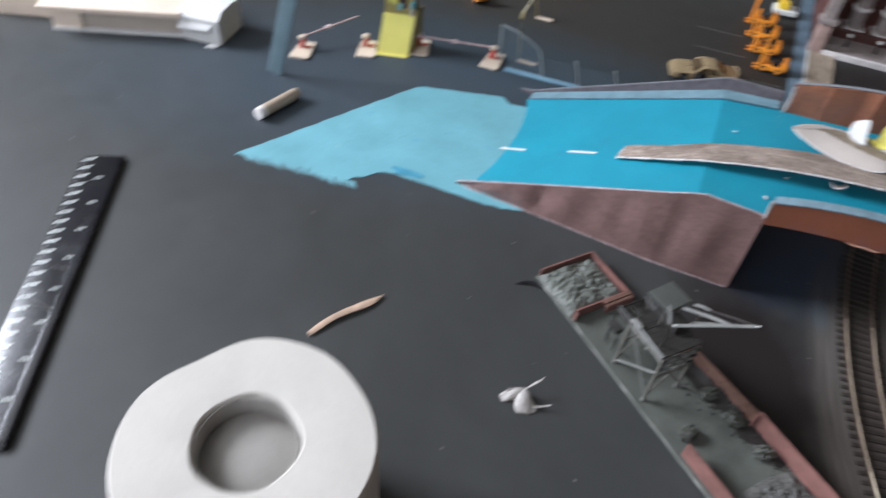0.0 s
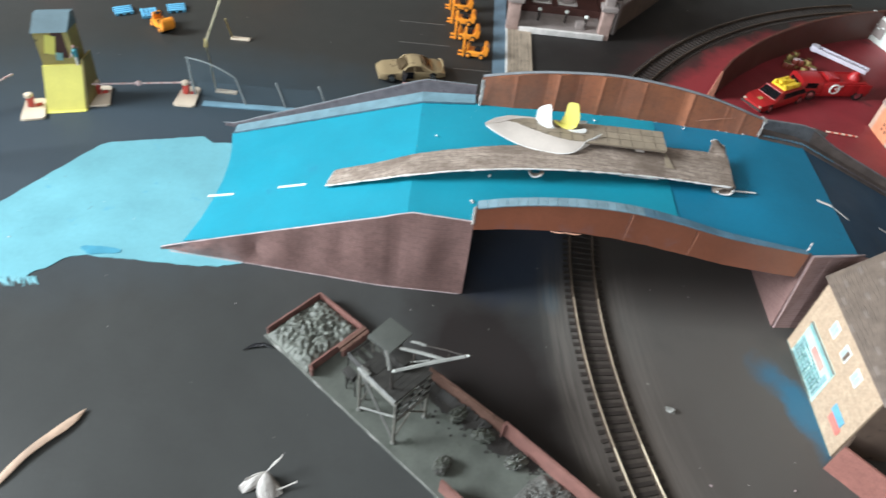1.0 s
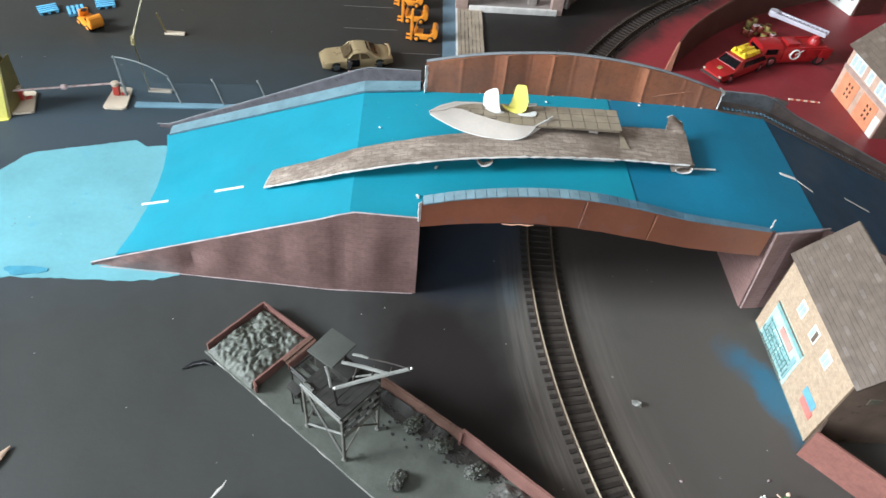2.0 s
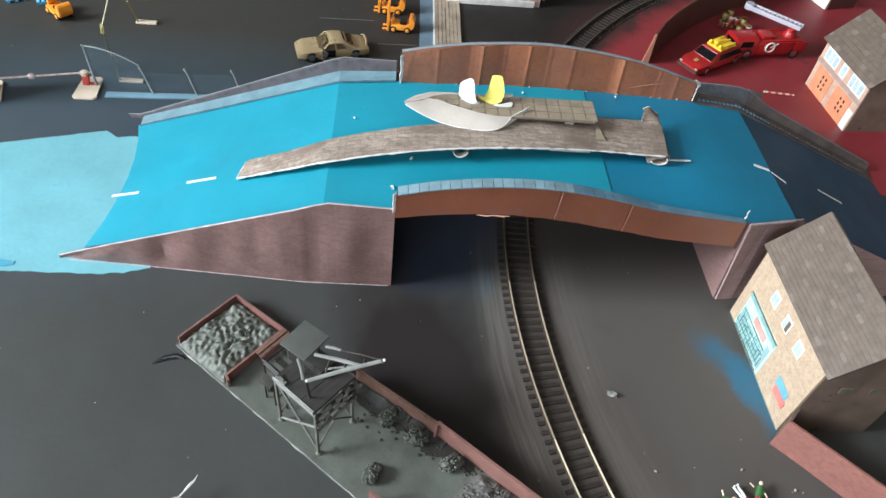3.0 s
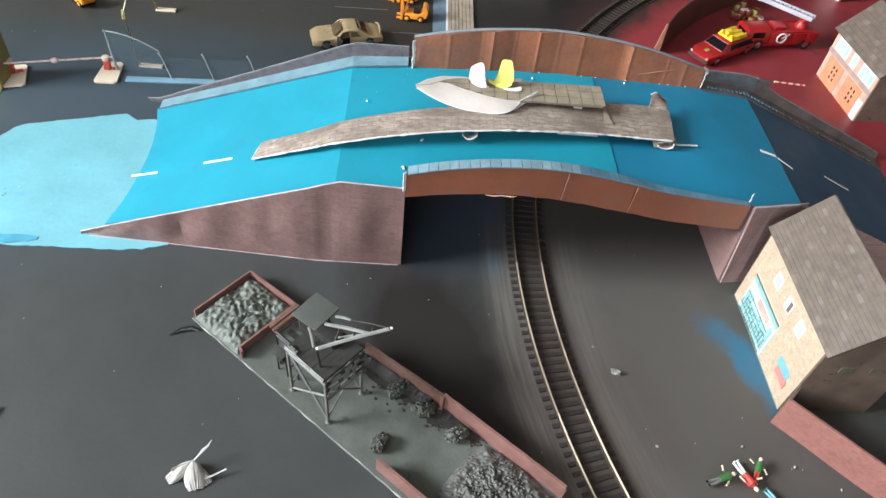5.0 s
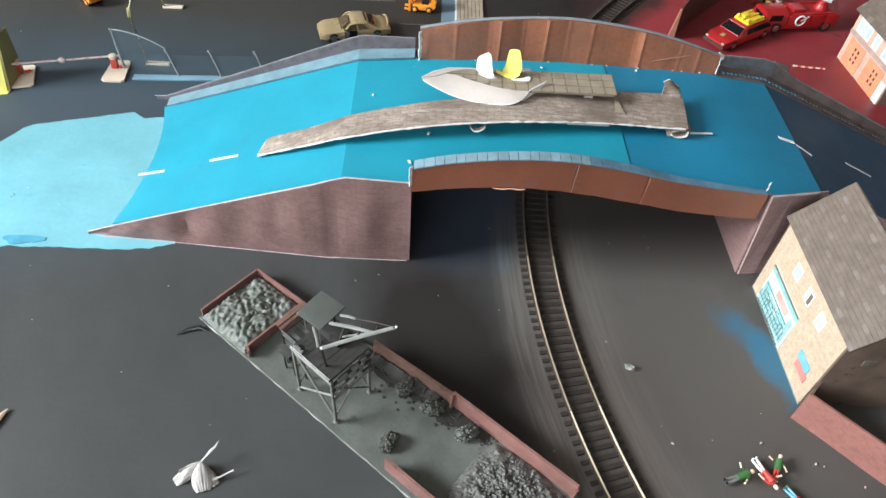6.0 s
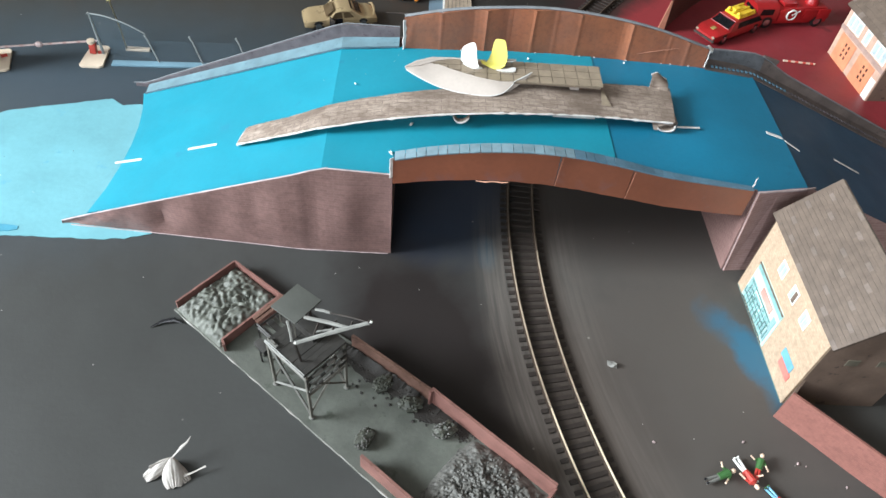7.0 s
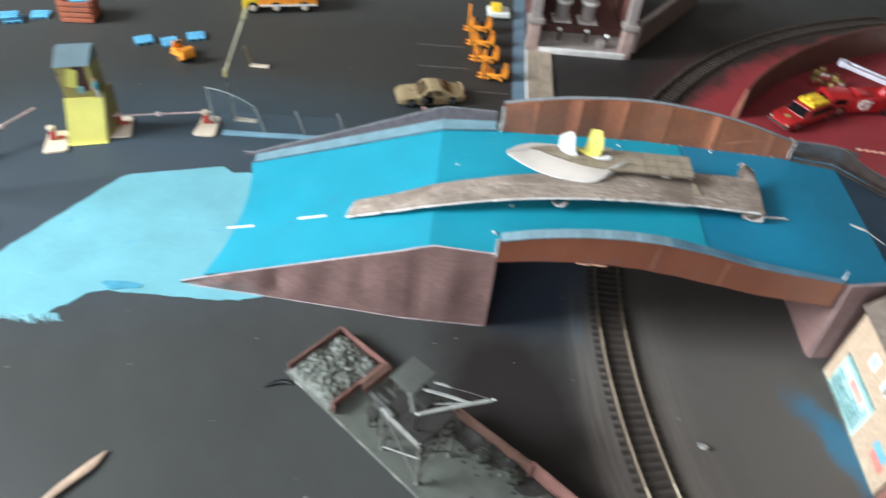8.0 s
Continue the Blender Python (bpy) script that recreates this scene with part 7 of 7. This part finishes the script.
for x, y, q in ((206, -129, 1.5), (234, -141, 1.6), (238, -142.5, 0.8), (257, -154, 1.2), (154, -131, 1.3)):
    solo("crumb", blob(bmesh.new(), (0, 0, 0), (q * 0.8, q * 0.5, q * 0.4), int(x), 0.6, 1.0, 1), CARD_EDGE, "small pale crumb lying on the board", "crumb", group="crumbs", smooth=0, at=place(x, y, 0.6, x))

# toy figures lying beside the low wall
LM = [[PALE_GREY, GREEN_TOY, SKIN, GLOSS_BLACK], [PAPER, BARRIER_RED, SKIN, WHITE_PRINT], [BARRIER_RED, GREEN_TOY, SKIN, WHITE_PRINT], [SKY_PRINT, BARRIER_RED, SKIN, GREEN_TOY]]
for k, (x, y, rz, rx, sc) in enumerate(((177.5, -154, 110, 84, 0.8), (197.5, -140, 22, 84, 0.84), (205, -153, 152, 82, 0.74), (210, -156, 32, 84, 0.74))):
    figure(place(x, y, 2.3, rz, rx) @ Matrix.Scale(sc, 4), "tiny painted toy figure lying on the board", LM[k], k)

# ---- boxes at the west end ----
bb = thing("card_hall", -614, 82, 0, 24, "long low beige card building with an overhanging flat roof", "model building")
part("wall_card", bx(1, 7, 12, 122, 50, 24, bevel=0.3), BEIGE_WALL, bb)
part("roof", bx(0, 6, 27, 134, 66, 5, rx=4, bevel=0.4), BEIGE, bb, "pale beige card roof")
part("plinth", bx(2, -20, 1.6, 124, 5, 3.2), PAPER, bb, "pale paper strip along the foot")
part("front_panel", bx(-46, -19.4, 12, 28, 2.6, 22, bevel=0.4), BEIGE, bb, "pale beige front panel", smooth=0)
wb = thing("white_paper_box", -529, 112, 0, 98, "small folded white paper box", "paper box")
bm = bmesh.new()
upright(bm, [(-22, 0), (21, 0), (23, 27), (12, 31), (-14, 31), (-23, 25)], -21, 21)
part("box", bm, PAPER, wb, smooth=0)
part("flap", sheet(bmesh.new(), [[(-23, 20, 20), (-23.6, -14, 21)], [(-27.5, 21, 14), (-26, -12, 16)], [(-24, 19, 9), (-23, -10, 10)]], 0.5), PAPER, wb, "folded flap")
for k in range(2):
    part("flap", bx(-26 - 3.2 * k, -15 + k, 1.2, 2.0, 10, 1.6, rz=8), PAPER, wb, "small folded tab")
gb = thing("beige_block", -716, 66, 0, 22, "pale green beige card block", "card block")
part("block", bx(0, 0, 11, 70, 50, 22, bevel=1), BEIGE, gb)
